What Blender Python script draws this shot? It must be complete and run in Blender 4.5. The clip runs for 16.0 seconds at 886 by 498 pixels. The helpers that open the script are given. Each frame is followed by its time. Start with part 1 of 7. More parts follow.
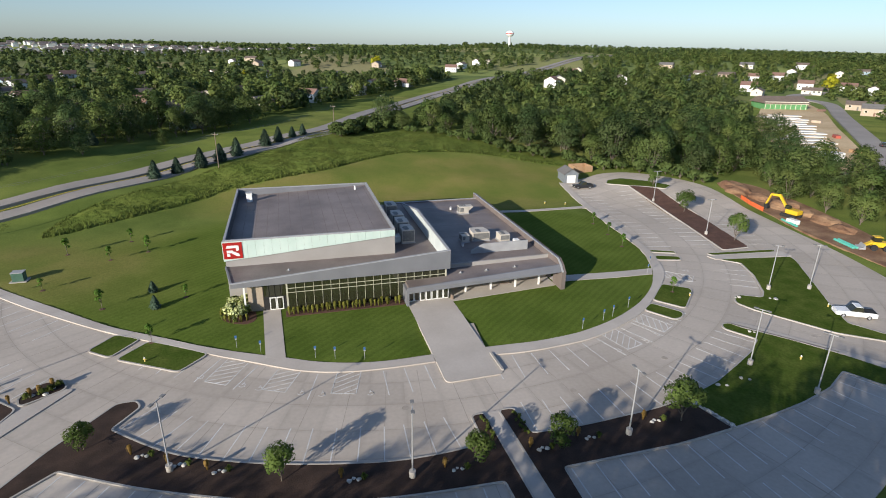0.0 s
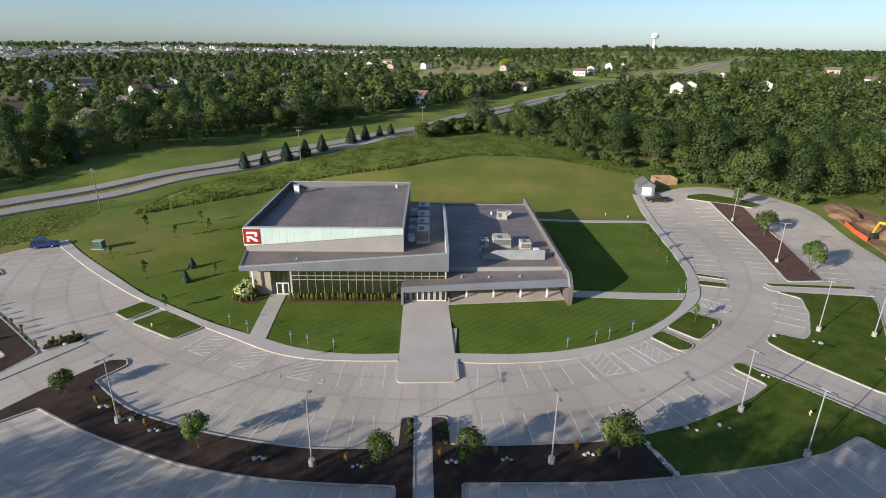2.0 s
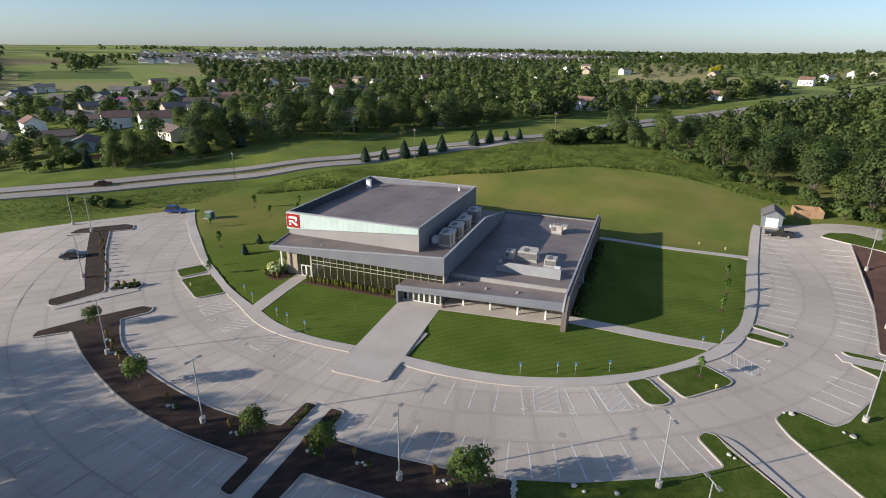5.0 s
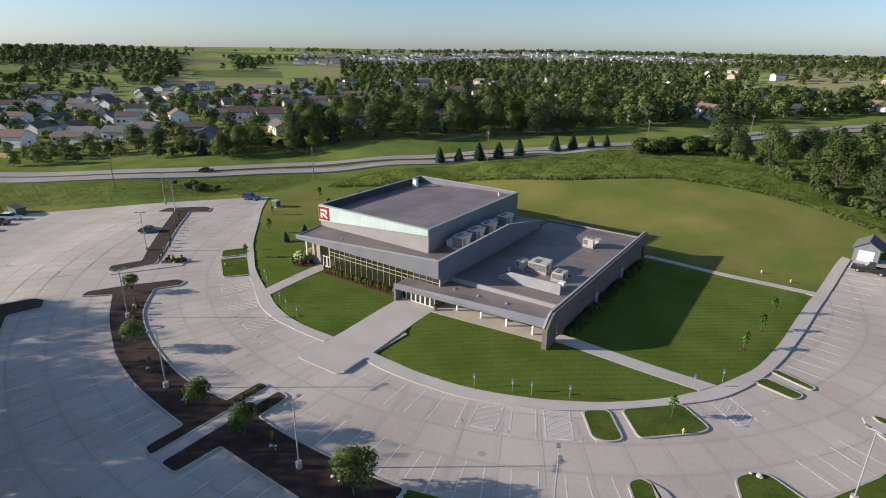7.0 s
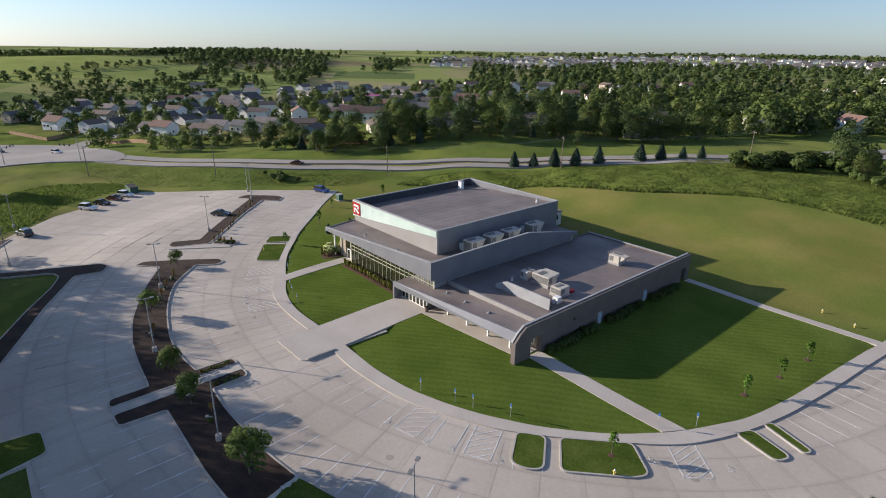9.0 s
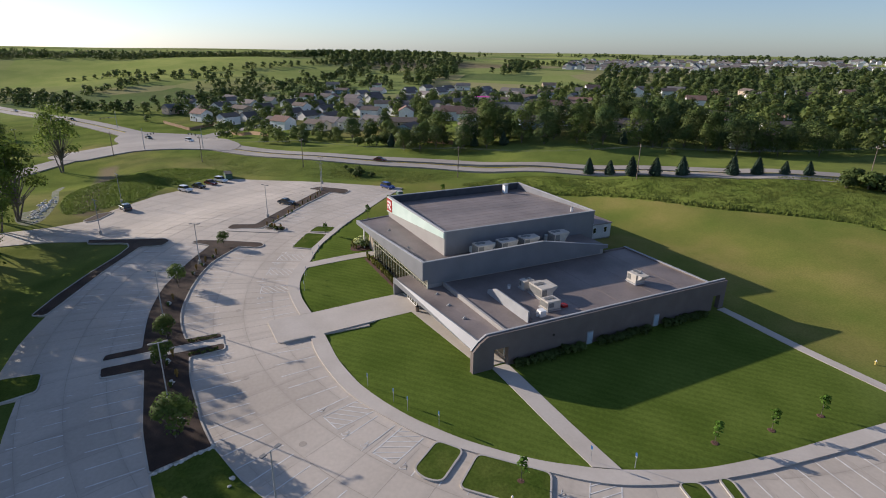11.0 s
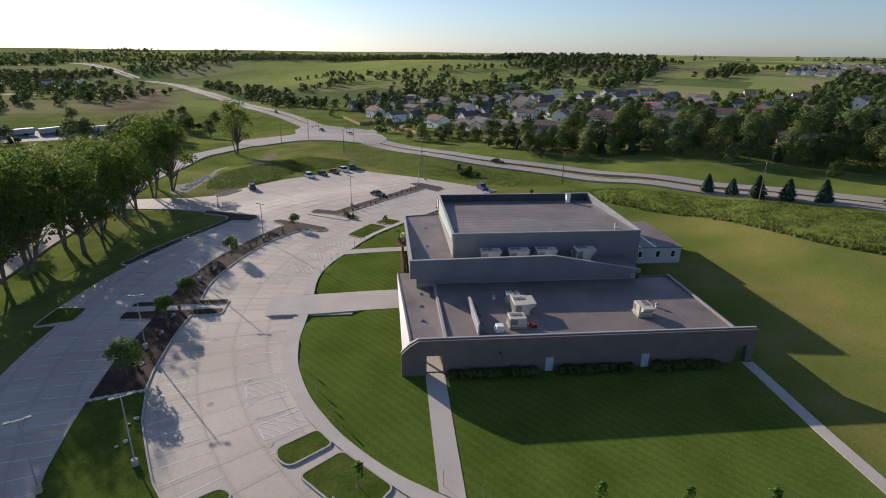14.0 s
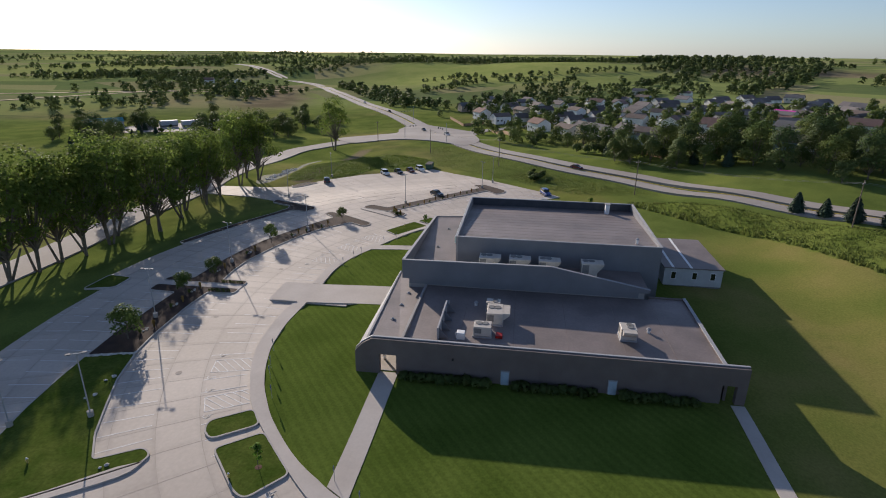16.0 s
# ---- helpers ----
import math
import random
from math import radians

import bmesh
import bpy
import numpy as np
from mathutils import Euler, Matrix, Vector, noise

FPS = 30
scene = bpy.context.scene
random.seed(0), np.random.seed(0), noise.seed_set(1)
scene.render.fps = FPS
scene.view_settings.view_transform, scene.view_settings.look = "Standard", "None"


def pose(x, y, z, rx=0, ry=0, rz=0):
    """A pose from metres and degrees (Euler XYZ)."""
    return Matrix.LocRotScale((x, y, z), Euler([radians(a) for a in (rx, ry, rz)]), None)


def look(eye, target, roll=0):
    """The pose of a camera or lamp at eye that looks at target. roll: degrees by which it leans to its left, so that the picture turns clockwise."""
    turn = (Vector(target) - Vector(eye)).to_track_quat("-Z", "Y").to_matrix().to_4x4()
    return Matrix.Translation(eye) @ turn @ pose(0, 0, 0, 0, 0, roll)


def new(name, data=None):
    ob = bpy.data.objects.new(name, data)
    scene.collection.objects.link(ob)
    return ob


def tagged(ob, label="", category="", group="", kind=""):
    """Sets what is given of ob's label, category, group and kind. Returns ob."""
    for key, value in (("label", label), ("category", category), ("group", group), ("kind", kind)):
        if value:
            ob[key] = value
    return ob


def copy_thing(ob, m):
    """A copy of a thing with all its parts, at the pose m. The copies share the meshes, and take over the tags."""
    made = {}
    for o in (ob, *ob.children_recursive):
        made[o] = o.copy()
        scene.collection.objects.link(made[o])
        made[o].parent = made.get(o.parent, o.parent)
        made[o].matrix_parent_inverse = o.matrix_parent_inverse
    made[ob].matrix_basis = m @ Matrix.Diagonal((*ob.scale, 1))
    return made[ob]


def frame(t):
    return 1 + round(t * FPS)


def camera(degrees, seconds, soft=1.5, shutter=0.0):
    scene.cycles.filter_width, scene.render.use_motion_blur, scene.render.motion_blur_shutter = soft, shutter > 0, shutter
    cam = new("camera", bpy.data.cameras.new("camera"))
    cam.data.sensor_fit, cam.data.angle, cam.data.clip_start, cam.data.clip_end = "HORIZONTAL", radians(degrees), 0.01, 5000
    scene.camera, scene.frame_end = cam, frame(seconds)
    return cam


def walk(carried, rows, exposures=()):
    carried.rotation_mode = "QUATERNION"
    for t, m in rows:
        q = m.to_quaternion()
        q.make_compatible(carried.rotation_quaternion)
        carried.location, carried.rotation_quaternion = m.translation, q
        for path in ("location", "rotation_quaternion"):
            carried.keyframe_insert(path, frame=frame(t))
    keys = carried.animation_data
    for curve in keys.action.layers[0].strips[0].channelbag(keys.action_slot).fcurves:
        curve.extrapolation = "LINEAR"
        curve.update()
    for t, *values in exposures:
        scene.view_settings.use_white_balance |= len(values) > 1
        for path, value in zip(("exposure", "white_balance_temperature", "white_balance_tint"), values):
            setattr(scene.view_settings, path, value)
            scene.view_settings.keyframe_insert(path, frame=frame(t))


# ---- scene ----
cam = camera(77.57, 16.0, soft=1.0)
ROWS = [     # seconds, eye, aim, roll
    (0, (-1.197, 2.099, 39.734), (3.950, 20.120, 32.751), 0.93),
    (0.5, (3.930, 0.850, 39.812), (7.929, 19.161, 32.833), 0.91),
    (1, (9.167, -0.067, 39.827), (11.996, 18.467, 32.865), 0.83),
    (1.5, (14.452, -0.625, 39.866), (16.095, 18.058, 32.918), 0.82),
    (2, (19.815, -0.845, 39.894), (20.262, 17.904, 32.945), 0.75),
    (2.5, (25.117, -0.708, 39.910), (24.367, 18.036, 32.975), 0.74),
    (3, (30.437, -0.253, 39.896), (28.495, 18.413, 32.981), 0.72),
    (3.5, (35.686, 0.575, 39.940), (32.566, 19.081, 33.028), 0.73),
    (4, (40.915, 1.712, 39.987), (36.625, 19.986, 33.084), 0.72),
    (6.5, (65.199, 12.311, 40.264), (55.447, 28.367, 33.400), 0.67),
    (7, (69.562, 15.348, 40.278), (58.831, 30.768, 33.418), 0.71),
    (7.5, (73.784, 18.635, 40.324), (62.104, 33.351, 33.467), 0.72),
    (8, (77.788, 22.221, 40.286), (65.203, 36.179, 33.445), 0.74),
    (8.5, (81.526, 26.055, 40.280), (68.091, 39.202, 33.450), 0.74),
    (9, (85.040, 30.165, 40.274), (70.800, 42.441, 33.455), 0.73),
    (11.5, (98.222, 52.972, 40.053), (80.925, 60.366, 33.260), 0.79),
    (12, (99.961, 57.913, 40.003), (82.246, 64.247, 33.215), 0.75),
    (12.5, (101.385, 62.924, 39.939), (83.319, 68.175, 33.155), 0.76),
    (13, (102.513, 68.069, 39.899), (84.158, 72.206, 33.119), 0.71),
    (13.5, (103.337, 73.192, 39.854), (84.766, 76.216, 33.075), 0.69),
    (14, (103.814, 78.391, 39.829), (85.092, 80.288, 33.056), 0.68),
    (14.5, (103.970, 83.574, 39.767), (85.168, 84.343, 32.992), 0.71),
    (15, (103.865, 88.826, 39.758), (85.048, 88.460, 32.993), 0.68),
    (15.5, (103.431, 94.028, 39.725), (84.665, 92.529, 32.975), 0.65),
    (16, (102.635, 99.188, 39.688), (83.991, 96.557, 32.945), 0.64),
]
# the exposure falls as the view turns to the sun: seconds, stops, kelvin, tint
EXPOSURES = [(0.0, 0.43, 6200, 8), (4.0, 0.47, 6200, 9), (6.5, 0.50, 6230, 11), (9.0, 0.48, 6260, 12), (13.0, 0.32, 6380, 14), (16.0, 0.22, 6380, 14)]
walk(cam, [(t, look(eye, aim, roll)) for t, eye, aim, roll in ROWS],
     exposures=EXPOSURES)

# ---- light ----
SUN_EL, SUN_AZ = 17.3, 233.4          # degrees; azimuth clockwise from +y
world = bpy.data.worlds.new("world")
scene.world = world
world.use_nodes = True
sky = world.node_tree.nodes.new("ShaderNodeTexSky")
sky.sky_type = "NISHITA"
sky.sun_disc = False
sky.sun_elevation, sky.sun_rotation = radians(SUN_EL), radians(SUN_AZ)
sky.altitude, sky.air_density, sky.dust_density, sky.ozone_density = 300, 1.0, 0.55, 2.6
world.node_tree.nodes["Background"].inputs["Strength"].default_value = 0.089
haze = world.node_tree.nodes.new("ShaderNodeMix")         # a pale, cool evening sky
haze.data_type, haze.blend_type = "RGBA", "MULTIPLY"
haze.inputs[0].default_value, haze.inputs[7].default_value = 1.0, (0.88, 1.0, 1.20, 1)
pale = world.node_tree.nodes.new("ShaderNodeHueSaturation")
pale.inputs["Saturation"].default_value = 0.74
world.node_tree.links.new(sky.outputs[0], pale.inputs["Color"])
world.node_tree.links.new(pale.outputs[0], haze.inputs[6])
world.node_tree.links.new(haze.outputs[2], world.node_tree.nodes["Background"].inputs["Color"])
sun = new("sun", bpy.data.lights.new("sun", "SUN"))
sun.data.energy, sun.data.angle, sun.data.color = 5.0, radians(0.6), (1.0, 0.88, 0.735)
saz, sel = radians(SUN_AZ), radians(SUN_EL)
sun.matrix_world = look((0, 0, 0), (-math.sin(saz) * math.cos(sel), -math.cos(saz) * math.cos(sel), -math.sin(sel)))


# ---- materials ----
def surf(name, c1, c2, scale=0.5, rough=0.8, bump=0.15, fine=12.0, grain=0.25, metal=0.0, island=0.0, per_object=0.0, spec=0.3, world_space=False):
    """Two colours mixed by a broad noise, a fine grain on top, and relief."""
    m = bpy.data.materials.new(name)
    m.use_nodes = True
    n, l = m.node_tree.nodes, m.node_tree.links
    b = n["Principled BSDF"]
    b.inputs["Roughness"].default_value, b.inputs["Metallic"].default_value = rough, metal
    b.inputs["Specular IOR Level"].default_value = spec
    if world_space:
        co = n.new("ShaderNodeNewGeometry").outputs["Position"]
    else:
        co = n.new("ShaderNodeTexCoord").outputs["Object"]
    broad, small = n.new("ShaderNodeTexNoise"), n.new("ShaderNodeTexNoise")
    for node, s, d in ((broad, scale, 4.0), (small, scale * fine, 3.0)):
        node.inputs["Scale"].default_value, node.inputs["Detail"].default_value = s, d
        l.new(co, node.inputs["Vector"])
    ramp = n.new("ShaderNodeValToRGB")
    ramp.color_ramp.elements[0].position, ramp.color_ramp.elements[1].position = 0.32, 0.68
    ramp.color_ramp.elements[0].color, ramp.color_ramp.elements[1].color = (*c1, 1), (*c2, 1)
    l.new(broad.outputs["Fac"], ramp.inputs["Fac"])
    col = ramp.outputs["Color"]

    def scaled(col, value, lo, hi):
        r = n.new("ShaderNodeMapRange")
        r.inputs["To Min"].default_value, r.inputs["To Max"].default_value = lo, hi
        l.new(value, r.inputs["Value"])
        mix = n.new("ShaderNodeVectorMath")
        mix.operation = "SCALE"
        l.new(col, mix.inputs[0])
        l.new(r.outputs[0], mix.inputs["Scale"])
        return mix.outputs[0]
    col = scaled(col, small.outputs["Fac"], 1 - grain, 1 + grain)
    if island:
        col = scaled(col, n.new("ShaderNodeNewGeometry").outputs["Random Per Island"], 1 - island, 1 + island)
    if per_object:
        col = scaled(col, n.new("ShaderNodeObjectInfo").outputs["Random"], 1 - per_object, 1 + per_object)
    l.new(col, b.inputs["Base Color"])
    if bump:
        bp = n.new("ShaderNodeBump")
        bp.inputs["Strength"].default_value, bp.inputs["Distance"].default_value = bump, 0.05
        l.new(small.outputs["Fac"], bp.inputs["Height"])
        l.new(bp.outputs[0], b.inputs["Normal"])
    return m


def leafy(name, c1, c2, trans=0.3, scale=0.25):
    """Foliage: varies leaf by leaf and tree by tree, and lets some light through."""
    m = surf(name, c1, c2, scale=scale, rough=0.65, bump=0.0, grain=0.2, island=0.12, per_object=0.25, spec=0.1)
    n, l = m.node_tree.nodes, m.node_tree.links
    b = n["Principled BSDF"]
    tr, mix = n.new("ShaderNodeBsdfTranslucent"), n.new("ShaderNodeMixShader")
    mix.inputs[0].default_value = trans
    l.new(b.inputs["Base Color"].links[0].from_socket, tr.inputs["Color"])
    l.new(b.outputs[0], mix.inputs[1])
    l.new(tr.outputs[0], mix.inputs[2])
    l.new(mix.outputs[0], n["Material Output"].inputs["Surface"])
    return m


def glassy(name, col, rough=0.05):
    m = surf(name, col, tuple(c * 1.3 for c in col), scale=0.4, rough=rough, bump=0.0, grain=0.1, spec=0.9)
    return m


M_CONC = surf("concrete_paving", (0.385, 0.336, 0.284), (0.475, 0.420, 0.360), scale=0.07, fine=30, rough=0.76, grain=0.12, bump=0.1, world_space=True)


def panelled(m):
    """Gives each slab of the ring-shaped lot a tone of its own, with broad tyre-worn stains."""
    n, l = m.node_tree.nodes, m.node_tree.links
    b = n["Principled BSDF"]
    old = b.inputs["Base Color"].links[0].from_socket
    sep = n.new("ShaderNodeSeparateXYZ")
    l.new(n.new("ShaderNodeNewGeometry").outputs["Position"], sep.inputs[0])

    def op(kind, x, y=None):
        q = n.new("ShaderNodeMath")
        q.operation = kind
        for k, v in enumerate((x, y)):
            if v is None:
                continue
            if isinstance(v, (int, float)):
                q.inputs[k].default_value = v
            else:
                l.new(v, q.inputs[k])
        return q.outputs[0]
    dx, dy = op("SUBTRACT", sep.outputs[0], 19.5), op("DIVIDE", op("SUBTRACT", sep.outputs[1], 118.0), 0.97)
    rad = op("SQRT", op("ADD", op("MULTIPLY", dx, dx), op("MULTIPLY", dy, dy)))
    wob = n.new("ShaderNodeTexNoise")
    wob.inputs["Scale"].default_value = 0.35
    u, v = op("FRACT", op("DIVIDE", op("SUBTRACT", rad, 56.0), 4.6)), op("FRACT", op("DIVIDE", op("ARCTAN2", dx, dy), 0.068))

    def band(f):
        r = n.new("ShaderNodeMapRange")
        r.interpolation_type = "SMOOTHSTEP"
        r.inputs["From Min"].default_value, r.inputs["From Max"].default_value = 0.36, 0.5
        l.new(op("ABSOLUTE", op("SUBTRACT", f, 0.5)), r.inputs["Value"])
        return r.outputs[0]
    grime = op("MULTIPLY", op("MAXIMUM", band(u), band(v)), op("MULTIPLY", wob.outputs["Fac"], 0.22))
    ring, seg = op("FLOOR", op("DIVIDE", op("SUBTRACT", rad, 56.0), 4.6)), op("FLOOR", op("DIVIDE", op("ARCTAN2", dx, dy), 0.068))
    comb = n.new("ShaderNodeCombineXYZ")
    l.new(ring, comb.inputs[0])
    l.new(seg, comb.inputs[1])
    wn = n.new("ShaderNodeTexWhiteNoise")
    l.new(comb.outputs[0], wn.inputs["Vector"])
    st = n.new("ShaderNodeTexNoise")
    st.inputs["Scale"].default_value, st.inputs["Detail"].default_value, st.inputs["Distortion"].default_value = 0.22, 6.0, 1.5
    fac = op("ADD", op("SUBTRACT", op("MULTIPLY", wn.outputs["Value"], 0.12), grime), op("ADD", op("MULTIPLY", st.outputs["Fac"], 0.70), 0.66))
    sc = n.new("ShaderNodeVectorMath")
    sc.operation = "SCALE"
    l.new(old, sc.inputs[0])
    l.new(fac, sc.inputs["Scale"])
    l.new(sc.outputs[0], b.inputs["Base Color"])


panelled(M_CONC)
M_WALK = surf("concrete_walk", (0.43, 0.385, 0.34), (0.51, 0.465, 0.415), scale=0.15, fine=20, rough=0.9, grain=0.08, bump=0.1, world_space=True)
M_KERB = surf("concrete_kerb", (0.36, 0.335, 0.30), (0.46, 0.43, 0.39), scale=0.5, rough=0.9, grain=0.12, world_space=True)
M_JOINT = surf("joint_sealant", (0.325, 0.285, 0.243), (0.40, 0.355, 0.302), scale=0.3, rough=0.9, world_space=True)
M_PAINT = surf("white_line_paint", (0.50, 0.485, 0.46), (0.68, 0.67, 0.645), scale=0.7, rough=0.7, grain=0.25, world_space=True)
M_YELLOW = surf("yellow_line_paint", (0.55, 0.40, 0.07), (0.62, 0.46, 0.10), scale=1.0, rough=0.7, world_space=True)
M_ROAD = surf("grey_roadway", (0.26, 0.236, 0.217), (0.325, 0.297, 0.27), scale=0.06, fine=25, rough=0.9, grain=0.10, world_space=True)
M_MULCH = surf("dark_bark_mulch", (0.030, 0.019, 0.014), (0.060, 0.037, 0.027), scale=0.5, fine=14, rough=0.95, bump=0.6, grain=0.5, world_space=True)
M_MULCHRED = surf("brown_bark_mulch", (0.085, 0.045, 0.033), (0.13, 0.07, 0.05), scale=0.5, fine=14, rough=0.95, bump=0.6, grain=0.45, world_space=True)
M_LAWN = surf("mown_island_grass", (0.054, 0.086, 0.015), (0.092, 0.118, 0.026), scale=0.35, fine=9, rough=1.0, bump=0.6, grain=0.45, spec=0.0, world_space=True)
M_ROCK = surf("pale_limestone", (0.45, 0.42, 0.37), (0.62, 0.60, 0.55), scale=2.0, rough=0.9, bump=0.4)
M_DIRT = surf("bare_clay_dirt", (0.16, 0.085, 0.05), (0.30, 0.19, 0.11), scale=0.25, fine=9, rough=0.95, bump=0.5, grain=0.3, world_space=True)
M_SAND = surf("pale_graded_earth", (0.46, 0.33, 0.18), (0.60, 0.46, 0.28), scale=0.06, fine=15, rough=0.95, bump=0.3, world_space=True)
M_STEEL = surf("galvanised_steel", (0.33, 0.335, 0.34), (0.41, 0.415, 0.42), scale=1.0, rough=0.65, metal=0.2, bump=0.0, grain=0.1)
M_WOODPOLE = surf("weathered_pole_wood", (0.16, 0.12, 0.09), (0.25, 0.20, 0.16), scale=0.8, rough=0.9)
M_BARK = surf("grey_bark", (0.12, 0.10, 0.08), (0.20, 0.17, 0.135), scale=1.5, rough=0.95, bump=0.6)
M_LEAF = leafy("oak_leaf", (0.056, 0.096, 0.027), (0.138, 0.166, 0.052), trans=0.3, scale=0.12)
M_LEAFB = leafy("maple_leaf", (0.070, 0.114, 0.030), (0.158, 0.186, 0.055), trans=0.3, scale=0.12)
M_LEAFD = leafy("elm_leaf", (0.052, 0.090, 0.032), (0.118, 0.148, 0.052), trans=0.3, scale=0.12)
M_LEAFC = leafy("cottonwood_leaf", (0.115, 0.172, 0.036), (0.175, 0.235, 0.052), trans=0.6)
M_LEAFY = leafy("golden_leaf", (0.30, 0.30, 0.02), (0.42, 0.40, 0.03))
M_LEAFT = leafy("bed_tree_leaf", (0.075, 0.125, 0.03), (0.13, 0.175, 0.045), trans=0.35)
M_LEAFS = leafy("sapling_leaf", (0.07, 0.15, 0.02), (0.12, 0.21, 0.035))
M_SPRUCE = leafy("spruce_needle", (0.055, 0.090, 0.058), (0.085, 0.125, 0.080), trans=0.1)
M_SHRUB = leafy("shrub_leaf", (0.085, 0.12, 0.024), (0.15, 0.175, 0.04))
M_BLOOM = leafy("cream_bloom", (0.50, 0.55, 0.22), (0.68, 0.70, 0.38), trans=0.15)
M_TAWNY = leafy("tawny_grass", (0.24, 0.15, 0.04), (0.38, 0.25, 0.08), trans=0.2)
M_FEATHER = leafy("feather_grass", (0.15, 0.165, 0.03), (0.27, 0.24, 0.055), trans=0.3)
M_MEADOW = leafy("meadow_blade", (0.112, 0.158, 0.030), (0.175, 0.205, 0.046), trans=0.25, scale=0.1)
M_REED = leafy("reed_blade", (0.15, 0.215, 0.042), (0.20, 0.26, 0.055), trans=0.5, scale=0.1)


# ---- terrain ----
CTRL = [(-61,129,.3),(-80,106,-.4),(-36,160,3.6),(-17,180,5.6),(-9,189,6.8),(2,205,8),(45,201,7),(76,145,1.2),(107,146,2.5),(30,130,0.7),(-20,140,1.2),
(-86,211,9),(-115,215,8.5),(0,272,8),(-71,194,7.5),(-148,51,-2.5),(-138,12,-5),(-236,68,-6),(-188,102,-2),(-423,79,-4),(-430,-46,-6),(-232,-14,-7),
(209,419,12),(361,896,34),(-200,420,8),(-86,50,-2),(-66,33,-1.6),(-20,6,-2.5),(60,5,-1),(110,100,0.3),(115,60,0),(220,220,4),(-900,150,25),(-960,-120,21),(-1000,420,26),(-640,60,3),(-600,-90,-6),(-700,-200,-8),
(-1500,900,22),(-600,1500,24),(800,1500,28),(900,400,20),(-250,820,18),(120,820,24),(520,640,24),(-620,640,13),(400,0,0),(0,-500,-4)]
CP = np.array(CTRL, float)


def ss(a):
    a = np.clip(a, 0, 1)
    return a * a * (3 - 2 * a)


def H(x,y):
    x=np.asarray(x,float); y=np.asarray(y,float); sh=x.shape
    X=x.ravel()[:,None]; Y=y.ravel()[:,None]
    d2=(X-CP[:, 0])**2+(Y-CP[:, 1])**2
    w=1/(d2+80.)**1.6
    s=(w*CP[:, 2]).sum(1)/w.sum(1)
    X=X[:,0];Y=Y[:,0]
    far = ss((np.hypot(X, Y - 90) - 260) / 500)
    s = s + far * 1.6 * np.sin(X / 61 + 1.3 * np.sin(Y / 143)) * np.sin(Y / 77 + 0.7)
    # far plain
    r=np.hypot(X,Y-100); f=ss((r-1000)/2000); s=s*(1-f)+f*(21+5*np.sin(X/410+1.7*np.sin(Y/690))*np.sin(Y/520+0.6))
    # flat site
    q=np.sqrt(((X-20)/ (np.where(X<20,95,92)))**2+((Y-92)/(np.where(Y<92,72,62)))**2)
    m=ss((1.12-q)/0.3)
    west=-2.0*ss((-42-X)/45)*ss((90-Y)/45)-1.2*ss((30-Y)/25)*ss((-20-X)/30)
    dx=np.maximum(np.maximum(-14-X,X-43),0); dy=np.maximum(np.maximum(79-Y,Y-128),0)
    pad=0.4*ss(1-np.hypot(dx,dy)/16)
    return (s*(1-m)+m*(west+pad)).reshape(sh)


def soften(me, nrm):
    """Shades leaves by the round form that they cover."""
    me.polygons.foreach_set("use_smooth", [True] * len(me.polygons))
    me.normals_split_custom_set_from_vertices(nrm.tolist())


def hz(x, y):
    return float(H(np.array([x]), np.array([y]))[0])


def smooth(pts, n=6, closed=False):
    """A Catmull-Rom line through the points."""
    p = [np.array(q, float) for q in pts]
    out, k = [], len(p)
    for i in range(k if closed else k - 1):
        if closed:
            a, b, c, d = p[i - 1], p[i], p[(i + 1) % k], p[(i + 2) % k]
        else:
            a, b, c, d = p[max(i - 1, 0)], p[i], p[i + 1], p[min(i + 2, k - 1)]
        for j in range(n):
            t = j / n
            out.append(0.5 * (2 * b + (c - a) * t + (2 * a - 5 * b + 4 * c - d) * t * t + (3 * b - a - 3 * c + d) * t ** 3))
    if not closed:
        out.append(p[-1])
    return [(float(q[0]), float(q[1])) for q in out]


def rounded(pts, r=0.8, n=4):
    """A polygon with its corners rounded."""
    out, k = [], len(pts)
    for i in range(k):
        a, b, c = (np.array(pts[j % k], float) for j in (i - 1, i, i + 1))
        u, v = a - b, c - b
        lu, lv = np.linalg.norm(u), np.linalg.norm(v)
        d = min(r, lu * 0.45, lv * 0.45)
        p, q = b + u / lu * d, b + v / lv * d
        for j in range(n + 1):
            t = j / n
            w = (1 - t) ** 2 * p + 2 * t * (1 - t) * b + t * t * q
            out.append((float(w[0]), float(w[1])))
    return out


def inside(px_, py_, poly):
    """Which of the points lie in the polygon."""
    x, y = np.asarray(px_, float), np.asarray(py_, float)
    r = np.zeros(x.shape, bool)
    k = len(poly)
    for i in range(k):
        (x1, y1), (x2, y2) = poly[i], poly[(i + 1) % k]
        if y1 != y2:
            r ^= ((y1 > y) != (y2 > y)) & (x < (x2 - x1) * (y - y1) / (y2 - y1) + x1)
    return r


def line_dist(x, y, pts):
    """Distance from the points to a polyline."""
    x, y = np.asarray(x, float), np.asarray(y, float)
    best = np.full(x.shape, 1e9)
    for (x1, y1), (x2, y2) in zip(pts[:-1], pts[1:]):
        dx, dy = x2 - x1, y2 - y1
        t = np.clip(((x - x1) * dx + (y - y1) * dy) / (dx * dx + dy * dy), 0, 1)
        best = np.minimum(best, np.hypot(x - x1 - t * dx, y - y1 - t * dy))
    return best


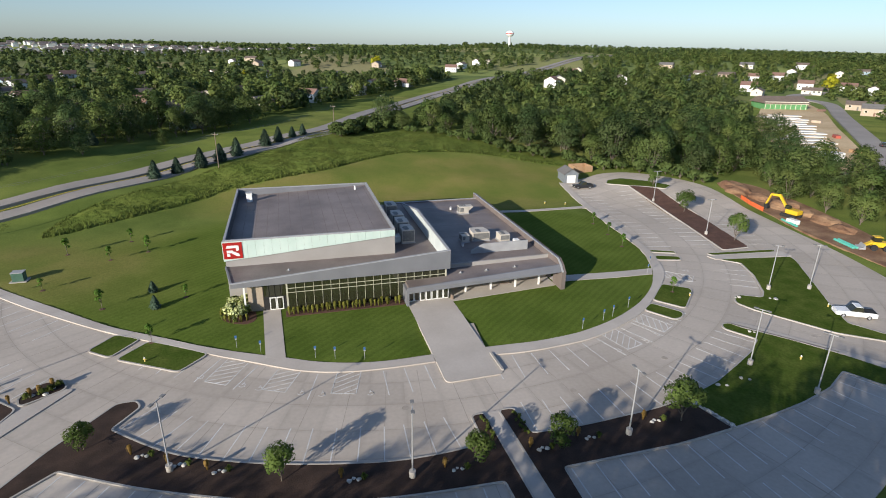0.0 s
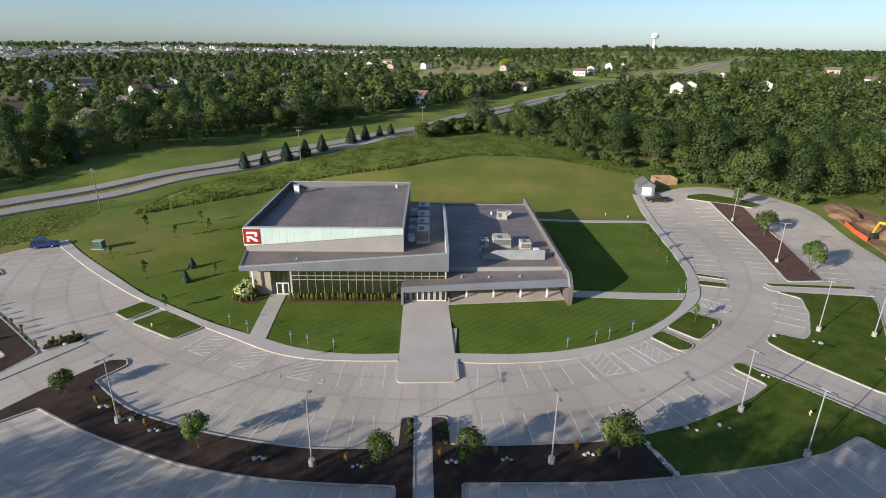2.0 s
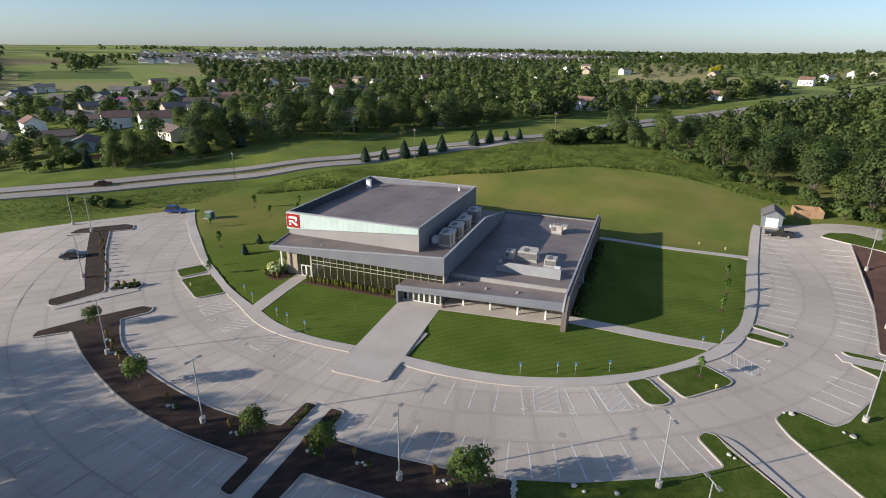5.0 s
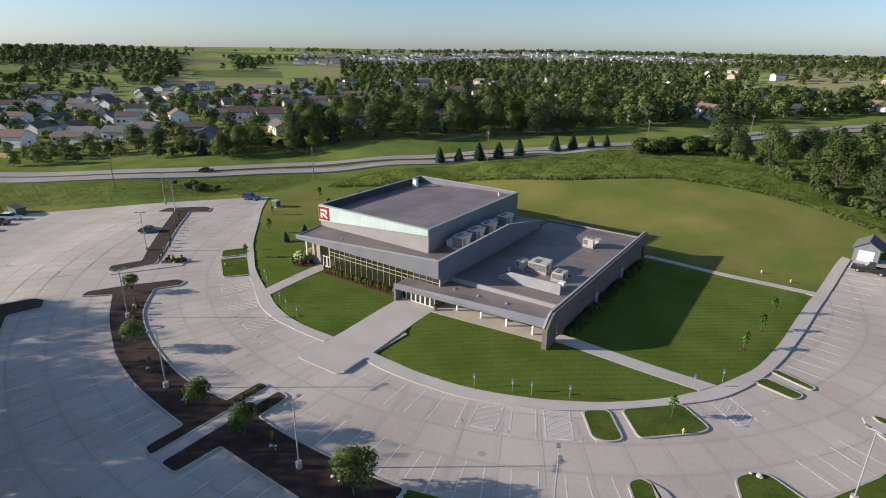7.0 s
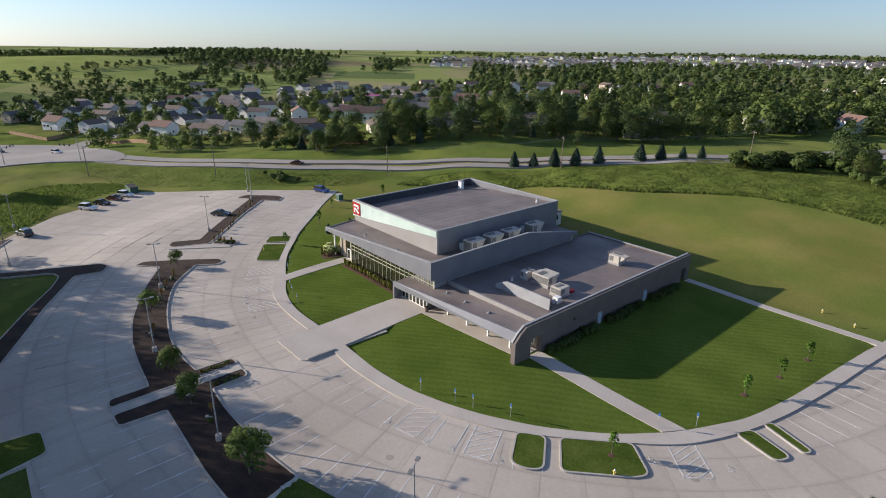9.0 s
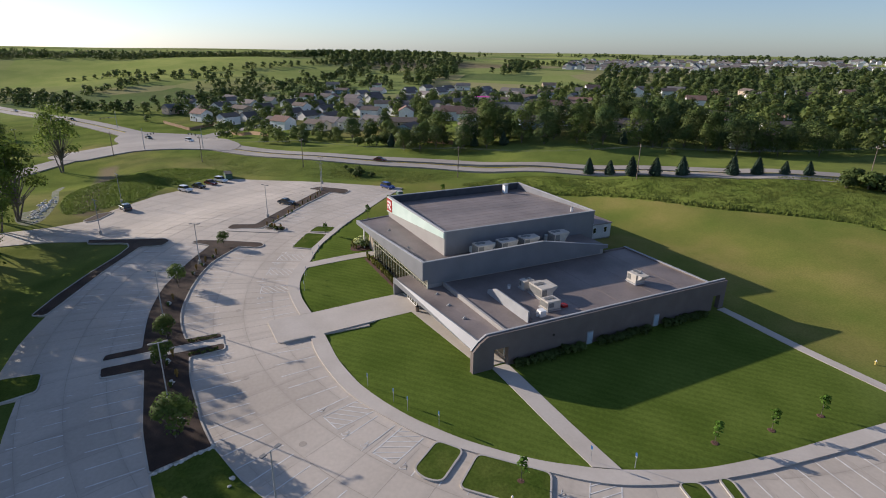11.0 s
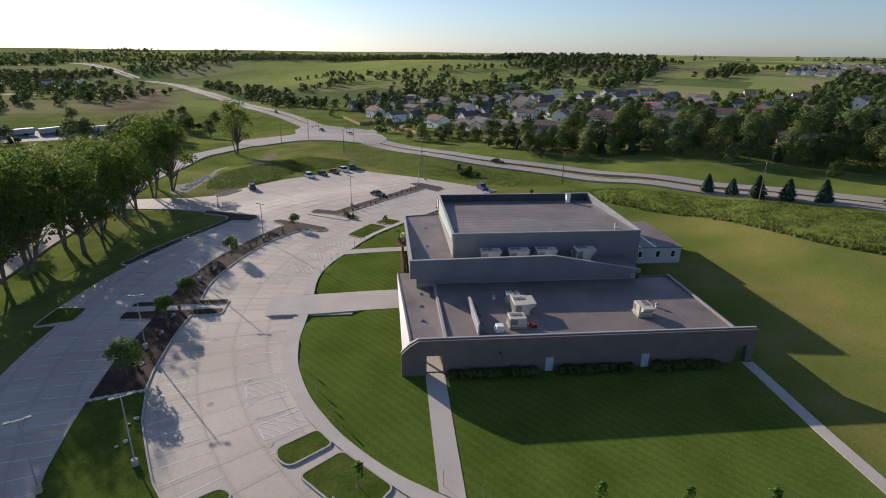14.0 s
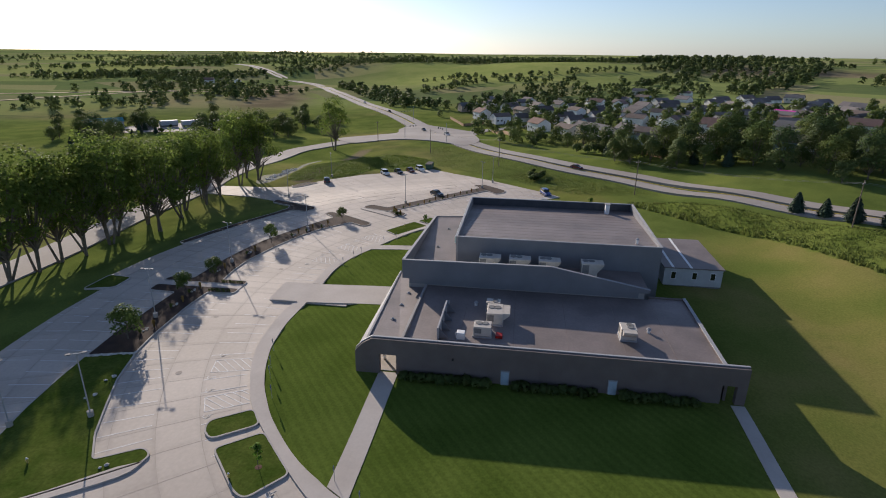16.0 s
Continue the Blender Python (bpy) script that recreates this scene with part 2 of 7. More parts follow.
def link_mesh(name, bm, mat, parent=None, label="", flat=True):
    me = bpy.data.meshes.new(name)
    bm.to_mesh(me)
    bm.free()
    me.materials.append(mat)
    if not flat:
        me.polygons.foreach_set("use_smooth", [True] * len(me.polygons))
    ob = new(name, me)
    if parent is not None:
        ob.parent = parent
    if label:
        ob["label"] = label
    return ob


def part(name, bm, mat, parent, label=""):
    return link_mesh(name, bm, mat, parent, label)


def data_mesh(name, verts, faces, mat, parent=None, label=""):
    me = bpy.data.meshes.new(name)
    me.from_pydata(verts, [], faces)
    me.materials.append(mat)
    ob = new(name, me)
    if parent is not None:
        ob.parent = parent
    if label:
        ob["label"] = label
    return ob


def sheet(name, pts, top, mat, skirt=0.3, parent=None, label="", step=5.0):
    """A slab with the given outline, lying on the ground at the height top above it."""
    bm = bmesh.new()
    vs = [bm.verts.new((x, y, 0)) for x, y in pts]
    f = bm.faces.new(vs)
    f.normal_update()
    if f.normal.z < 0:
        f.normal_flip()
    bmesh.ops.triangulate(bm, faces=bm.faces[:], ngon_method="EAR_CLIP")
    if step:
        for ax in (0, 1):
            lo, hi = min(p[ax] for p in pts), max(p[ax] for p in pts)
            c = math.ceil(lo / step) * step
            while c < hi:
                no = (1, 0, 0) if ax == 0 else (0, 1, 0)
                bmesh.ops.bisect_plane(bm, geom=bm.verts[:] + bm.edges[:] + bm.faces[:], plane_co=(c if ax == 0 else 0, c if ax else 0, 0), plane_no=no)
                c += step
    edge = [e for e in bm.edges if len(e.link_faces) == 1]
    xs = np.array([(v.co.x, v.co.y) for v in bm.verts])
    for v, z in zip(bm.verts, H(xs[:, 0], xs[:, 1])):
        v.co.z = z + top
    low = {}
    for e in edge:
        for v in e.verts:
            if v not in low:
                low[v] = bm.verts.new((v.co.x, v.co.y, v.co.z - skirt))
    for e in edge:
        a, b = e.verts
        bm.faces.new((a, b, low[b], low[a]))
    bmesh.ops.recalc_face_normals(bm, faces=bm.faces[:])
    return link_mesh(name, bm, mat, parent, label)


def strip(pts, width, base, top, closed=False, bm=None, side=0.0):
    """A bar of rectangular section along a line on the ground; side shifts it to its left."""
    bm = bm or bmesh.new()
    p = [np.array(q, float) for q in pts]
    k = len(p)
    rings = []
    for i in range(k):
        a = p[i - 1] if (closed or i) else p[i]
        b = p[(i + 1) % k] if (closed or i < k - 1) else p[i]
        d = b - a
        ln = np.linalg.norm(d)
        d = d / ln if ln else np.array((1.0, 0))
        nrm = np.array((-d[1], d[0]))
        l, r = p[i] + nrm * (side + width / 2), p[i] + nrm * (side - width / 2)
        z = hz(*p[i])
        rings.append([bm.verts.new((l[0], l[1], z + top)), bm.verts.new((r[0], r[1], z + top)), bm.verts.new((r[0], r[1], z + base)), bm.verts.new((l[0], l[1], z + base))])
    for i in range(k if closed else k - 1):
        a, b = rings[i], rings[(i + 1) % k]
        for j in range(4):
            bm.faces.new((a[j], a[(j + 1) % 4], b[(j + 1) % 4], b[j]))
    if not closed:
        bm.faces.new(rings[0])
        bm.faces.new(rings[-1][::-1])
    return bm


def densify(pts, step=3.0):
    out = []
    for (x1, y1), (x2, y2) in zip(pts[:-1], pts[1:]):
        n = max(1, int(math.hypot(x2 - x1, y2 - y1) / step))
        out += [(x1 + (x2 - x1) * i / n, y1 + (y2 - y1) * i / n) for i in range(n)]
    return out + [tuple(pts[-1])]


def offset(pts, d):
    """The line moved d metres to its left."""
    p = [np.array(q, float) for q in pts]
    out = []
    for i in range(len(p)):
        t = p[min(i + 1, len(p) - 1)] - p[max(i - 1, 0)]
        t = t / (np.linalg.norm(t) or 1)
        out.append((float(p[i][0] - t[1] * d), float(p[i][1] + t[0] * d)))
    return out


# ---- plan: lines of the site ----
LAWN_W = smooth([(-57.0, 110.9), (-48.8, 102.4), (-37.9, 92.6), (-28.4, 84.2), (-22.6, 80.0), (-15.9, 75.2), (-11.2, 72.5), (-6.1, 70.0), (-3.6, 68.9), (0.3, 67.0), (4.9, 65.6), (9.6, 65.0), (15.6, 65.1)])
LAWN_E = smooth([(23.1, 65.15), (26.7, 65.05), (31.0, 64.95), (35.4, 65.35), (38.2, 65.8), (41.1, 66.6), (44.0, 67.6), (47.2, 69.0), (50.0, 70.6), (52.8, 72.4), (55.5, 74.6), (58.1, 77.0), (60.1, 79.2), (61.5, 81.1), (62.7, 82.7), (64.1, 85.1), (66.0, 89.1), (67.4, 92.4), (68.5, 97.0), (69.6, 103.3), (70.6, 111.5), (72.0, 122.0), (72.7, 126.0), (75.0, 142.0), (76.2, 148.0)], 4)
KERB_W = smooth([(-58.6, 109.2), (-51.9, 102.9), (-43.1, 94.6), (-33.1, 86.2), (-26.8, 81.3), (-23.4, 78.9), (-13.8, 72.4), (-8.2, 69.1), (-1.7, 65.4), (4.0, 63.75), (9.8, 63.3), (15.5, 63.3)])
KERB_E = smooth([(23.1, 63.1), (27.9, 62.7), (33.0, 62.95), (38.5, 63.7), (43.35, 65.3), (47.5, 67.2), (50.5, 68.8), (54.5, 71.9), (61.35, 78.3), (64.8, 82.2), (66.7, 85.7), (67.9, 88.6), (69.1, 92.2), (70.4, 97.6), (71.35, 103.2), (72.35, 109.7), (73.35, 117.7), (74.55, 126.2), (75.9, 135.4), (77.6, 147.0)], 5)
RING = smooth([(79.3, 150.2), (85.4, 150.6), (93.5, 153.4), (103.6, 150.7), (111.8, 140.4), (114.9, 128.7), (112.9, 112.7), (109.8, 92.9), (107.7, 82.0), (104.7, 71.2), (101.0, 58.5), (95.7, 42.8)], 5)
# all that is paved, with the lawns left out
PAVED = (KERB_W + [(15.7, 72.3), (23.8, 72.1)] + KERB_E + RING
         + [(83.6, 35.1), (75.7, 43.2), (69.1, 43.9), (69.2, 39.2)] + smooth([(68.7, 38.9), (56.6, 33.0), (47.5, 29.6), (34.4, 27.8), (23.5, 27.6)], 4)
         + [(23.3, 24.0), (16.8, 24.1)] + smooth([(7.0, 24.9), (-2.4, 27.0), (-10.1, 30.2), (-19.3, 34.0), (-31.4, 39.9)], 4)
         + [(-35.0, 39.3), (-44.7, 28.7), (-48.0, 20.1), (-50.6, 2.1), (-59.7, 2.0), (-59.7, 20.0), (-62.3, 27.6), (-71.3, 32.8), (-85.1, 43.2), (-95.6, 59.4), (-98.7, 66.8), (-80.6, 85.3), (-59.0, 110.0)])


# ---- ground sheet ----
HIGHWAY = smooth([(-1150, -560), (-800, -299), (-683, -193), (-515, -110), (-431, -63), (-350, -21), (-286, 16), (-209, 51), (-160, 75), (-122, 100), (-105, 113.5), (-91, 127.5), (-72, 144.0), (-48, 162.5), (-35.5, 173.5), (-19, 187.5), (-2.8, 201), (14.5, 223), (53.2, 300.9), (91, 366), (130, 410), (198, 506), (287, 608), (370, 690), (540, 850)], 6)
STREET = smooth([(-190.0, 27.0), (-171.0, 12.0), (-154.5, 0.5), (-138.0, -5.5), (-97, -4.0), (-70, -2.4), (-53.3, -0.4), (-21.8, -1.8), (19.2, 2.6), (59.5, 5.6), (139.7, -1.9)], 5)
MEADOW = smooth([(-52, 129), (-40.5, 136.2), (-29.5, 144), (-17, 153.8), (-4.5, 158.5), (8, 163), (20, 171.5), (33, 178.2), (48, 178.5), (60, 178.3), (71, 176), (87, 166), (99, 157.5), (105, 150), (108, 157), (98, 172), (80, 188), (64, 206), (46, 226), (32, 228), (18.5, 221), (9, 209.5), (-1, 193), (-11.9, 180), (-24, 167), (-38, 153.5), (-50, 141)], 3, True)

SITE_STREET = smooth([(170, 110), (190, 132), (208, 150), (228, 172), (267, 212), (304, 250), (344, 291), (354, 311), (353, 327), (372, 345), (420, 360)], 5)

SWALE = smooth([(-70.5, 21.9), (-78.8, 36.4), (-96.0, 46.8), (-106.6, 63.7), (-118.7, 61.6), (-129.3, 44.7), (-119.9, 27.6), (-96.8, 19.6)], 4, True)


def axis(lo, hi, near_lo, near_hi, step):
    out = list(np.arange(near_lo, near_hi + step, step))
    for end, sign in ((hi, 1), (lo, -1)):
        s, c = step, out[-1] if sign > 0 else out[0]
        while sign * (end - c) > 0:
            s *= 1.09
            c += sign * s
            (out.append(c) if sign > 0 else out.insert(0, c))
    return np.array(out)


def build_ground():
    xs, ys = axis(-4700, 4700, -100, 120, 1.6), axis(-4700, 4700, 15, 215, 1.6)
    gx, gy = np.meshgrid(xs, ys)
    z = H(gx, gy)
    near = (np.abs(gx - 10) < 120) & (np.abs(gy - 110) < 115)
    paved = near & inside(gx, gy, PAVED)
    paved[near] |= line_dist(gx[near], gy[near], PAVED + PAVED[:1]) < 1.7
    z = z + np.where(paved, -0.16, 0.10)
    fx, fy = gx.ravel(), gy.ravel()
    z = z.ravel()
    n, m = gx.shape
    idx = np.arange(n * m).reshape(n, m)
    faces = np.stack([idx[:-1, :-1], idx[:-1, 1:], idx[1:, 1:], idx[1:, :-1]], -1).reshape(-1, 4)
    me = bpy.data.meshes.new("ground")
    me.from_pydata(np.stack([fx, fy, z], 1).tolist(), [], faces.tolist())
    me.polygons.foreach_set("use_smooth", [True] * len(me.polygons))
    # how dry the sward is, and where it is mown short
    q = np.hypot((fx - 34) / 62, (fy - 152) / 27)
    dry = 0.9 * ss((1.15 - q) / 0.35)
    west = ss((-14 - fx) / 20) * ss((fy - 78) / 30) * ss((135 - fy) / 20) * ss((fx + 75) / 12)
    dry = np.maximum(dry, 0.72 * west)
    site = np.hypot((fx - 18) / 62, (fy - 97) / 42)
    mown = ss((1.1 - site) / 0.2)
    pasture = np.maximum(ss(1.3 - np.hypot((fx + 790) / 210, (fy - 40) / 250)), 0.7 * ss((np.hypot(fx, fy - 90) - 700) / 500) * (np.sin(fx / 190) * np.sin(fy / 130 + 1) > 0.35))
    bare = np.maximum(ss(1.4 - np.hypot((fx + 800) / 90, (fy - 510) / 210)), ss(1.3 - line_dist(fx, fy, [(-343, -112), (-430, -140), (-640, -225)]) / 32))
    bare = np.maximum(bare, 0.95 * ss(1.6 - line_dist(fx, fy, [(-70, 27), (-87, 26), (-110, 27.5), (-147, 27)]) / 2.6))
    for key, val in (("dry", dry), ("mown", mown), ("pasture", pasture), ("bare", bare), ("meadow", np.maximum(inside(fx, fy, MEADOW), inside(fx, fy, SWALE)).astype(float)), ("hazy_country", ss((np.hypot(fx, fy - 90) - 300) / 150))):
        at = me.attributes.new(key, "FLOAT", "POINT")
        at.data.foreach_set("value", val.astype(np.float32))
    g = new("ground", me)
    tagged(g, "green grass ground, mown lawn round the building and rougher beyond", "ground", kind="structure")
    m = bpy.data.materials.new("sward")
    m.use_nodes = True
    nd, l = m.node_tree.nodes, m.node_tree.links
    b = nd["Principled BSDF"]
    b.inputs["Roughness"].default_value, b.inputs["Specular IOR Level"].default_value = 1.0, 0.0
    b.inputs["Sheen Weight"].default_value, b.inputs["Sheen Roughness"].default_value = 0.045, 0.6
    b.inputs["Sheen Tint"].default_value = (0.55, 0.62, 0.22, 1)
    pos = nd.new("ShaderNodeNewGeometry").outputs["Position"]

    def tex(scale, detail=4.0):
        t = nd.new("ShaderNodeTexNoise")
        t.inputs["Scale"].default_value, t.inputs["Detail"].default_value = scale, detail
        l.new(pos, t.inputs["Vector"])
        return t.outputs["Fac"]

    def ramp(fac, stops):
        r = nd.new("ShaderNodeValToRGB")
        e = r.color_ramp.elements
        while len(e) < len(stops):
            e.new(0.5)
        for el, (p, c) in zip(e, stops):
            el.position, el.color = p, (*c, 1)
        l.new(fac, r.inputs["Fac"])
        return r.outputs["Color"]

    def mix(fac, a, c, mode="MIX"):
        x = nd.new("ShaderNodeMix")
        x.data_type, x.blend_type = "RGBA", mode
        if isinstance(fac, float):
            x.inputs[0].default_value = fac
        else:
            l.new(fac, x.inputs[0])
        l.new(a, x.inputs[6])
        l.new(c, x.inputs[7])
        return x.outputs[2]

    def attr(key):
        a = nd.new("ShaderNodeAttribute")
        a.attribute_name = key
        return a.outputs["Fac"]
    rough_col = ramp(tex(0.012, 5), [(0.34, (0.090, 0.125, 0.030)), (0.47, (0.118, 0.155, 0.037)), (0.55, (0.142, 0.166, 0.046)), (0.66, (0.172, 0.160, 0.066))])
    rough_col = mix(1.0, rough_col, ramp(tex(0.09, 7), [(0.36, (0.74, 0.78, 0.76)), (0.5, (1.0, 1.0, 1.0)), (0.64, (1.25, 1.18, 1.15))]), "MULTIPLY")
    vor = nd.new("ShaderNodeTexVoronoi")
    vor.inputs["Scale"].default_value = 0.0095
    l.new(pos, vor.inputs["Vector"])
    vs_ = nd.new("ShaderNodeSeparateColor")
    l.new(vor.outputs["Color"], vs_.inputs[0])
    # far field patches, with distance haze mixed in as paler, bluer colour
    hazy_country = ramp(vs_.outputs[0], [(0.0, (0.085, 0.125, 0.060)), (0.3, (0.140, 0.185, 0.075)), (0.55, (0.235, 0.275, 0.100)), (0.75, (0.290, 0.250, 0.150)), (1.0, (0.095, 0.135, 0.070))])
    rough_col = mix(attr("hazy_country"), rough_col, mix(0.25, hazy_country, rough_col))
    lawn_col = ramp(tex(0.12, 5), [(0.35, (0.066, 0.102, 0.0165)), (0.65, (0.095, 0.135, 0.025))])
    wave = nd.new("ShaderNodeTexWave")
    wave.inputs["Scale"].default_value, wave.inputs["Distortion"].default_value, wave.inputs["Detail"].default_value = 0.28, 1.2, 1.0
    mp = nd.new("ShaderNodeMapping")
    mp.inputs["Rotation"].default_value = (0, 0, radians(52))
    l.new(pos, mp.inputs["Vector"])
    l.new(mp.outputs[0], wave.inputs["Vector"])
    stripes = ramp(wave.outputs["Fac"], [(0.3, (0.94, 0.94, 0.94)), (0.7, (1.06, 1.06, 1.06))])
    lawn_col = mix(1.0, lawn_col, stripes, "MULTIPLY")
    dry_col = ramp(tex(0.06, 8), [(0.33, (0.110, 0.142, 0.030)), (0.5, (0.160, 0.165, 0.043)), (0.66, (0.225, 0.190, 0.066))])
    col = mix(attr("mown"), rough_col, lawn_col)
    col = mix(attr("dry"), col, dry_col)
    col = mix(attr("meadow"), col, ramp(tex(0.35, 6), [(0.35, (0.100, 0.150, 0.026)), (0.5, (0.135, 0.180, 0.034)), (0.68, (0.185, 0.205, 0.046))]))
    col = mix(attr("pasture"), col, ramp(tex(0.03, 5), [(0.4, (0.25, 0.295, 0.085)), (0.6, (0.31, 0.335, 0.105))]))
    col = mix(attr("bare"), col, ramp(tex(0.03, 5), [(0.4, (0.14, 0.11, 0.078)), (0.6, (0.22, 0.175, 0.12))]))
    grain = ramp(tex(3.4, 5), [(0.32, (0.86, 0.87, 0.86)), (0.68, (1.14, 1.13, 1.14))])
    col = mix(1.0, col, grain, "MULTIPLY")
    l.new(col, b.inputs["Base Color"])
    bp = nd.new("ShaderNodeBump")
    bp.inputs["Strength"].default_value, bp.inputs["Distance"].default_value = 0.35, 0.10
    l.new(tex(2.2, 5), bp.inputs["Height"])
    l.new(bp.outputs[0], b.inputs["Normal"])
    me.materials.append(m)


build_ground()

# ---- paving ----
lot = tagged(sheet("parking_lot", PAVED, 0.0, M_CONC, skirt=0.3), "light grey concrete parking lot with faded white stall lines", "parking lot", kind="structure")
side_w = tagged(sheet("sidewalk", LAWN_W + KERB_W[::-1], 0.16, M_WALK, skirt=0.35), "curved pale concrete sidewalk along the mown lawn", "sidewalk", kind="structure")
side_e = tagged(sheet("sidewalk", LAWN_E + KERB_E[::-1], 0.16, M_WALK, skirt=0.35), "curved pale concrete sidewalk along the mown lawn", "sidewalk", kind="structure")
apron = tagged(sheet("entrance_walk", rounded([(15.4, 81.0), (15.6, 65.1), (15.55, 58.2), (23.4, 58.4), (23.2, 65.2), (22.7, 81.0)], 0.9), 0.15, M_WALK, skirt=0.4), "broad pale concrete walk from the lot to the entrance doors", "walk", kind="structure")
kerb_block = link_mesh("apron_kerb", strip(densify([(23.4, 59.1), (23.35, 63.4)]), 0.3, -0.2, 0.34), M_KERB, apron)
for nm, pts, lab in (
        ("side_walk_path", [(-6.9, 85.6), (-6.2, 69.6), (-3.6, 68.4), (-4.3, 85.6)], "narrow concrete path from the sidewalk to a side door"),
        ("portal_path", [(42.4, 82.5), (62.4, 82.5), (64.0, 85.0), (42.4, 85.0)], "straight concrete path from the side portal to the sidewalk"),
        ("back_path", [(43.0, 125.4), (72.6, 125.3), (72.9, 127.0), (43.0, 127.0)], "straight concrete path across the grass behind the building"),
        ("patio", [(22.65, 79.5), (32.2, 80.4), (42.0, 81.4), (42.0, 85.2), (22.65, 85.2)], "tan concrete patio under the front canopy")):
    tagged(sheet(nm, pts, 0.165, M_WALK, skirt=0.35, step=1.6), lab, "path", kind="structure")


def island(pts, mat, label, category="island", r=0.7, kerb=True, top=0.14):
    pts = rounded(pts, r)
    if sum(a[0] * b[1] - b[0] * a[1] for a, b in zip(pts, pts[1:] + pts[:1])) < 0:
        pts = pts[::-1]
    ob = tagged(sheet("island", pts, top, mat, skirt=0.4, step=4.0), label, category, kind="structure")
    if kerb:
        link_mesh("kerb", strip(pts, 0.2, -0.2, top + 0.03, True, side=-0.1), M_KERB, ob, "pale concrete kerb")
    return ob


GRASS_LABEL = "raised grass island with a concrete kerb"
MULCH_LABEL = "dark bark mulch planting bed with a concrete kerb"
for pts in ([(-29.3, 77.4), (-26.8, 81.1), (-23.3, 78.9), (-26.1, 74.9)], [(-25.0, 74.0), (-21.8, 77.7), (-13.7, 72.2), (-16.8, 68.9)],
            [(69.2, 93.0), (69.9, 93.8), (74.3, 92.0), (74.0, 91.1)], [(67.9, 88.8), (68.8, 90.7), (73.2, 89.2), (72.5, 87.5)],
            [(52.1, 69.9), (54.5, 71.7), (57.5, 67.7), (56.4, 66.4), (54.8, 66.0)], [(55.8, 72.9), (61.3, 78.1), (64.9, 75.3), (64.2, 73.9), (59.0, 69.0)],
            [(88.8, 142.5), (90.9, 145.4), (95.3, 145.6), (101.0, 139.7), (104.5, 134.2), (101.2, 131.9), (98.0, 134.7), (93.3, 138.1)],
            [(80.2, 89.4), (95.6, 88.0), (95.2, 86.9), (80.8, 88.2)],
            [(80.4, 85.9), (95.7, 83.7), (94.8, 81.5), (88.9, 72.4), (83.6, 64.3), (80.2, 58.3), (82.5, 54.2), (89.7, 44.9), (87.7, 43.5), (80.8, 52.4), (75.7, 56.3), (72.9, 60.6), (69.7, 65.6), (68.7, 68.5), (70.0, 70.4), (71.4, 70.9), (74.7, 69.1), (76.5, 70.7), (80.7, 77.3), (83.1, 83.2)],
            [(42.7, 48.0), (48.8, 49.9), (54.4, 52.6), (58.9, 54.9), (62.6, 57.6), (60.1, 61.6), (60.9, 62.8), (62.0, 62.7), (66.3, 57.5), (70.5, 52.2), (75.9, 43.4), (69.1, 44.0), (67.0, 48.0), (61.8, 45.4), (55.9, 43.8), (49.7, 42.7), (44.2, 42.0)],
            [(17.0, 24.3), (18.2, 29.4), (22.6, 29.5), (23.5, 24.2)]):
    island(pts, M_LAWN, GRASS_LABEL)
tagged(sheet("median_walk", [(79.2, 88.1), (96.6, 86.7), (96.5, 84.1), (79.6, 86.2)], 0.14, M_WALK, skirt=0.3), "narrow concrete walk between two grass strips", "walk", kind="structure")
tagged(sheet("road_walk", smooth([(61.9, 62.9), (64.3, 61.9), (68.9, 55.8), (72.8, 50.4), (78.7, 41.7)], 4) + [(76.7, 40.7), (71.0, 50.8), (66.9, 56.5), (63.0, 60.9)], 0.17, M_WALK, skirt=0.4), "concrete walk along the access road", "walk", kind="structure")
island([(-68.2, 84.9), (-69.0, 88.3), (-62.1, 94.7), (-59.8, 94.7), (-57.4, 92.3), (-61.1, 89.3), (-51.0, 79.9), (-39.0, 70.0), (-33.3, 65.2), (-35.5, 58.5), (-36.9, 58.1), (-38.9, 59.5), (-36.9, 64.5), (-41.6, 68.0), (-52.5, 76.9), (-64.1, 86.9)], M_MULCH, MULCH_LABEL, "planting bed")
island([(-33.1, 65.8), (-33.8, 67.7), (-32.1, 70.4), (-29.9, 70.1), (-29.2, 68.4)], M_MULCH, MULCH_LABEL, "planting bed")
tagged(sheet("planter_walk", rounded([(-36.2, 57.9), (-32.9, 65.0), (-29.5, 68.4), (-28.2, 68.0), (-29.7, 65.5), (-34.7, 57.3)], 0.4), 0.12, M_WALK, skirt=0.3), "narrow concrete strip beside a planting bed", "walk", kind="structure")
island([(-45.5, 29.1), (-42.8, 29.2), (-38.0, 35.9), (-36.0, 37.4), (-33.0, 37.8), (-27.9, 36.0), (-19.8, 31.5), (-11.1, 27.3), (-4.2, 24.8), (-2.6, 26.9), (-10.1, 30.2), (-19.3, 34.0), (-31.2, 39.9), (-29.4, 44.1), (-32.1, 45.6), (-34.2, 44.9)], M_MULCH, MULCH_LABEL, "planting bed")
island([(-68.6, 32.9), (-62.3, 29.7), (-60.9, 27.5), (-62.5, 26.6), (-68.2, 29.7)], M_MULCH, MULCH_LABEL, "planting bed")
ARC_IN_W = smooth([(-22.1, 58.7), (-15.8, 53.5), (-9.9, 50.6), (-2.6, 48.2), (5.8, 46.4), (11.5, 46.1), (16.5, 46.5)], 4)
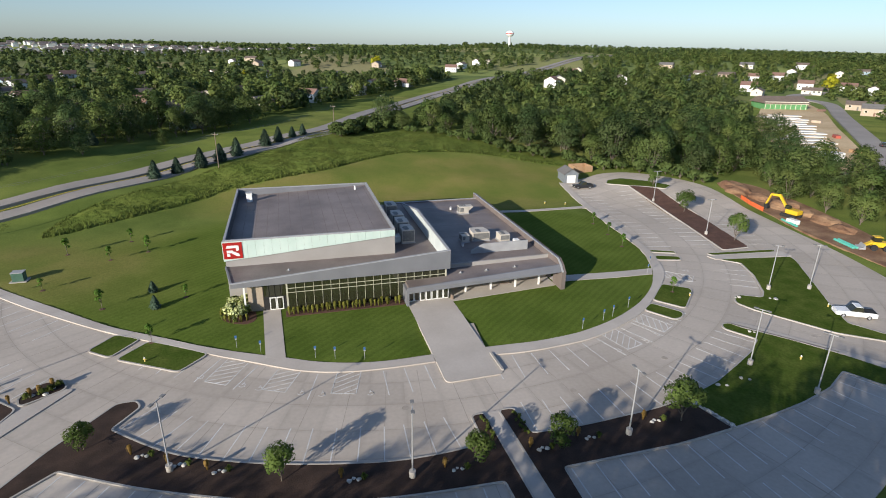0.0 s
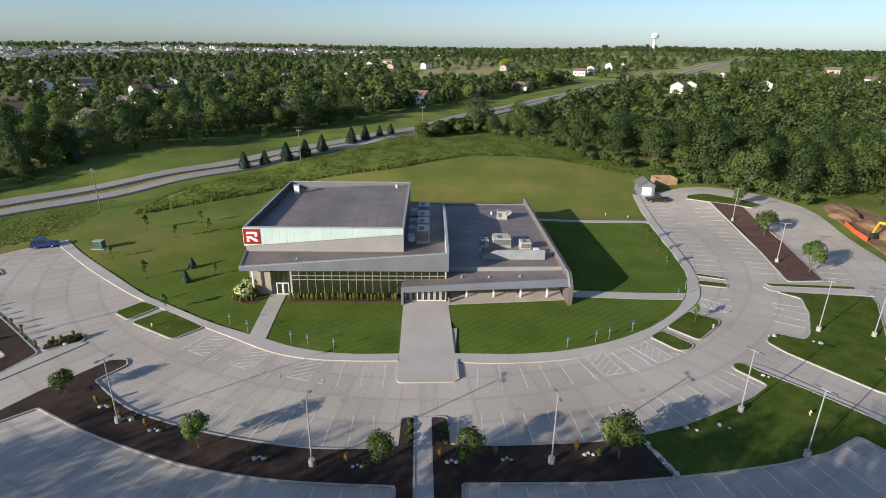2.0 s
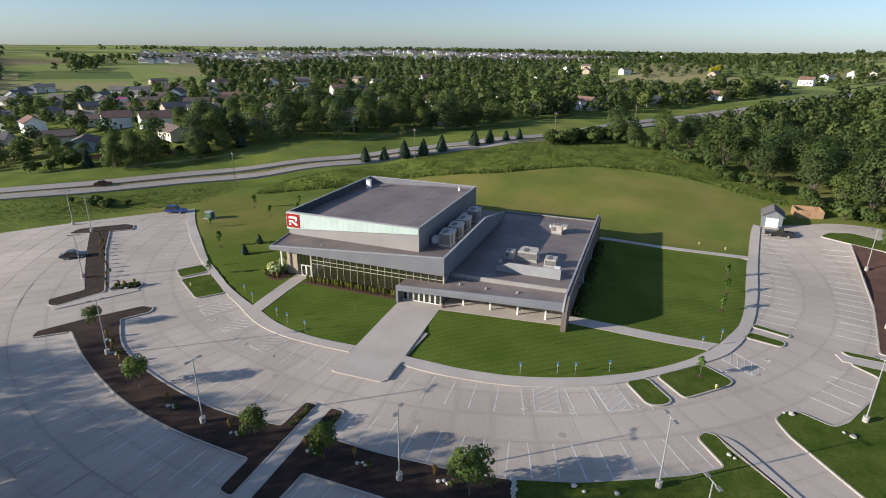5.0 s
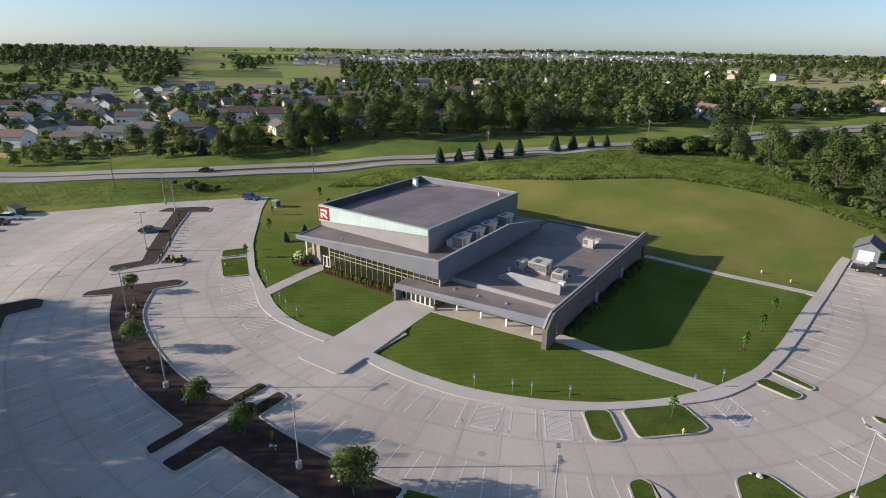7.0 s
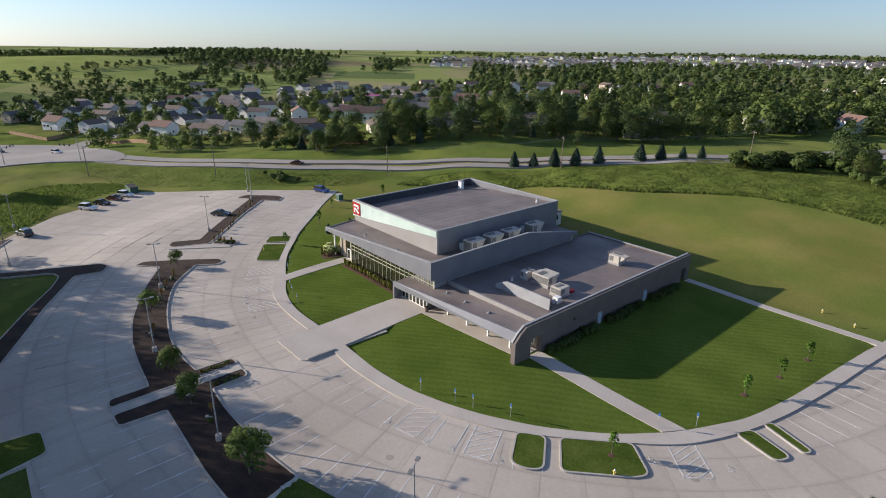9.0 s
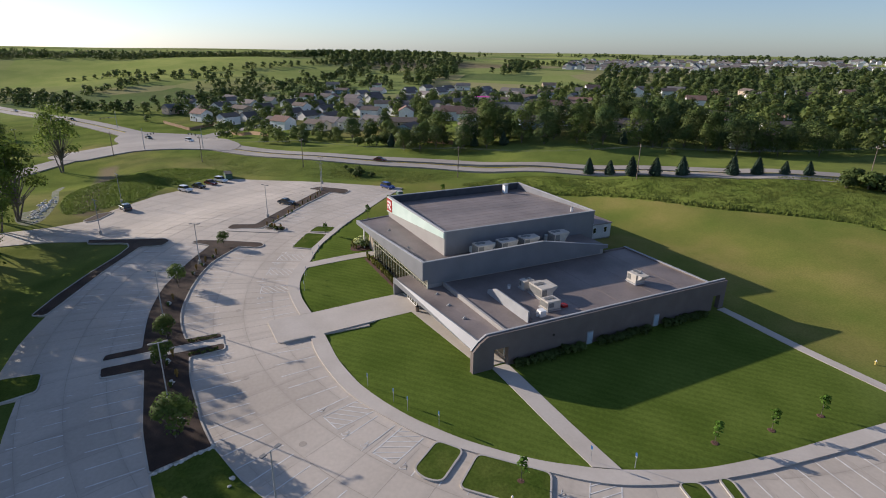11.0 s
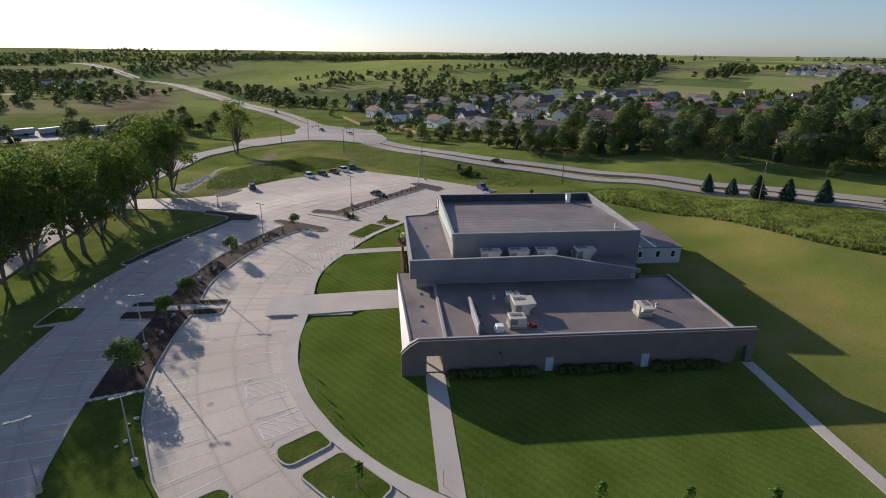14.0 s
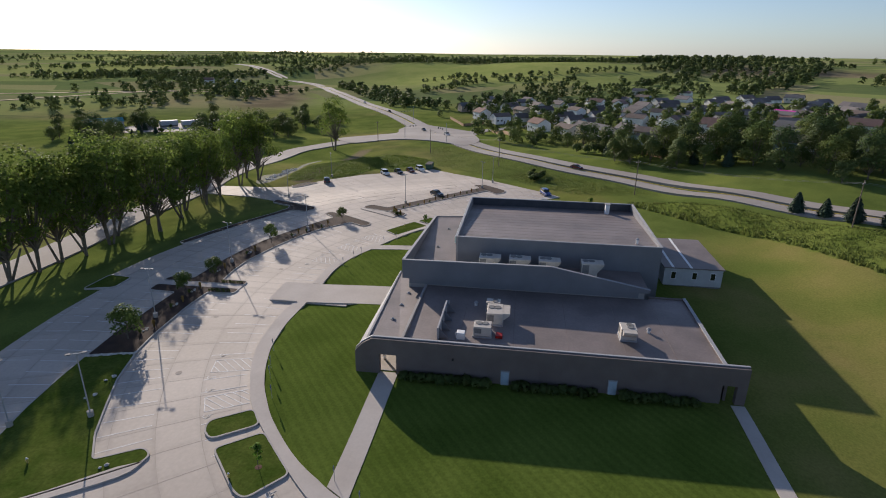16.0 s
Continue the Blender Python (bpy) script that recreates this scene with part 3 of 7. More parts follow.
ARC_OUT_W = smooth([(-25.3, 53.3), (-17.1, 48.9), (-9.8, 45.8), (-3.9, 43.7), (3.3, 42.1), (9.4, 41.4), (16.6, 41.0)], 4)
ARC_IN_E = smooth([(22.0, 46.7), (27.7, 46.5), (33.2, 46.8), (37.7, 47.1), (42.6, 47.9)], 4)
ARC_OUT_E = smooth([(22.9, 41.3), (33.4, 41.3), (37.6, 41.4), (44.1, 42.0)], 4)
island(ARC_IN_W + [(16.6, 51.2), (18.0, 51.4), (18.3, 36.2), (16.7, 36.5)] + ARC_OUT_W[::-1] + [(-28.9, 49.9), (-29.9, 51.4), (-27.3, 56.4), (-22.5, 63.5), (-20.6, 63.6), (-19.9, 62.3)], M_MULCH, MULCH_LABEL, "planting bed", r=0.5)
island([(20.0, 51.4), (21.7, 51.3)] + ARC_IN_E + ARC_OUT_E[::-1] + [(22.7, 36.3), (20.3, 36.2)], M_MULCH, MULCH_LABEL, "planting bed", r=0.5)
tagged(sheet("crossing_walk", [(18.0, 51.5), (19.9, 51.5), (20.3, 36.2), (18.3, 36.2)], 0.11, M_WALK, skirt=0.3), "straight concrete walk across the planting bed", "walk", kind="structure")
island([(93.3, 137.9), (99.1, 132.9), (96.9, 111.1), (91.9, 90.7), (85.2, 90.4), (89.5, 108.3)], M_MULCHRED, "reddish brown bark mulch bed with a concrete kerb", "planting bed")


def on_lot(name, bm, mat, label, category):
    return tagged(link_mesh(name, bm, mat), label, category, kind="structure")


HATCHES = [(-10.9, 67.5, -29), (-4.1, 64.2, -26), (3.6, 61.7, -15), (43.2, 62.7, 16), (50.7, 65.9, 29), (66.6, 80.6, 48)]


def stalls(bm, line, length, sign, gap=2.74, width=0.13, skip=(), start=0.3, lean=0.0):
    """White stall lines set square to a kerb line."""
    p = [np.array(q) for q in line]
    dist, nxt = 0.0, start
    for a, b in zip(p[:-1], p[1:]):
        ln = np.linalg.norm(b - a)
        while nxt <= dist + ln:
            c = a + (b - a) * (nxt - dist) / ln
            d = (b - a) / ln
            nrm = np.array((-d[1], d[0])) * sign + d * lean
            mid = c + nrm * 2.8
            if not any(lo <= nxt <= hi for lo, hi in skip) and all(math.hypot(mid[0] - h_[0], mid[1] - h_[1]) > 2.1 for h_ in HATCHES):
                s, e = c + nrm * 0.35, c + nrm * (length + 0.1)
                strip(densify([tuple(s), tuple(e)], 2.8), width, -0.02, 0.012, bm=bm)
            nxt += gap
        dist += ln


bm = bmesh.new()
stalls(bm, KERB_W, 5.6, -1, skip=((0, 2), (35.8, 49.9)), lean=0.0)
stalls(bm, KERB_E, 5.6, -1, skip=((36.0, 59.9),))
stalls(bm, ARC_IN_W, 5.6, 1, start=0.8)
stalls(bm, ARC_IN_E + smooth([(48.8, 49.9), (54.4, 52.6), (58.9, 54.9), (62.3, 57.2)], 3), 5.6, 1, start=0.8)
stalls(bm, ARC_OUT_W, 5.4, -1, start=0.8)
stalls(bm, ARC_OUT_E + [(49.7, 42.7), (55.9, 43.8), (61.8, 45.4), (66.8, 47.8)], 5.4, -1, start=0.8)
stalls(bm, [(-31.2, 40.1), (-19.3, 34.2), (-10.1, 30.4), (-2.5, 27.2)], 5.4, 1, start=3)
stalls(bm, [(24.3, 28.0), (34.4, 28.0), (47.5, 29.8)], 5.4, 1, start=1)
stalls(bm, [(-60.7, 89.0), (-50.7, 79.7), (-38.8, 69.8), (-34.3, 66.5)], 5.4, 1, start=0.8)
stalls(bm, [(93.0, 136.7), (89.4, 108.3), (85.9, 92.5)], 5.4, -1, start=2.5)
stalls(bm, [(98.6, 130.1), (97.0, 111.1), (92.5, 92.3)], 5.4, 1, start=2.5)
stalls(bm, [(81.9, 80.2), (80.7, 77.3), (77.0, 71.4)], 5.0, -1, start=0.6)
on_lot("stall_lines", bm, M_PAINT, "faded white painted parking stall lines on the lot", "stall lines")


def hatch(cx, cy, ang, w=3.0, d=5.0):
    """A hatched access aisle: an outline with slanting bars."""
    bm = bmesh.new()
    m = Matrix.Translation((cx, cy, 0)) @ Matrix.Rotation(radians(ang), 4, "Z")

    def bar(a, b):
        p, q = m @ Vector((*a, 0)), m @ Vector((*b, 0))
        strip(densify([(p.x, p.y), (q.x, q.y)], 1.0), 0.12, -0.02, 0.022, bm=bm)
    for a, b in (((-w / 2, -d / 2), (-w / 2, d / 2)), ((w / 2, -d / 2), (w / 2, d / 2)), ((-w / 2, -d / 2), (w / 2, -d / 2))):
        bar(a, b)
    for i in range(-2, 5):
        y0 = -d / 2 + i * 1.05
        a, b = [-w / 2, y0], [w / 2, y0 + 2.2]
        if a[1] < -d / 2:
            a = [-w / 2 + (-d / 2 - a[1]) * w / 2.2, -d / 2]
        if b[1] > d / 2:
            b = [w / 2 - (b[1] - d / 2) * w / 2.2, d / 2]
        if b[0] > a[0]:
            bar(a, b)
    on_lot("access_aisle", bm, M_PAINT, "white hatched access aisle painted on concrete", "aisle marking")["group"] = "hatched aisles"


for c in HATCHES:
    hatch(*c)

# sealed joints of the slabs
bm = bmesh.new()
for k in range(-3, 30):
    r = 56 + k * 4.6
    pts = [(19.5 + r * math.sin(a), 118 - r * math.cos(a) * 0.97) for a in np.arange(-2.0, 2.0, 3.2 / r)]
    run = []
    ok = inside([p[0] for p in pts], [p[1] for p in pts], PAVED)
    for p, o in zip(pts, ok):
        if o:
            run.append(p)
        if (not o or p is pts[-1]) and len(run) > 1:
            strip(run, 0.07, -0.02, 0.005, bm=bm)
        if not o:
            run = []
for a in np.arange(-1.75, 1.75, 0.068):
    pts = [(19.5 + r * math.sin(a), 118 - r * math.cos(a) * 0.97) for r in np.arange(52, 130, 3)]
    ok = inside([p[0] for p in pts], [p[1] for p in pts], PAVED)
    run = []
    for p, o in zip(pts, ok):
        if o:
            run.append(p)
        if (not o or p is pts[-1]) and len(run) > 1:
            strip(run, 0.07, -0.02, 0.006, bm=bm)
        if not o:
            run = []
on_lot("slab_joints", bm, M_JOINT, "dark sealed joints between the concrete slabs", "joints")

# ---- roads ----
def road(name, line, width, top, mat, label, category="road"):
    return tagged(link_mesh(name, strip(line, width, -1.5, top), mat), label, category, kind="structure")


hw = densify(HIGHWAY, 8)
for s in (-3.9, 3.9):
    road("highway", offset(hw, s), 6.6, 0.42, M_ROAD, "grey concrete carriageway of a divided highway")
road("street", densify(STREET, 6), 9.5, 0.40, M_ROAD, "grey two-lane street behind the tall trees")
bm = bmesh.new()
for s in (-0.85, 0.85):
    strip(offset(hw, s), 0.22, 0.3, 0.435, bm=bm)
on_lot("edge_lines", bm, M_YELLOW, "yellow edge lines of the highway median", "road marking")
tagged(sheet("junction", smooth([(-166, 14), (-169.5, 24), (-175.5, 36), (-172, 52), (-164, 64), (-158, 72), (-172, 78), (-205, 72), (-226, 72), (-240, 60), (-252, 42), (-262, 30), (-235, 24), (-212, 27), (-198, 16), (-180, 3)], 4, True), 0.5, M_ROAD, skirt=1.5), "wide grey road junction at the highway", "road", kind="structure")
road("side_street", smooth([(-214, 60), (-238.6, 74.7), (-251.6, 92.5), (-258, 102), (-267, 116), (-280, 140), (-330, 200)], 5), 8, 0.42, M_ROAD, "grey side street into the suburb")


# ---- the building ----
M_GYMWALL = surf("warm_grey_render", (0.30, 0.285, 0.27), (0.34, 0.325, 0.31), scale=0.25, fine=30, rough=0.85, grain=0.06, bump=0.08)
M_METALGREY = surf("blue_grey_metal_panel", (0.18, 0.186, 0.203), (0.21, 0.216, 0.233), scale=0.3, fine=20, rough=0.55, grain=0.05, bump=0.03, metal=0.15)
M_BRICKDARK = surf("dark_grey_masonry", (0.150, 0.124, 0.112), (0.182, 0.152, 0.138), scale=0.4, fine=25, rough=0.85, grain=0.12, bump=0.2)
M_BAND = surf("mint_white_translucent_panel", (0.50, 0.62, 0.56), (0.58, 0.69, 0.63), scale=0.5, rough=0.35, grain=0.03, bump=0.0, spec=0.5)
M_CAP = surf("pale_metal_coping", (0.31, 0.315, 0.325), (0.37, 0.375, 0.385), scale=0.8, rough=0.7, grain=0.04, bump=0.0)
M_ROOF = surf("grey_roof_membrane", (0.138, 0.114, 0.105), (0.232, 0.194, 0.178), scale=0.16, fine=22, rough=0.55, grain=0.2, bump=0.1, spec=0.45)
M_SEAM = surf("roof_seam", (0.185, 0.155, 0.141), (0.235, 0.20, 0.182), scale=0.5, rough=0.9)
M_RED = surf("red_enamel", (0.34, 0.018, 0.016), (0.40, 0.025, 0.02), scale=1.0, rough=0.35, grain=0.05, bump=0.0)
M_WHITE = surf("white_paint", (0.74, 0.74, 0.72), (0.82, 0.82, 0.80), scale=0.8, rough=0.5, grain=0.04, bump=0.0)
M_GLASS = glassy("bronze_tinted_glass", (0.024, 0.026, 0.014), 0.04)
M_MULL = surf("pale_champagne_mullion", (0.42, 0.41, 0.32), (0.50, 0.49, 0.39), scale=1.0, rough=0.5, grain=0.04, bump=0.0)
M_LINER = surf("pale_parapet_liner", (0.48, 0.52, 0.51), (0.55, 0.59, 0.58), scale=0.6, rough=0.6, grain=0.06, bump=0.0)
# one dark colour for painted parapet shade and for the emblem's seams
M_SHADESEAM = surf("dark_shade_and_seam", (0.045, 0.048, 0.056), (0.065, 0.068, 0.078), scale=0.8, rough=0.7)
M_DARK = surf("dark_interior", (0.02, 0.02, 0.02), (0.035, 0.035, 0.035), scale=1.0, rough=0.8)
M_HVAC = surf("beige_unit_casing", (0.46, 0.42, 0.36), (0.54, 0.50, 0.44), scale=1.2, rough=0.5, grain=0.06, bump=0.02)
M_COIL = surf("dark_coil_grille", (0.14, 0.14, 0.135), (0.22, 0.22, 0.21), scale=3.0, rough=0.6)
M_BLUEDOOR = surf("pale_blue_steel_door", (0.34, 0.44, 0.52), (0.40, 0.50, 0.58), scale=1.0, rough=0.5, bump=0.0)
M_TAN = surf("tan_wall_panel", (0.36, 0.30, 0.23), (0.44, 0.37, 0.29), scale=0.5, rough=0.8)
M_TRAILER = surf("pale_ribbed_siding", (0.46, 0.47, 0.47), (0.53, 0.54, 0.54), scale=0.8, rough=0.6, grain=0.06)

PAD = 0.70


def box(bm, x0, y0, z0, x1, y1, z1, bevel=0.0):
    r = bmesh.ops.create_cube(bm, size=1.0, matrix=Matrix.Translation(((x0 + x1) / 2, (y0 + y1) / 2, (z0 + z1) / 2)) @ Matrix.Diagonal((x1 - x0, y1 - y0, z1 - z0, 1)))
    if bevel:
        es = list({e for v in r["verts"] for e in v.link_edges})
        bmesh.ops.bevel(bm, geom=es, offset=bevel, segments=1, affect="EDGES")
    return bm


def cyl(bm, x, y, z0, z1, r0, r1=None, seg=10):
    bmesh.ops.create_cone(bm, cap_ends=True, segments=seg, radius1=r0, radius2=r0 if r1 is None else r1, depth=z1 - z0, matrix=Matrix.Translation((x, y, (z0 + z1) / 2)))
    return bm


def prism(bm, pts, axis, lo, hi):
    """A flat outline drawn out along an axis: pts are the two other coordinates."""
    def at(p, c):
        return (c, p[0], p[1]) if axis == 0 else ((p[0], c, p[1]) if axis == 1 else (p[0], p[1], c))
    a, b = [bm.verts.new(at(p, lo)) for p in pts], [bm.verts.new(at(p, hi)) for p in pts]
    k = len(pts)
    bm.faces.new(a)
    bm.faces.new(b[::-1])
    for i in range(k):
        bm.faces.new((a[i], b[i], b[(i + 1) % k], a[(i + 1) % k]))
    bmesh.ops.recalc_face_normals(bm, faces=bm.faces[:])
    return bm


def bx(name, dims, mat, parent, label="", bevel=0.0):
    return part(name, box(bmesh.new(), *dims, bevel=bevel), mat, parent, label)


def thing(name, loc, label, category, group=""):
    e = new(name)
    e.empty_display_size = 0.3
    e.location = loc
    return tagged(e, label, category, group)


hall = thing("event_hall", (0, 0, -0.3), "grey modern hall with raised gymnasium, glazed lobby and flat wing", "building")
GX0, GX1, GY0, GY1, GZ = -12.0, 15.12, 89.05, 122.42, 10.72

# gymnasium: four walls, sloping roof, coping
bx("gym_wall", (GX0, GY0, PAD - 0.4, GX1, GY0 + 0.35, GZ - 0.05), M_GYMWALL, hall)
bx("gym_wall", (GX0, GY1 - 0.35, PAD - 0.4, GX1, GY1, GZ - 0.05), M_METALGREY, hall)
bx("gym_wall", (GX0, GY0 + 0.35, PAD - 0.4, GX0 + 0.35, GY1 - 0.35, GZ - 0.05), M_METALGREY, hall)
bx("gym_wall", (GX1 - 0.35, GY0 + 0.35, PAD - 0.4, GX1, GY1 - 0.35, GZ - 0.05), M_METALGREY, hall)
roof = part("gym_roof", prism(bmesh.new(), [(GX0 + 0.35, 9.2), (GX1 - 0.35, GZ - 0.42), (GX1 - 0.35, GZ - 0.8), (GX0 + 0.35, 8.8)], 1, GY0 + 0.35, GY1 - 0.35), M_ROOF, hall, "grey membrane roof with pale seams")
bm = bmesh.new()
for k in range(1, 14):
    x = GX0 + 0.35 + k * 1.98
    z = 9.2 + (GZ - 0.42 - 9.2) * (x - GX0 - 0.35) / (GX1 - GX0 - 0.7)
    box(bm, x - 0.05, GY0 + 0.4, z - 0.05, x + 0.05, GY1 - 0.4, z + 0.012)
part("seams", bm, M_SEAM, roof)
for d in ((GX0 - 0.08, GY0 - 0.1, GZ - 0.05, GX1 + 0.08, GY0 + 0.26, GZ + 0.07), (GX0 - 0.08, GY1 - 0.26, GZ - 0.05, GX1 + 0.08, GY1 + 0.08, GZ + 0.07),
          (GX0 - 0.08, GY0 + 0.26, GZ - 0.05, GX0 + 0.26, GY1 - 0.26, GZ + 0.07), (GX1 - 0.26, GY0 + 0.26, GZ - 0.05, GX1 + 0.08, GY1 - 0.26, GZ + 0.07)):
    bx("coping", d, M_CAP, hall, "pale metal coping")
# shade on the west parapet's inner face, put in as a dark strip
bx("flashing", (GX0 + 0.355, GY0 + 0.5, 8.9, GX0 + 0.40, GY1 - 0.5, GZ - 0.06), M_SHADESEAM, hall, "dark strip for the shade inside the parapet")
# tapering translucent band, panel by panel
BX0, BX1 = GX0 - 0.25, GX1 + 0.02
nband = 22
band = bx("band_frame", (BX0, GY0 - 0.14, GZ - 0.16, BX1, GY0 - 0.02, GZ - 0.06), M_CAP, hall)


def band_low(x):
    return 7.35 + (9.55 - 7.35) * (x - BX0) / (BX1 - BX0)


for k in range(nband):
    xa, xb = BX0 + (BX1 - BX0) * k / nband, BX0 + (BX1 - BX0) * (k + 1) / nband
    part("panel", prism(bmesh.new(), [(xa + 0.012, band_low(xa)), (xb - 0.012, band_low(xb)), (xb - 0.012, GZ - 0.16), (xa + 0.012, GZ - 0.16)], 1, GY0 - 0.22, GY0 - 0.02), M_BAND, band, "mint white translucent wall panel")
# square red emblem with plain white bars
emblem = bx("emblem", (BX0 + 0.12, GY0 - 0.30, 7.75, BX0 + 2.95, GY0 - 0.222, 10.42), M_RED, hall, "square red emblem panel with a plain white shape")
ex, ez = BX0 + 0.12, 7.75
for sh in ([(0.42, 1.78), (0.62, 2.2), (2.18, 2.2), (2.36, 2.02), (2.36, 1.45), (2.2, 1.28), (1.9, 1.28), (1.9, 1.78)],
           [(0.52, 0.98), (0.52, 1.42), (1.42, 1.42), (1.42, 1.28), (2.3, 0.82), (2.42, 0.42), (1.95, 0.42), (1.2, 0.98)],
           [(0.52, 0.42), (0.52, 0.84), (0.86, 0.84), (1.0, 0.62), (1.0, 0.42)]):
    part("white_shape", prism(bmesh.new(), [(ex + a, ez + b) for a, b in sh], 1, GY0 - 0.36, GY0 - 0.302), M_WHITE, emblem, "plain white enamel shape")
for d in ((1.4, 0.0, 1.43, 2.67), (0.0, 1.33, 2.83, 1.36)):
    bx("panel_seam", (ex + d[0], GY0 - 0.306, ez + d[1], ex + d[2], GY0 - 0.2985, ez + d[3]), M_SHADESEAM, emblem, "dark panel seam")

# lobby roof: a flat deck, a front fascia that grows from a point, a tall side parapet
LX0, LX1, LY0 = -10.8, 22.65, 81.7
bm = bmesh.new()
deck = [(LX0, LY0), (LX1, LY0), (LX1, 119.4), (GX1, 119.4), (GX1, GY0), (-12.2, GY0)]
prism(bm, deck, 2, 5.85, 6.3)
part("lobby_roof", bm, M_ROOF, hall, "brown-grey membrane roof deck over the lobby")
part("fascia", prism(bmesh.new(), [(LX0 - 0.1, 5.8), (LX1 + 0.1, 5.8), (LX1 + 0.1, 8.85), (LX0 - 0.1, 6.42)], 1, LY0 - 0.3, LY0 + 0.05), M_METALGREY, hall, "grey metal fascia that tapers to a point")
part("fascia", prism(bmesh.new(), [(LY0 + 0.05, 5.8), (119.6, 5.8), (119.6, 6.35), (104.6, 9.15), (LY0 + 0.05, 8.85)], 0, LX1 - 0.22, LX1 + 0.1), M_METALGREY, hall, "tall grey metal side parapet")
part("coping", prism(bmesh.new(), [(LY0 - 0.3, 8.86), (104.6, 9.16), (119.6, 6.36), (119.6, 6.45), (104.6, 9.26), (LY0 - 0.3, 8.96)], 0, LX1 - 0.27, LX1 + 0.15), M_CAP, hall)
part("coping", prism(bmesh.new(), [(LX0 - 0.12, 6.43), (LX1 - 0.3, 8.87), (LX1 - 0.3, 8.97), (LX0 - 0.12, 6.53)], 1, LY0 - 0.34, LY0 + 0.1), M_CAP, hall)
part("fascia", prism(bmesh.new(), [(LX0 - 0.1, LY0 + 0.05), (LX0 + 0.15, LY0 + 0.05), (-11.95, GY0), (-12.2, GY0)], 2, 5.8, 6.45), M_METALGREY, hall)
bx("soffit", (LX0 + 0.3, LY0 + 0.1, 5.74, LX1 - 0.3, GY0 - 0.02, 5.84), M_WHITE, hall, "pale soffit under the lobby roof")

part("parapet_liner", prism(bmesh.new(), [(LY0 + 0.1, 6.31), (119.2, 6.31), (104.6, 9.05), (LY0 + 0.1, 8.75)], 0, LX1 - 0.27, LX1 - 0.225), M_LINER, hall, "pale metal liner inside the tall parapet")
# lobby glazing
GLY = 82.5
glaze = bx("sill", (-3.0, GLY - 0.12, PAD - 0.3, 22.3, GLY + 0.12, PAD + 0.12), M_BRICKDARK, hall)
cols = 19
for k in range(cols):
    xa, xb = -3.0 + 25.3 * k / cols, -3.0 + 25.3 * (k + 1) / cols
    for za, zb in ((PAD + 0.12, 3.85), (3.85, 4.55), (4.55, 5.74)):
        bx("pane", (xa + 0.045, GLY - 0.02, za + 0.045, xb - 0.045, GLY + 0.02, zb - 0.045), M_GLASS, glaze, "tinted glass pane")
for k in range(cols + 1):
    xa = -3.0 + 25.3 * k / cols
    w = 0.13 if k in (0, cols) else 0.026
    bx("mullion", (xa - w, GLY - 0.10, PAD + 0.12, xa + w, GLY + 0.06, 5.74), M_MULL, glaze, "pale mullion")
for z in (3.85, 4.55):
    bx("transom", (-2.87, GLY - 0.09, z - 0.04, 22.17, GLY + 0.05, z + 0.04), M_MULL, glaze, "pale transom")
bx("lobby_floor", (-8.0, GLY + 0.3, PAD - 0.3, 22.2, 87.9, PAD + 0.02), M_TAN, hall)
bx("lobby_side", (22.1, GLY + 0.1, PAD - 0.3, 22.35, 118.9, 5.84), M_GYMWALL, hall)
# west end with its door
bx("end_wall", (-8.8, GLY + 0.9, PAD - 0.3, -6.6, 87.98, 5.74), M_TAN, hall, "tan wall at the lobby's end")
bx("column", (-9.3, 82.3, PAD - 0.3, -9.05, 82.55, 5.74), M_WHITE, hall, "white steel column")
door_w = bx("door_frame", (-6.55, GLY + 0.85, PAD, -3.1, GLY + 0.95, 5.7), M_DARK, hall, "dark frame round the side doors")
for k in range(4):
    xa = -6.5 + 0.85 * k
    bx("pane", (xa + 0.05, GLY + 0.79, 3.1, xa + 0.80, GLY + 0.84, 5.6), M_GLASS, door_w)
for k in range(2):
    xa = -5.7 + 1.05 * k
    leaf = bx("door", (xa, GLY + 0.72, PAD + 0.05, xa + 1.0, GLY + 0.80, 2.95), M_WHITE, door_w, "white framed glass door")
    bx("glass", (xa + 0.14, GLY + 0.70, PAD + 0.3, xa + 0.86, GLY + 0.715, 2.8), M_GLASS, leaf)

# wing: east wall with a chamfered nose and two portals
WX, WT = 42.75, 0.75
nose = [(79.5, 0.5), (82.65, 0.5), (82.65, 3.6), (84.85, 3.6), (84.85, 0.3), (124.2, 0.3), (124.2, 3.3), (125.9, 3.3), (125.9, 0.3), (127.0, 0.3), (127.0, 5.65), (81.7, 5.75), (80.5, 5.0), (79.5, 3.95)]
part("east_wall", prism(bmesh.new(), nose, 0, WX - WT, WX), M_BRICKDARK, hall, "dark masonry end wall with a chamfered nose and two openings")
part("coping", prism(bmesh.new(), [(79.46, 3.96), (80.48, 5.03), (81.68, 5.77), (127.04, 5.67), (127.04, 5.77), (81.64, 5.87), (80.42, 5.12), (79.4, 4.02)], 0, WX - WT - 0.04, WX - WT + 0.28), M_CAP, hall, "pale metal coping")
for y in (98.7, 111.7):
    dr = bx("door_recess", (WX - 0.2, y - 0.55, PAD - 0.2, WX + 0.12, y + 0.55, 2.75), M_CAP, hall, "pale steel door surround")
    bx("door", (WX + 0.125, y - 0.46, PAD, WX + 0.17, y + 0.46, 2.62), M_BLUEDOOR, dr, "pale blue steel door")
    bx("stoop", (WX, y - 0.75, PAD - 0.5, WX + 2.3, y + 0.75, PAD + 0.02), M_WALK, hall, "concrete stoop")
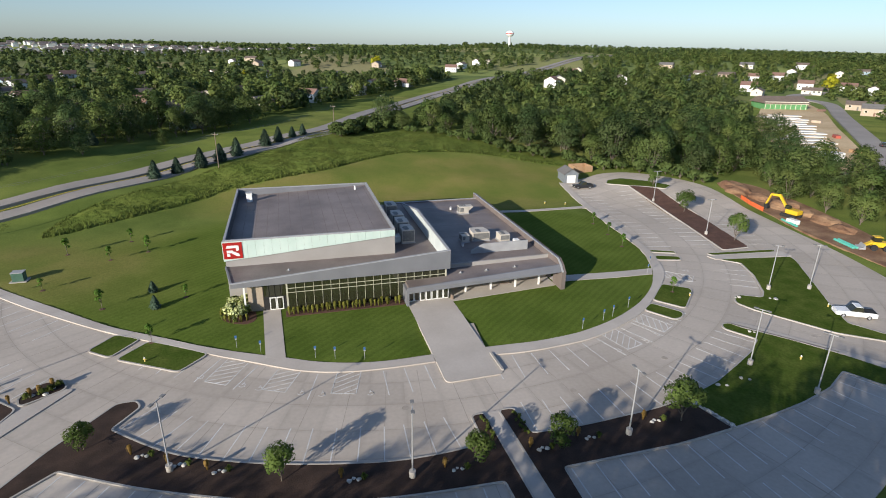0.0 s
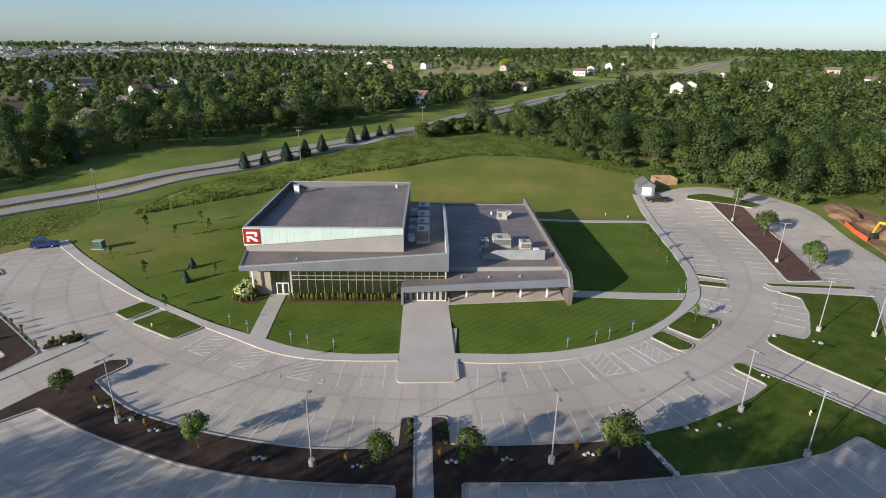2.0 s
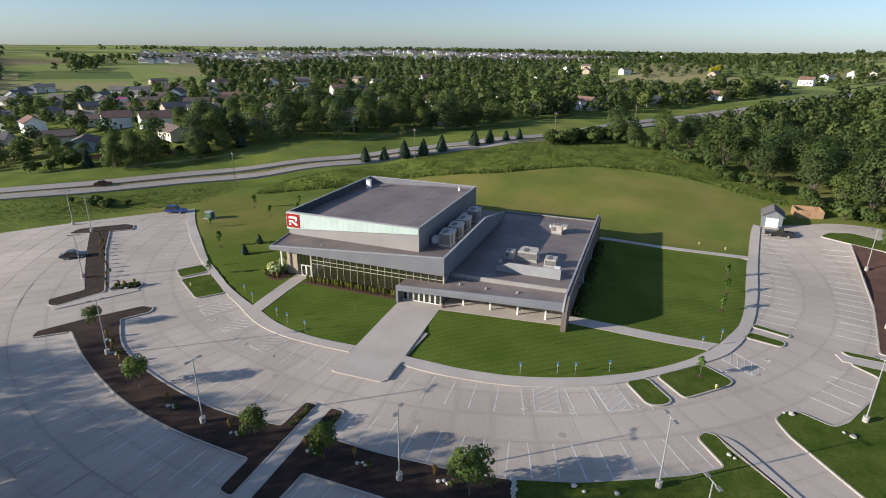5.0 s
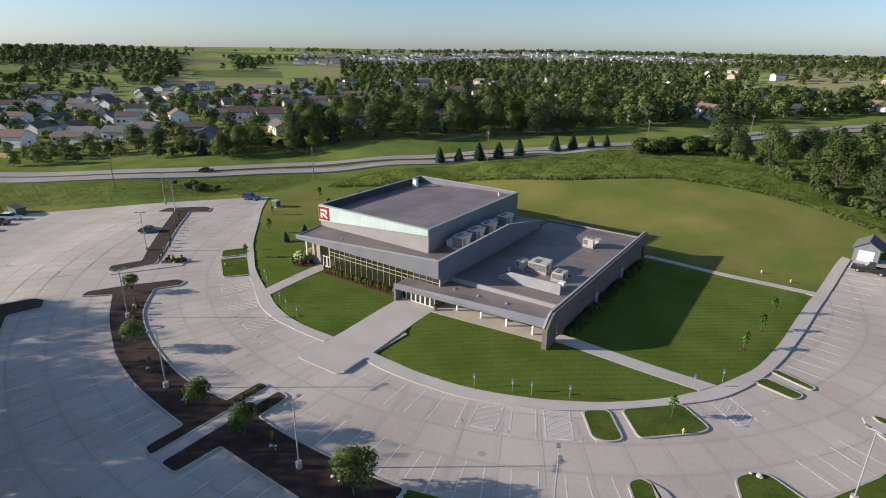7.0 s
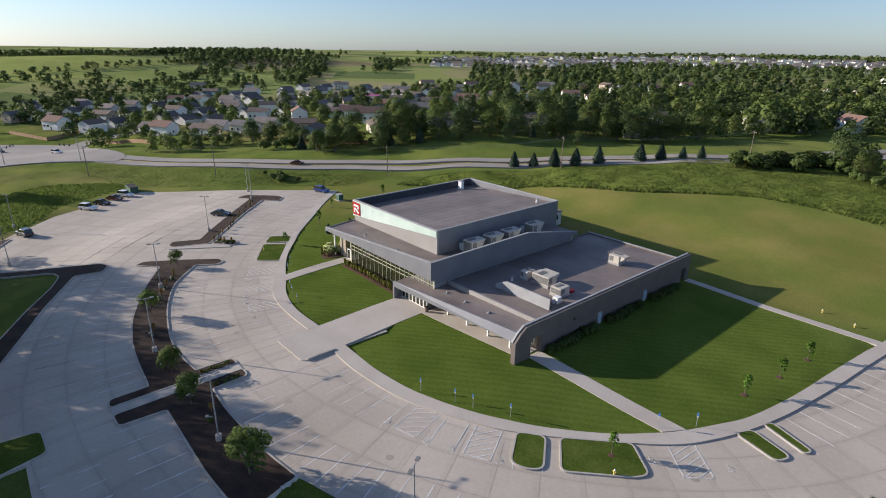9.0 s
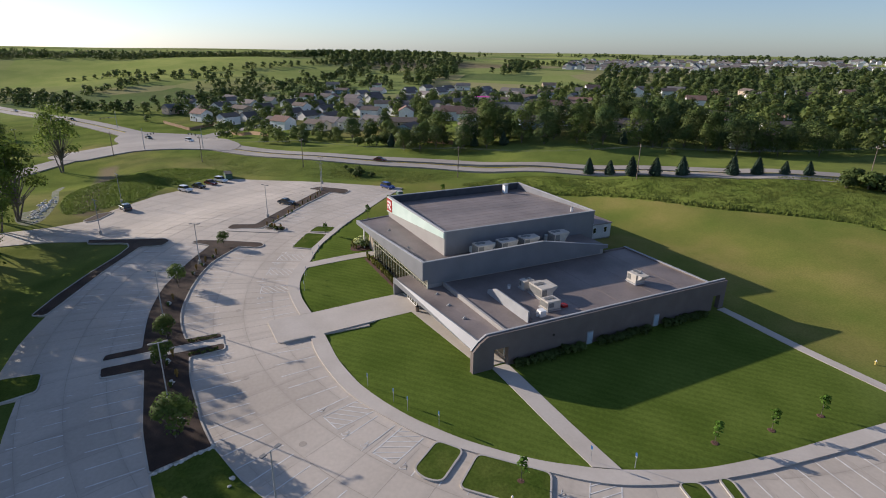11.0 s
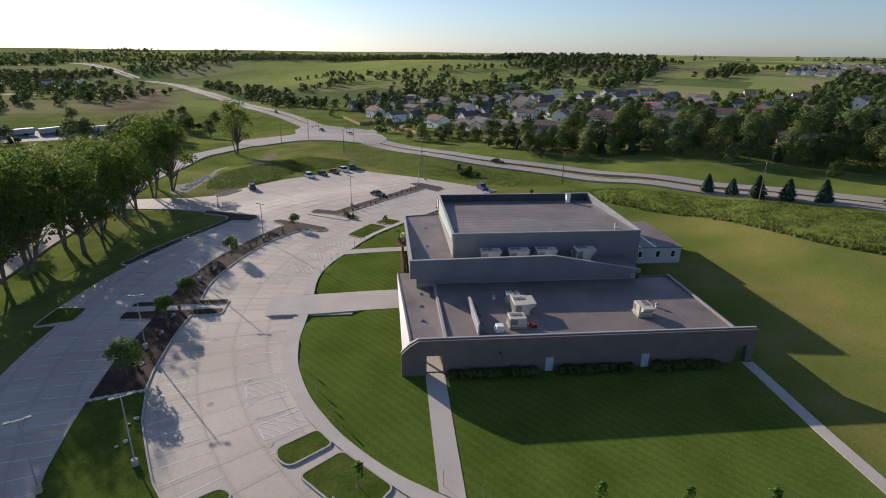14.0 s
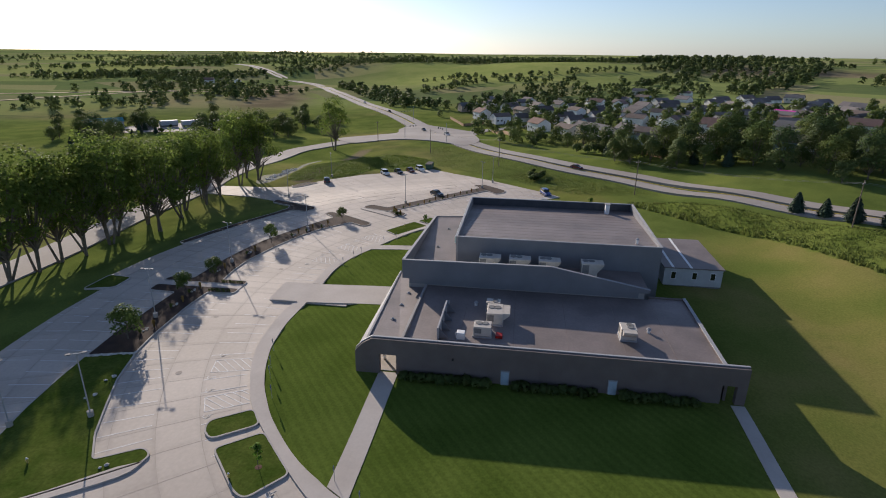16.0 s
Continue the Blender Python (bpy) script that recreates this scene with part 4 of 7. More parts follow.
bx("lamp_housing", (WX, 92.0, 3.6, WX + 0.18, 92.25, 3.85), M_DARK, hall)
# wing body
bx("south_wall", (22.5, 85.2, PAD - 0.3, WX - WT, 85.5, 4.7), M_TAN, hall, "tan front wall of the wing")
bx("north_wall", (21.7, 124.7, PAD - 0.4, WX - WT, 125.05, 4.95), M_BRICKDARK, hall)
bx("west_wall", (21.7, 119.6, PAD - 0.4, 22.0, 124.7, 4.95), M_BRICKDARK, hall)
wroof = part("wing_roof", prism(bmesh.new(), [(22.45, 85.5), (WX - WT, 85.5), (WX - WT, 124.7), (22.0, 124.7), (22.0, 119.6), (22.45, 119.6)], 2, 4.3, 4.72), M_ROOF, hall, "grey membrane roof of the low wing")
bx("coping", (21.7, 124.65, 4.95, WX - WT, 125.1, 5.04), M_CAP, hall)
part("step_parapet", prism(bmesh.new(), [(22.6, 4.0), (WX - WT, 4.3), (WX - WT, 5.25), (22.6, 4.95)], 1, 85.1, 85.45), M_GYMWALL, hall, "low grey step parapet")
bm = bmesh.new()
for y in (92.5, 99.5, 106.5, 113.5, 119.5):
    box(bm, 22.6, y - 0.05, 4.68, WX - WT, y + 0.05, 4.735)
part("seams", bm, M_SEAM, wroof)
# clerestory strip under the tall parapet
cler = bx("clerestory", (22.36, 82.5, 4.9, 22.5, 118, 5.8), M_METALGREY, hall, "clerestory strip under the side parapet")
# screen on the wing roof
part("roof_screen", prism(bmesh.new(), [(29.0, 4.72), (40.0, 4.72), (40.0, 6.5), (31.4, 6.45), (29.1, 5.4)], 1, 89.65, 89.87), M_CAP, hall, "grey metal screen that tapers to one end")
for x in (31.5, 34.2, 36.9, 39.3):
    part("brace", prism(bmesh.new(), [(89.87, 4.72), (91.05, 4.72), (89.87, 6.2)], 0, x - 0.05, x + 0.05), M_METALGREY, hall)
# entry canopy: rises and leans back towards the east wall
def loft(left, right, x0, x1):
    bm = bmesh.new()
    p, q = [bm.verts.new((x0, *v)) for v in left], [bm.verts.new((x1, *v)) for v in right]
    k = len(p)
    bm.faces.new(p)
    bm.faces.new(q[::-1])
    for i in range(k):
        bm.faces.new((p[i], q[i], q[(i + 1) % k], p[(i + 1) % k]))
    bmesh.ops.recalc_face_normals(bm, faces=bm.faces[:])
    return bm


CX1 = WX - WT
part("canopy", loft([(79.6, 3.0), (79.6, 3.85), (85.1, 4.1), (85.1, 3.5)], [(79.85, 4.1), (80.8, 4.8), (85.1, 4.62), (85.1, 4.2)], 15.5, CX1), M_ROOF, hall, "low entry canopy roof")
part("fascia", loft([(79.4, 2.95), (79.6, 2.95), (79.65, 3.95), (79.42, 3.95)], [(79.6, 4.0), (79.82, 4.0), (80.88, 4.98), (80.6, 4.98)], 15.3, CX1), M_METALGREY, hall, "grey metal canopy fascia that leans back to one side")
part("soffit", loft([(79.65, 2.92), (79.65, 2.99), (85.0, 3.49), (85.0, 3.42)], [(79.9, 4.02), (79.9, 4.09), (85.0, 4.19), (85.0, 4.12)], 15.5, CX1), M_WHITE, hall, "pale canopy soffit")
part("fin_wall", prism(bmesh.new(), [(79.4, 0.3), (84.0, 0.3), (84.0, 3.5), (79.65, 3.4), (79.4, 3.92)], 0, 15.1, 15.5), M_METALGREY, hall, "grey side wall of the entrance recess")
for x in (25.8, 30.3, 34.8, 39.2):
    bx("column", (x - 0.13, 82.3, 0.5, x + 0.13, 82.56, 3.17 + 0.9 * (x - 15.5) / 26), M_WHITE, hall, "white canopy column")
# entrance doors
entry = bx("entry_frame", (15.5, 81.02, 0.5, 22.3, 81.2, 3.0), M_DARK, hall, "dark frame round the entrance doors")
for k in range(7):
    xa = 15.65 + 0.97 * k
    leaf = bx("door", (xa, 80.92, PAD + 0.03, xa + 0.9, 81.01, 2.8), M_WHITE, entry, "white framed glass entrance door")
    bx("glass", (xa + 0.13, 80.89, PAD + 0.3, xa + 0.77, 80.915, 2.68), M_GLASS, leaf)
bx("entry_side", (22.3, 81.0, 0.5, 22.5, 85.0, 3.2), M_METALGREY, hall, "grey side wall of the entrance lobby")
# ribbon window of the wing
ribbon = bx("window_frame", (23.0, 85.05, 1.4, 41.4, 85.19, 3.5), M_WHITE, hall, "white ribbon window frame")
for k in range(12):
    xa = 23.1 + 1.52 * k
    bx("pane", (xa, 85.02, 1.5, xa + 1.42, 85.045, 3.4), M_GLASS, ribbon)
bx("bench_seat", (32.6, 83.6, PAD + 0.35, 34.2, 84.0, PAD + 0.45), M_WOODPOLE, hall)


def rooftop_unit(x, y, z, sx, sy, sz, hood=True, cols=2, turn=0.0):
    u = thing("rooftop_unit", (x, y, z), "beige steel rooftop air unit with fan grilles and a hood", "air unit", "rooftop units")
    u.rotation_euler.z = radians(turn)
    part("skid", box(bmesh.new(), -sx / 2 - 0.1, -sy / 2 - 0.1, 0, sx / 2 + 0.1, sy / 2 + 0.1, 0.22), M_STEEL, u, "grey steel curb")
    part("casing", box(bmesh.new(), -sx / 2, -sy / 2, 0.22, sx / 2, sy / 2, sz, bevel=0.04), M_HVAC, u)
    for k in range(cols):
        cx = -sx / 2 + sx * 0.28 + k * sx * 0.36 if cols > 1 else 0
        part("fan_guard", cyl(bmesh.new(), cx, sy * 0.12, sz, sz + 0.08, min(sx, sy) * 0.22, seg=14), M_COIL, u, "dark round fan guard")
    part("coil", box(bmesh.new(), -sx / 2 - 0.02, -sy / 2 + 0.12, 0.45, -sx / 2 - 0.002, sy / 2 - 0.12, sz - 0.2), M_COIL, u, "dark coil grille")
    part("coil", box(bmesh.new(), -sx / 2 + 0.12, -sy / 2 - 0.02, 0.6, -sx * 0.05, -sy / 2 - 0.002, sz - 0.2), M_COIL, u, "dark coil grille")
    if hood:
        part("hood", prism(bmesh.new(), [(sx / 2, sz), (sx / 2 + 0.95, sz), (sx / 2 + 0.92, sz - 0.3), (sx / 2, sz * 0.4)], 1, -sy * 0.42, sy * 0.42), M_HVAC, u, "sloping intake hood")
    return u


for y in (94.6, 99.4, 104.1, 110.8):
    rooftop_unit(18.4, y, 6.0, 2.5, 2.3, 2.55, turn=90)
    du = thing("roof_duct", (16.35, y, 6.0), "low whitish insulated duct beside a rooftop air unit", "duct", "roof ducts")
    part("duct_body", box(bmesh.new(), -0.75, -0.9, 0.25, 0.75, 0.9, 1.35, bevel=0.12), M_LINER, du)
    part("duct_curb", box(bmesh.new(), -0.6, -0.75, 0, 0.6, 0.75, 0.25), M_STEEL, du)
rooftop_unit(33.1, 96.8, 4.42, 2.2, 3.4, 1.8, turn=90)
rooftop_unit(29.9, 96.4, 4.42, 1.5, 2.0, 1.5, hood=False)
rooftop_unit(37.4, 95.4, 4.42, 2.3, 2.0, 1.5, hood=False, turn=90)
rc = thing("roof_crate", (37.8, 97.6, 4.42), "low red crate lying on the roof beside an air unit", "crate")
part("tray", box(bmesh.new(), -0.5, -0.45, 0, 0.5, 0.45, 0.4, bevel=0.04), M_RED, rc)
rs = thing("roof_cabinet", (39.0, 92.7, 4.42), "small white equipment box on the roof", "equipment box")
part("casing", box(bmesh.new(), -0.5, -0.5, 0.1, 0.5, 0.5, 1.0, bevel=0.03), M_WHITE, rs)
part("base", box(bmesh.new(), -0.55, -0.55, 0, 0.55, 0.55, 0.1), M_STEEL, rs)
rooftop_unit(35.3, 114.3, 4.42, 2.1, 2.0, 1.7)


def roof_vent(x, y, z, h=0.9, r=0.22):
    v = thing("roof_vent", (x, y, z), "small white round roof vent", "roof vent", "roof vents")
    part("pipe", cyl(bmesh.new(), 0, 0, 0, h, r), M_WHITE, v)
    part("cap", cyl(bmesh.new(), 0, 0, h, h + 0.25, r * 1.6, r * 0.6), M_CAP, v)


for p in ((12.2, 119.0, 9.85), (38.8, 92.2, 4.42), (28.8, 93.8, 4.42), (33.4, 117.4, 4.42)):
    roof_vent(*p, h=0.5 if p[0] != 12.2 else 0.8)
vb = thing("roof_hatch_box", (-9.4, 117.0, 8.95), "white box vent standing on the gymnasium roof", "roof vent")
part("box_body", box(bmesh.new(), -0.55, -0.4, 0, 0.55, 0.4, 1.9, bevel=0.03), M_WHITE, vb)
part("box_cap", box(bmesh.new(), -0.65, -0.5, 1.9, 0.65, 0.5, 2.05), M_CAP, vb)
for (x, y, z) in ((-2.5, 85.5, 6.0), (8.5, 85.0, 6.0), (25.0, 82.9, 3.9), (29.5, 82.7, 4.0), (34.6, 82.6, 4.2)):
    dn = thing("roof_drain", (x, y, z), "small dark roof drain with a dome strainer", "roof drain", "roof drains")
    part("dish", cyl(bmesh.new(), 0, 0, -0.15, 0.06, 0.45, 0.35), M_COIL, dn)
    part("strainer", cyl(bmesh.new(), 0, 0, 0.06, 0.28, 0.2, 0.08), M_CAP, dn)

# white portable classroom behind the gymnasium
tz = hz(-3, 130)
trailer = thing("portable_classroom", (0, 0, 0), "pale ribbed portable classroom with windows and a flat roof", "portable building")
bx("body", (-10, 125.6, tz + 0.3, 6.5, 135.5, tz + 3.5), M_TRAILER, trailer)
bx("skirt", (-9.9, 125.7, tz - 0.6, 6.4, 135.4, tz + 0.3), M_COIL, trailer)
bx("roof", (-10.2, 125.4, tz + 3.5, 6.7, 135.7, tz + 3.7), M_ROOF, trailer)
for y in (127.0, 130.1):
    bx("roof_strip", (-10.2, y - 0.22, tz + 3.7, 6.7, y + 0.22, tz + 3.73), M_WHITE, trailer, "white roof strip")
for y in (127.2, 130.8, 133.9):
    w = bx("window", (6.5, y - 0.45, tz + 1.5, 6.56, y + 0.45, tz + 2.9), M_WHITE, trailer)
    bx("glass", (6.56, y - 0.36, tz + 1.6, 6.58, y + 0.36, tz + 2.8), M_GLASS, w)

# ---- trees ----
def tube(p0, p1, r0, r1, seg=7):
    """Verts and faces of a tapered limb."""
    p0, p1 = np.array(p0, float), np.array(p1, float)
    d = p1 - p0
    d /= np.linalg.norm(d)
    u = np.cross(d, (0.3, 0.9, 0.1))
    u /= np.linalg.norm(u)
    v = np.cross(d, u)
    vs = []
    for p, r in ((p0, r0), (p1, r1)):
        vs += [tuple(p + r * (math.cos(2 * math.pi * k / seg) * u + math.sin(2 * math.pi * k / seg) * v)) for k in range(seg)]
    return vs, [(k, (k + 1) % seg, seg + (k + 1) % seg, seg + k) for k in range(seg)]


def limbs(name, segs, mat, parent=None):
    vs, fs = [], []
    for s in segs:
        v, f = tube(*s)
        o = len(vs)
        vs += v
        fs += [tuple(i + o for i in q) for q in f]
    return data_mesh(name, vs, fs, mat, parent)


def clumps(rng, lobes, count, size, flat=0.35):
    """Leaf clumps scattered over the outer shell of several lobes: (x, y, z, rx, rz)."""
    w = np.array([l[3] * l[3] for l in lobes])
    pick = rng.choice(len(lobes), count, p=w / w.sum())
    L = np.array(lobes)[pick]
    d = rng.normal(size=(count, 3))
    d /= np.linalg.norm(d, axis=1)[:, None]
    d[:, 2] = np.where(d[:, 2] < -0.45, -d[:, 2], d[:, 2])
    rad = 1.08 - 0.42 * rng.random(count) ** 1.5
    c = L[:, :3] + d * rad[:, None] * L[:, [3, 3, 4]]
    nrm = d + rng.normal(size=(count, 3)) * 0.45 + np.array((0, 0, flat))
    nrm /= np.linalg.norm(nrm, axis=1)[:, None]
    t = np.cross(nrm, rng.normal(size=(count, 3)))
    t /= np.linalg.norm(t, axis=1)[:, None]
    b = np.cross(nrm, t)
    s = size * (0.55 + 0.9 * rng.random(count))[:, None]
    bend = nrm * s * 0.25
    # a bent four-sided leaf clump with an uneven outline
    q = [c + t * s * (0.7 + 0.5 * rng.random((count, 1))) - bend, c + b * s * (0.45 + 0.5 * rng.random((count, 1))), c - t * s * (0.7 + 0.5 * rng.random((count, 1))) - bend, c - b * s * (0.45 + 0.5 * rng.random((count, 1)))]
    v = np.stack(q, 1).reshape(-1, 3)
    f = np.arange(count * 4).reshape(-1, 4)
    mid = np.array(lobes)[:, :3].mean(0)
    out = c - mid
    out /= np.linalg.norm(out, axis=1)[:, None]
    soft = d * 0.62 + out * 0.38 + nrm * 0.2
    soft /= np.linalg.norm(soft, axis=1)[:, None]
    return v, f, np.repeat(soft, 4, 0)


NRM = {}


def foliage(name, v, f, soft, mat, parent=None):
    ob = data_mesh(name, v.tolist(), f.tolist(), mat, parent)
    soften(ob.data, soft)
    NRM[ob.data.name] = soft
    return ob


def tree(seed, h, r, mat, count, size, stem=0.3, lobes_n=9, trunk_r=0.22, name="tree", lean=0.12, bark=None, low=0.0, lob=1.0, stems=0):
    """One broadleaf tree: tapered trunk with limbs, and a crown of clumps in several lobes."""
    rng = np.random.default_rng(seed)
    z0 = h * stem
    lobes = [(rng.normal() * r * 0.1, rng.normal() * r * 0.1, h - r * 0.62, r * 0.58, r * 0.6)]
    for k in range(lobes_n):
        a, zz = 2 * math.pi * (k + rng.random() * 0.7) / lobes_n * 2.0, rng.random()
        rr = r * (0.35 + 0.35 * rng.random() + 0.25 * (1 - lob)) * (1.0 - 0.35 * zz)
        zc = z0 + (h - z0) * (0.16 + 0.62 * zz) - low * h
        lobes.append((math.cos(a) * rr, math.sin(a) * rr, zc, lob * r * (0.36 + 0.16 * rng.random()), lob * r * (0.32 + 0.12 * rng.random())))
    segs = [((0.5 * k, 0.3 * k, -0.4), (1.3 * k * lean + 0.3 * k, lean * rng.normal(), z0 * 1.3), trunk_r * 0.8, trunk_r * 0.5) for k in (range(-1, stems) if stems else ())]
    extra = segs
    segs = [((0, 0, -0.4), (lean * rng.normal(), lean * rng.normal(), z0 * 1.1), trunk_r, trunk_r * 0.75)]
    top = segs[0][1]
    segs.append((top, lobes[0][:3], trunk_r * 0.75, trunk_r * 0.2))
    segs += extra
    for l in lobes[1:]:
        segs.append((tuple(np.array(top) * (0.7 + 0.4 * rng.random())), l[:3], trunk_r * 0.42, trunk_r * 0.1))
    tr = limbs(name, segs, bark or M_BARK)
    foliage("crown", *clumps(rng, lobes, count, size), mat, tr)
    return tr


def hide_proto(ob):
    """Takes a pattern away once its copies stand."""
    for o in (*ob.children_recursive, ob):
        bpy.data.objects.remove(o)


def put(proto, x, y, s=1.0, turn=0.0, label="", category="", group="", dz=0.0, sz=None):
    m = Matrix.Translation((x, y, hz(x, y) + 0.08 + dz)) @ Matrix.Rotation(turn, 4, "Z") @ Matrix.Diagonal((s, s, sz or s, 1))
    return tagged(copy_thing(proto, m), label, category, group)


rng = np.random.default_rng(7)
OAKS = [tree(10 + k, 11.6 + k % 3, 5.3 + 0.5 * (k % 2), (M_LEAF, M_LEAFB, M_LEAFD)[k % 3], 3000, 0.255, stem=0.10, lobes_n=13, low=0.05) for k in range(6)]
FAR = [tree(40 + k, 11.2 + k % 3, 5.5, M_LEAF, 680, 0.52, stem=0.08, lobes_n=11, low=0.04) for k in range(4)]
MIDS = [tree(64 + k, 11.2 + k % 3, 5.6, M_LEAF, 280, 0.8, stem=0.08, lobes_n=9, low=0.04) for k in range(4)]
FAINTER = [tree(54 + k, 10.0 + k % 3, 6.2, M_LEAF, 26, 2.4, stem=0.06, lobes_n=6) for k in range(3)]
FAINT = [tree(50 + k, 10.6 + k % 3, 5.8, M_LEAF, 84, 1.35, stem=0.06, lobes_n=7) for k in range(4)]
GOLD = tree(60, 10, 4.2, M_LEAFY, 420, 0.6, stem=0.15)
COTTON = [tree(70 + k, 21.5 + 2 * (k % 2), 8.2, M_LEAFC, 3900, 0.29, lob=0.5, stem=0.20, lobes_n=46, trunk_r=0.32, lean=1.1, stems=1) for k in range(3)]
BEDTREE = [tree(80 + k, 3.9 + 0.4 * k, 2.0, M_LEAFT, 1500, 0.125, lob=0.85, stem=0.16, lobes_n=11, trunk_r=0.07, lean=0.03) for k in range(2)]
SAPLING = tree(90, 2.9, 0.75, M_LEAFS, 150, 0.15, name="sapling_tree", stem=0.3, lobes_n=6, trunk_r=0.035, lean=0.02)
BUSH = tree(95, 3.4, 2.4, M_LEAF, 300, 0.38, name="bush", stem=0.03, lobes_n=7, trunk_r=0.08, lean=0.05)


def spruce(seed, h=5.6, r=2.05):
    """A spruce: straight stem and tiers of drooping boughs."""
    g = np.random.default_rng(seed)
    tr = limbs("spruce", [((0, 0, -0.3), (0, 0, h * 0.95), 0.14, 0.03)], M_BARK)
    vs, fs = [], []
    for k in range(1900):
        u = g.random() ** 1.2
        z, a = 0.25 + u * (h - 0.3), g.random() * 6.283
        rr = r * (1 - u) ** 0.8 * (0.25 + 0.75 * g.random()) * min(1.0, (u + 0.12) / 0.26) * (1 + 0.16 * math.sin(u * 36)) * (1 + 0.12 * math.sin(3 * a + seed)) + 0.04
        s = (0.30 + 0.25 * g.random()) * (1 - 0.45 * u)
        d, t = np.array((math.cos(a), math.sin(a), -0.35)), np.array((-math.sin(a), math.cos(a), 0))
        c = np.array((math.cos(a) * rr, math.sin(a) * rr, z))
        o = len(vs)
        vs += [tuple(c + d * s * 1.3), tuple(c + t * s * 0.6 + np.array((0, 0, 0.12))), tuple(c - d * s * 1.1), tuple(c - t * s * 0.6 + np.array((0, 0, 0.05)))]
        fs.append((o, o + 1, o + 2, o + 3))
    vs = np.array(vs)
    soft = vs * np.array((1, 1, 0)) / (np.linalg.norm(vs[:, :2], axis=1)[:, None] + 1e-6) * 0.8 + np.array((0, 0, 0.75)) + g.normal(size=vs.shape) * 0.5
    foliage("foliage", vs, np.array(fs), soft / np.linalg.norm(soft, axis=1)[:, None], M_SPRUCE, tr)
    return tr


SPRUCE = [spruce(5), spruce(6, 5.0, 1.85)]


def tuft(seed, h, r, mat, n=60, name="tuft", w=0.05):
    """A tuft of arching blades."""
    g = np.random.default_rng(seed)
    vs, fs = [], []
    for k in range(n):
        a, rr = g.random() * 6.283, r * (0.25 + 0.75 * g.random())
        d, t = np.array((math.cos(a), math.sin(a), 0)), np.array((-math.sin(a), math.cos(a), 0)) * w * (0.7 + g.random())
        p0, p1 = d * rr * 0.15, d * rr * 0.55 + np.array((0, 0, h * (0.6 + 0.4 * g.random())))
        p2 = d * rr * 1.1 + np.array((0, 0, h * (0.35 + 0.6 * g.random())))
        o = len(vs)
        vs += [tuple(p0 - t), tuple(p0 + t), tuple(p1 + t), tuple(p1 - t), tuple(p2)]
        fs += [(o, o + 1, o + 2, o + 3), (o + 3, o + 2, o + 4)]
    return data_mesh(name, vs, fs, mat)


TAWNY = tuft(1, 1.25, 0.34, M_TAWNY, 90, "ornamental_grass")
FEATHER = tuft(12, 1.3, 0.36, M_FEATHER, 90, "ornamental_grass")
SEDGE = tuft(2, 0.75, 0.45, M_SHRUB, 70, "ornamental_grass")


def mound(seed, r, h, mat, n, size, name="shrub"):
    g = np.random.default_rng(seed)
    lobes = [(g.normal() * r * 0.2, g.normal() * r * 0.2, h * 0.5, r * 0.7, h * 0.5) for _ in range(5)]
    v, f, soft = clumps(g, lobes, n, size)
    v[:, 2] = np.maximum(v[:, 2], 0.0)
    return foliage(name, v, f, soft, mat)


SHRUB = mound(3, 0.5, 0.8, M_SHRUB, 120, 0.13)
HYDRANGEA = mound(4, 1.1, 1.5, M_SHRUB, 220, 0.2, "hydrangea")
gg = np.random.default_rng(8)
hv = clumps(gg, [(0, 0, 0.8, 0.95, 0.75), (0.4, 0.3, 0.9, 0.7, 0.65)], 210, 0.18)
foliage("flower_cover", *hv, M_BLOOM, HYDRANGEA)["label"] = "cream flower heads"
HEDGE = mound(9, 0.95, 1.15, M_LEAF, 160, 0.2)

PROTOS = [*OAKS, *FAR, *FAINT, *FAINTER, *MIDS, GOLD, *COTTON, *BEDTREE, SAPLING, BUSH, *SPRUCE, TAWNY, FEATHER, SEDGE, SHRUB, HYDRANGEA, HEDGE]


def mass(name, mat, items, label, category):
    """Many trees joined into one sheet of foliage."""
    vs, fs, ns, o = [], [], [], 0
    for proto, x, y, s, a, dz in items:
        me = proto.children[0].data if proto.children else proto.data
        v = np.empty(len(me.vertices) * 3, np.float32)
        me.vertices.foreach_get("co", v)
        v = v.reshape(-1, 3)
        c, q = math.cos(a), math.sin(a)
        w = np.stack([x + s * (c * v[:, 0] - q * v[:, 1]), y + s * (q * v[:, 0] + c * v[:, 1]), s * v[:, 2] + dz], 1)
        vs.append(w)
        u = NRM[me.name]
        ns.append(np.stack([c * u[:, 0] - q * u[:, 1], q * u[:, 0] + c * u[:, 1], u[:, 2]], 1))
        n = len(v)
        fs.append(np.arange(o, o + n).reshape(-1, 4))
        o += n
    v, f = np.concatenate(vs), np.concatenate(fs)
    me = bpy.data.meshes.new(name)
    me.from_pydata(v.tolist(), [], f.tolist())
    me.materials.append(mat)
    soften(me, np.concatenate(ns))
    return tagged(new(name, me), label, category, kind="stuff")


def heights(xy):
    a = np.array(xy, float)
    return H(a[:, 0], a[:, 1])


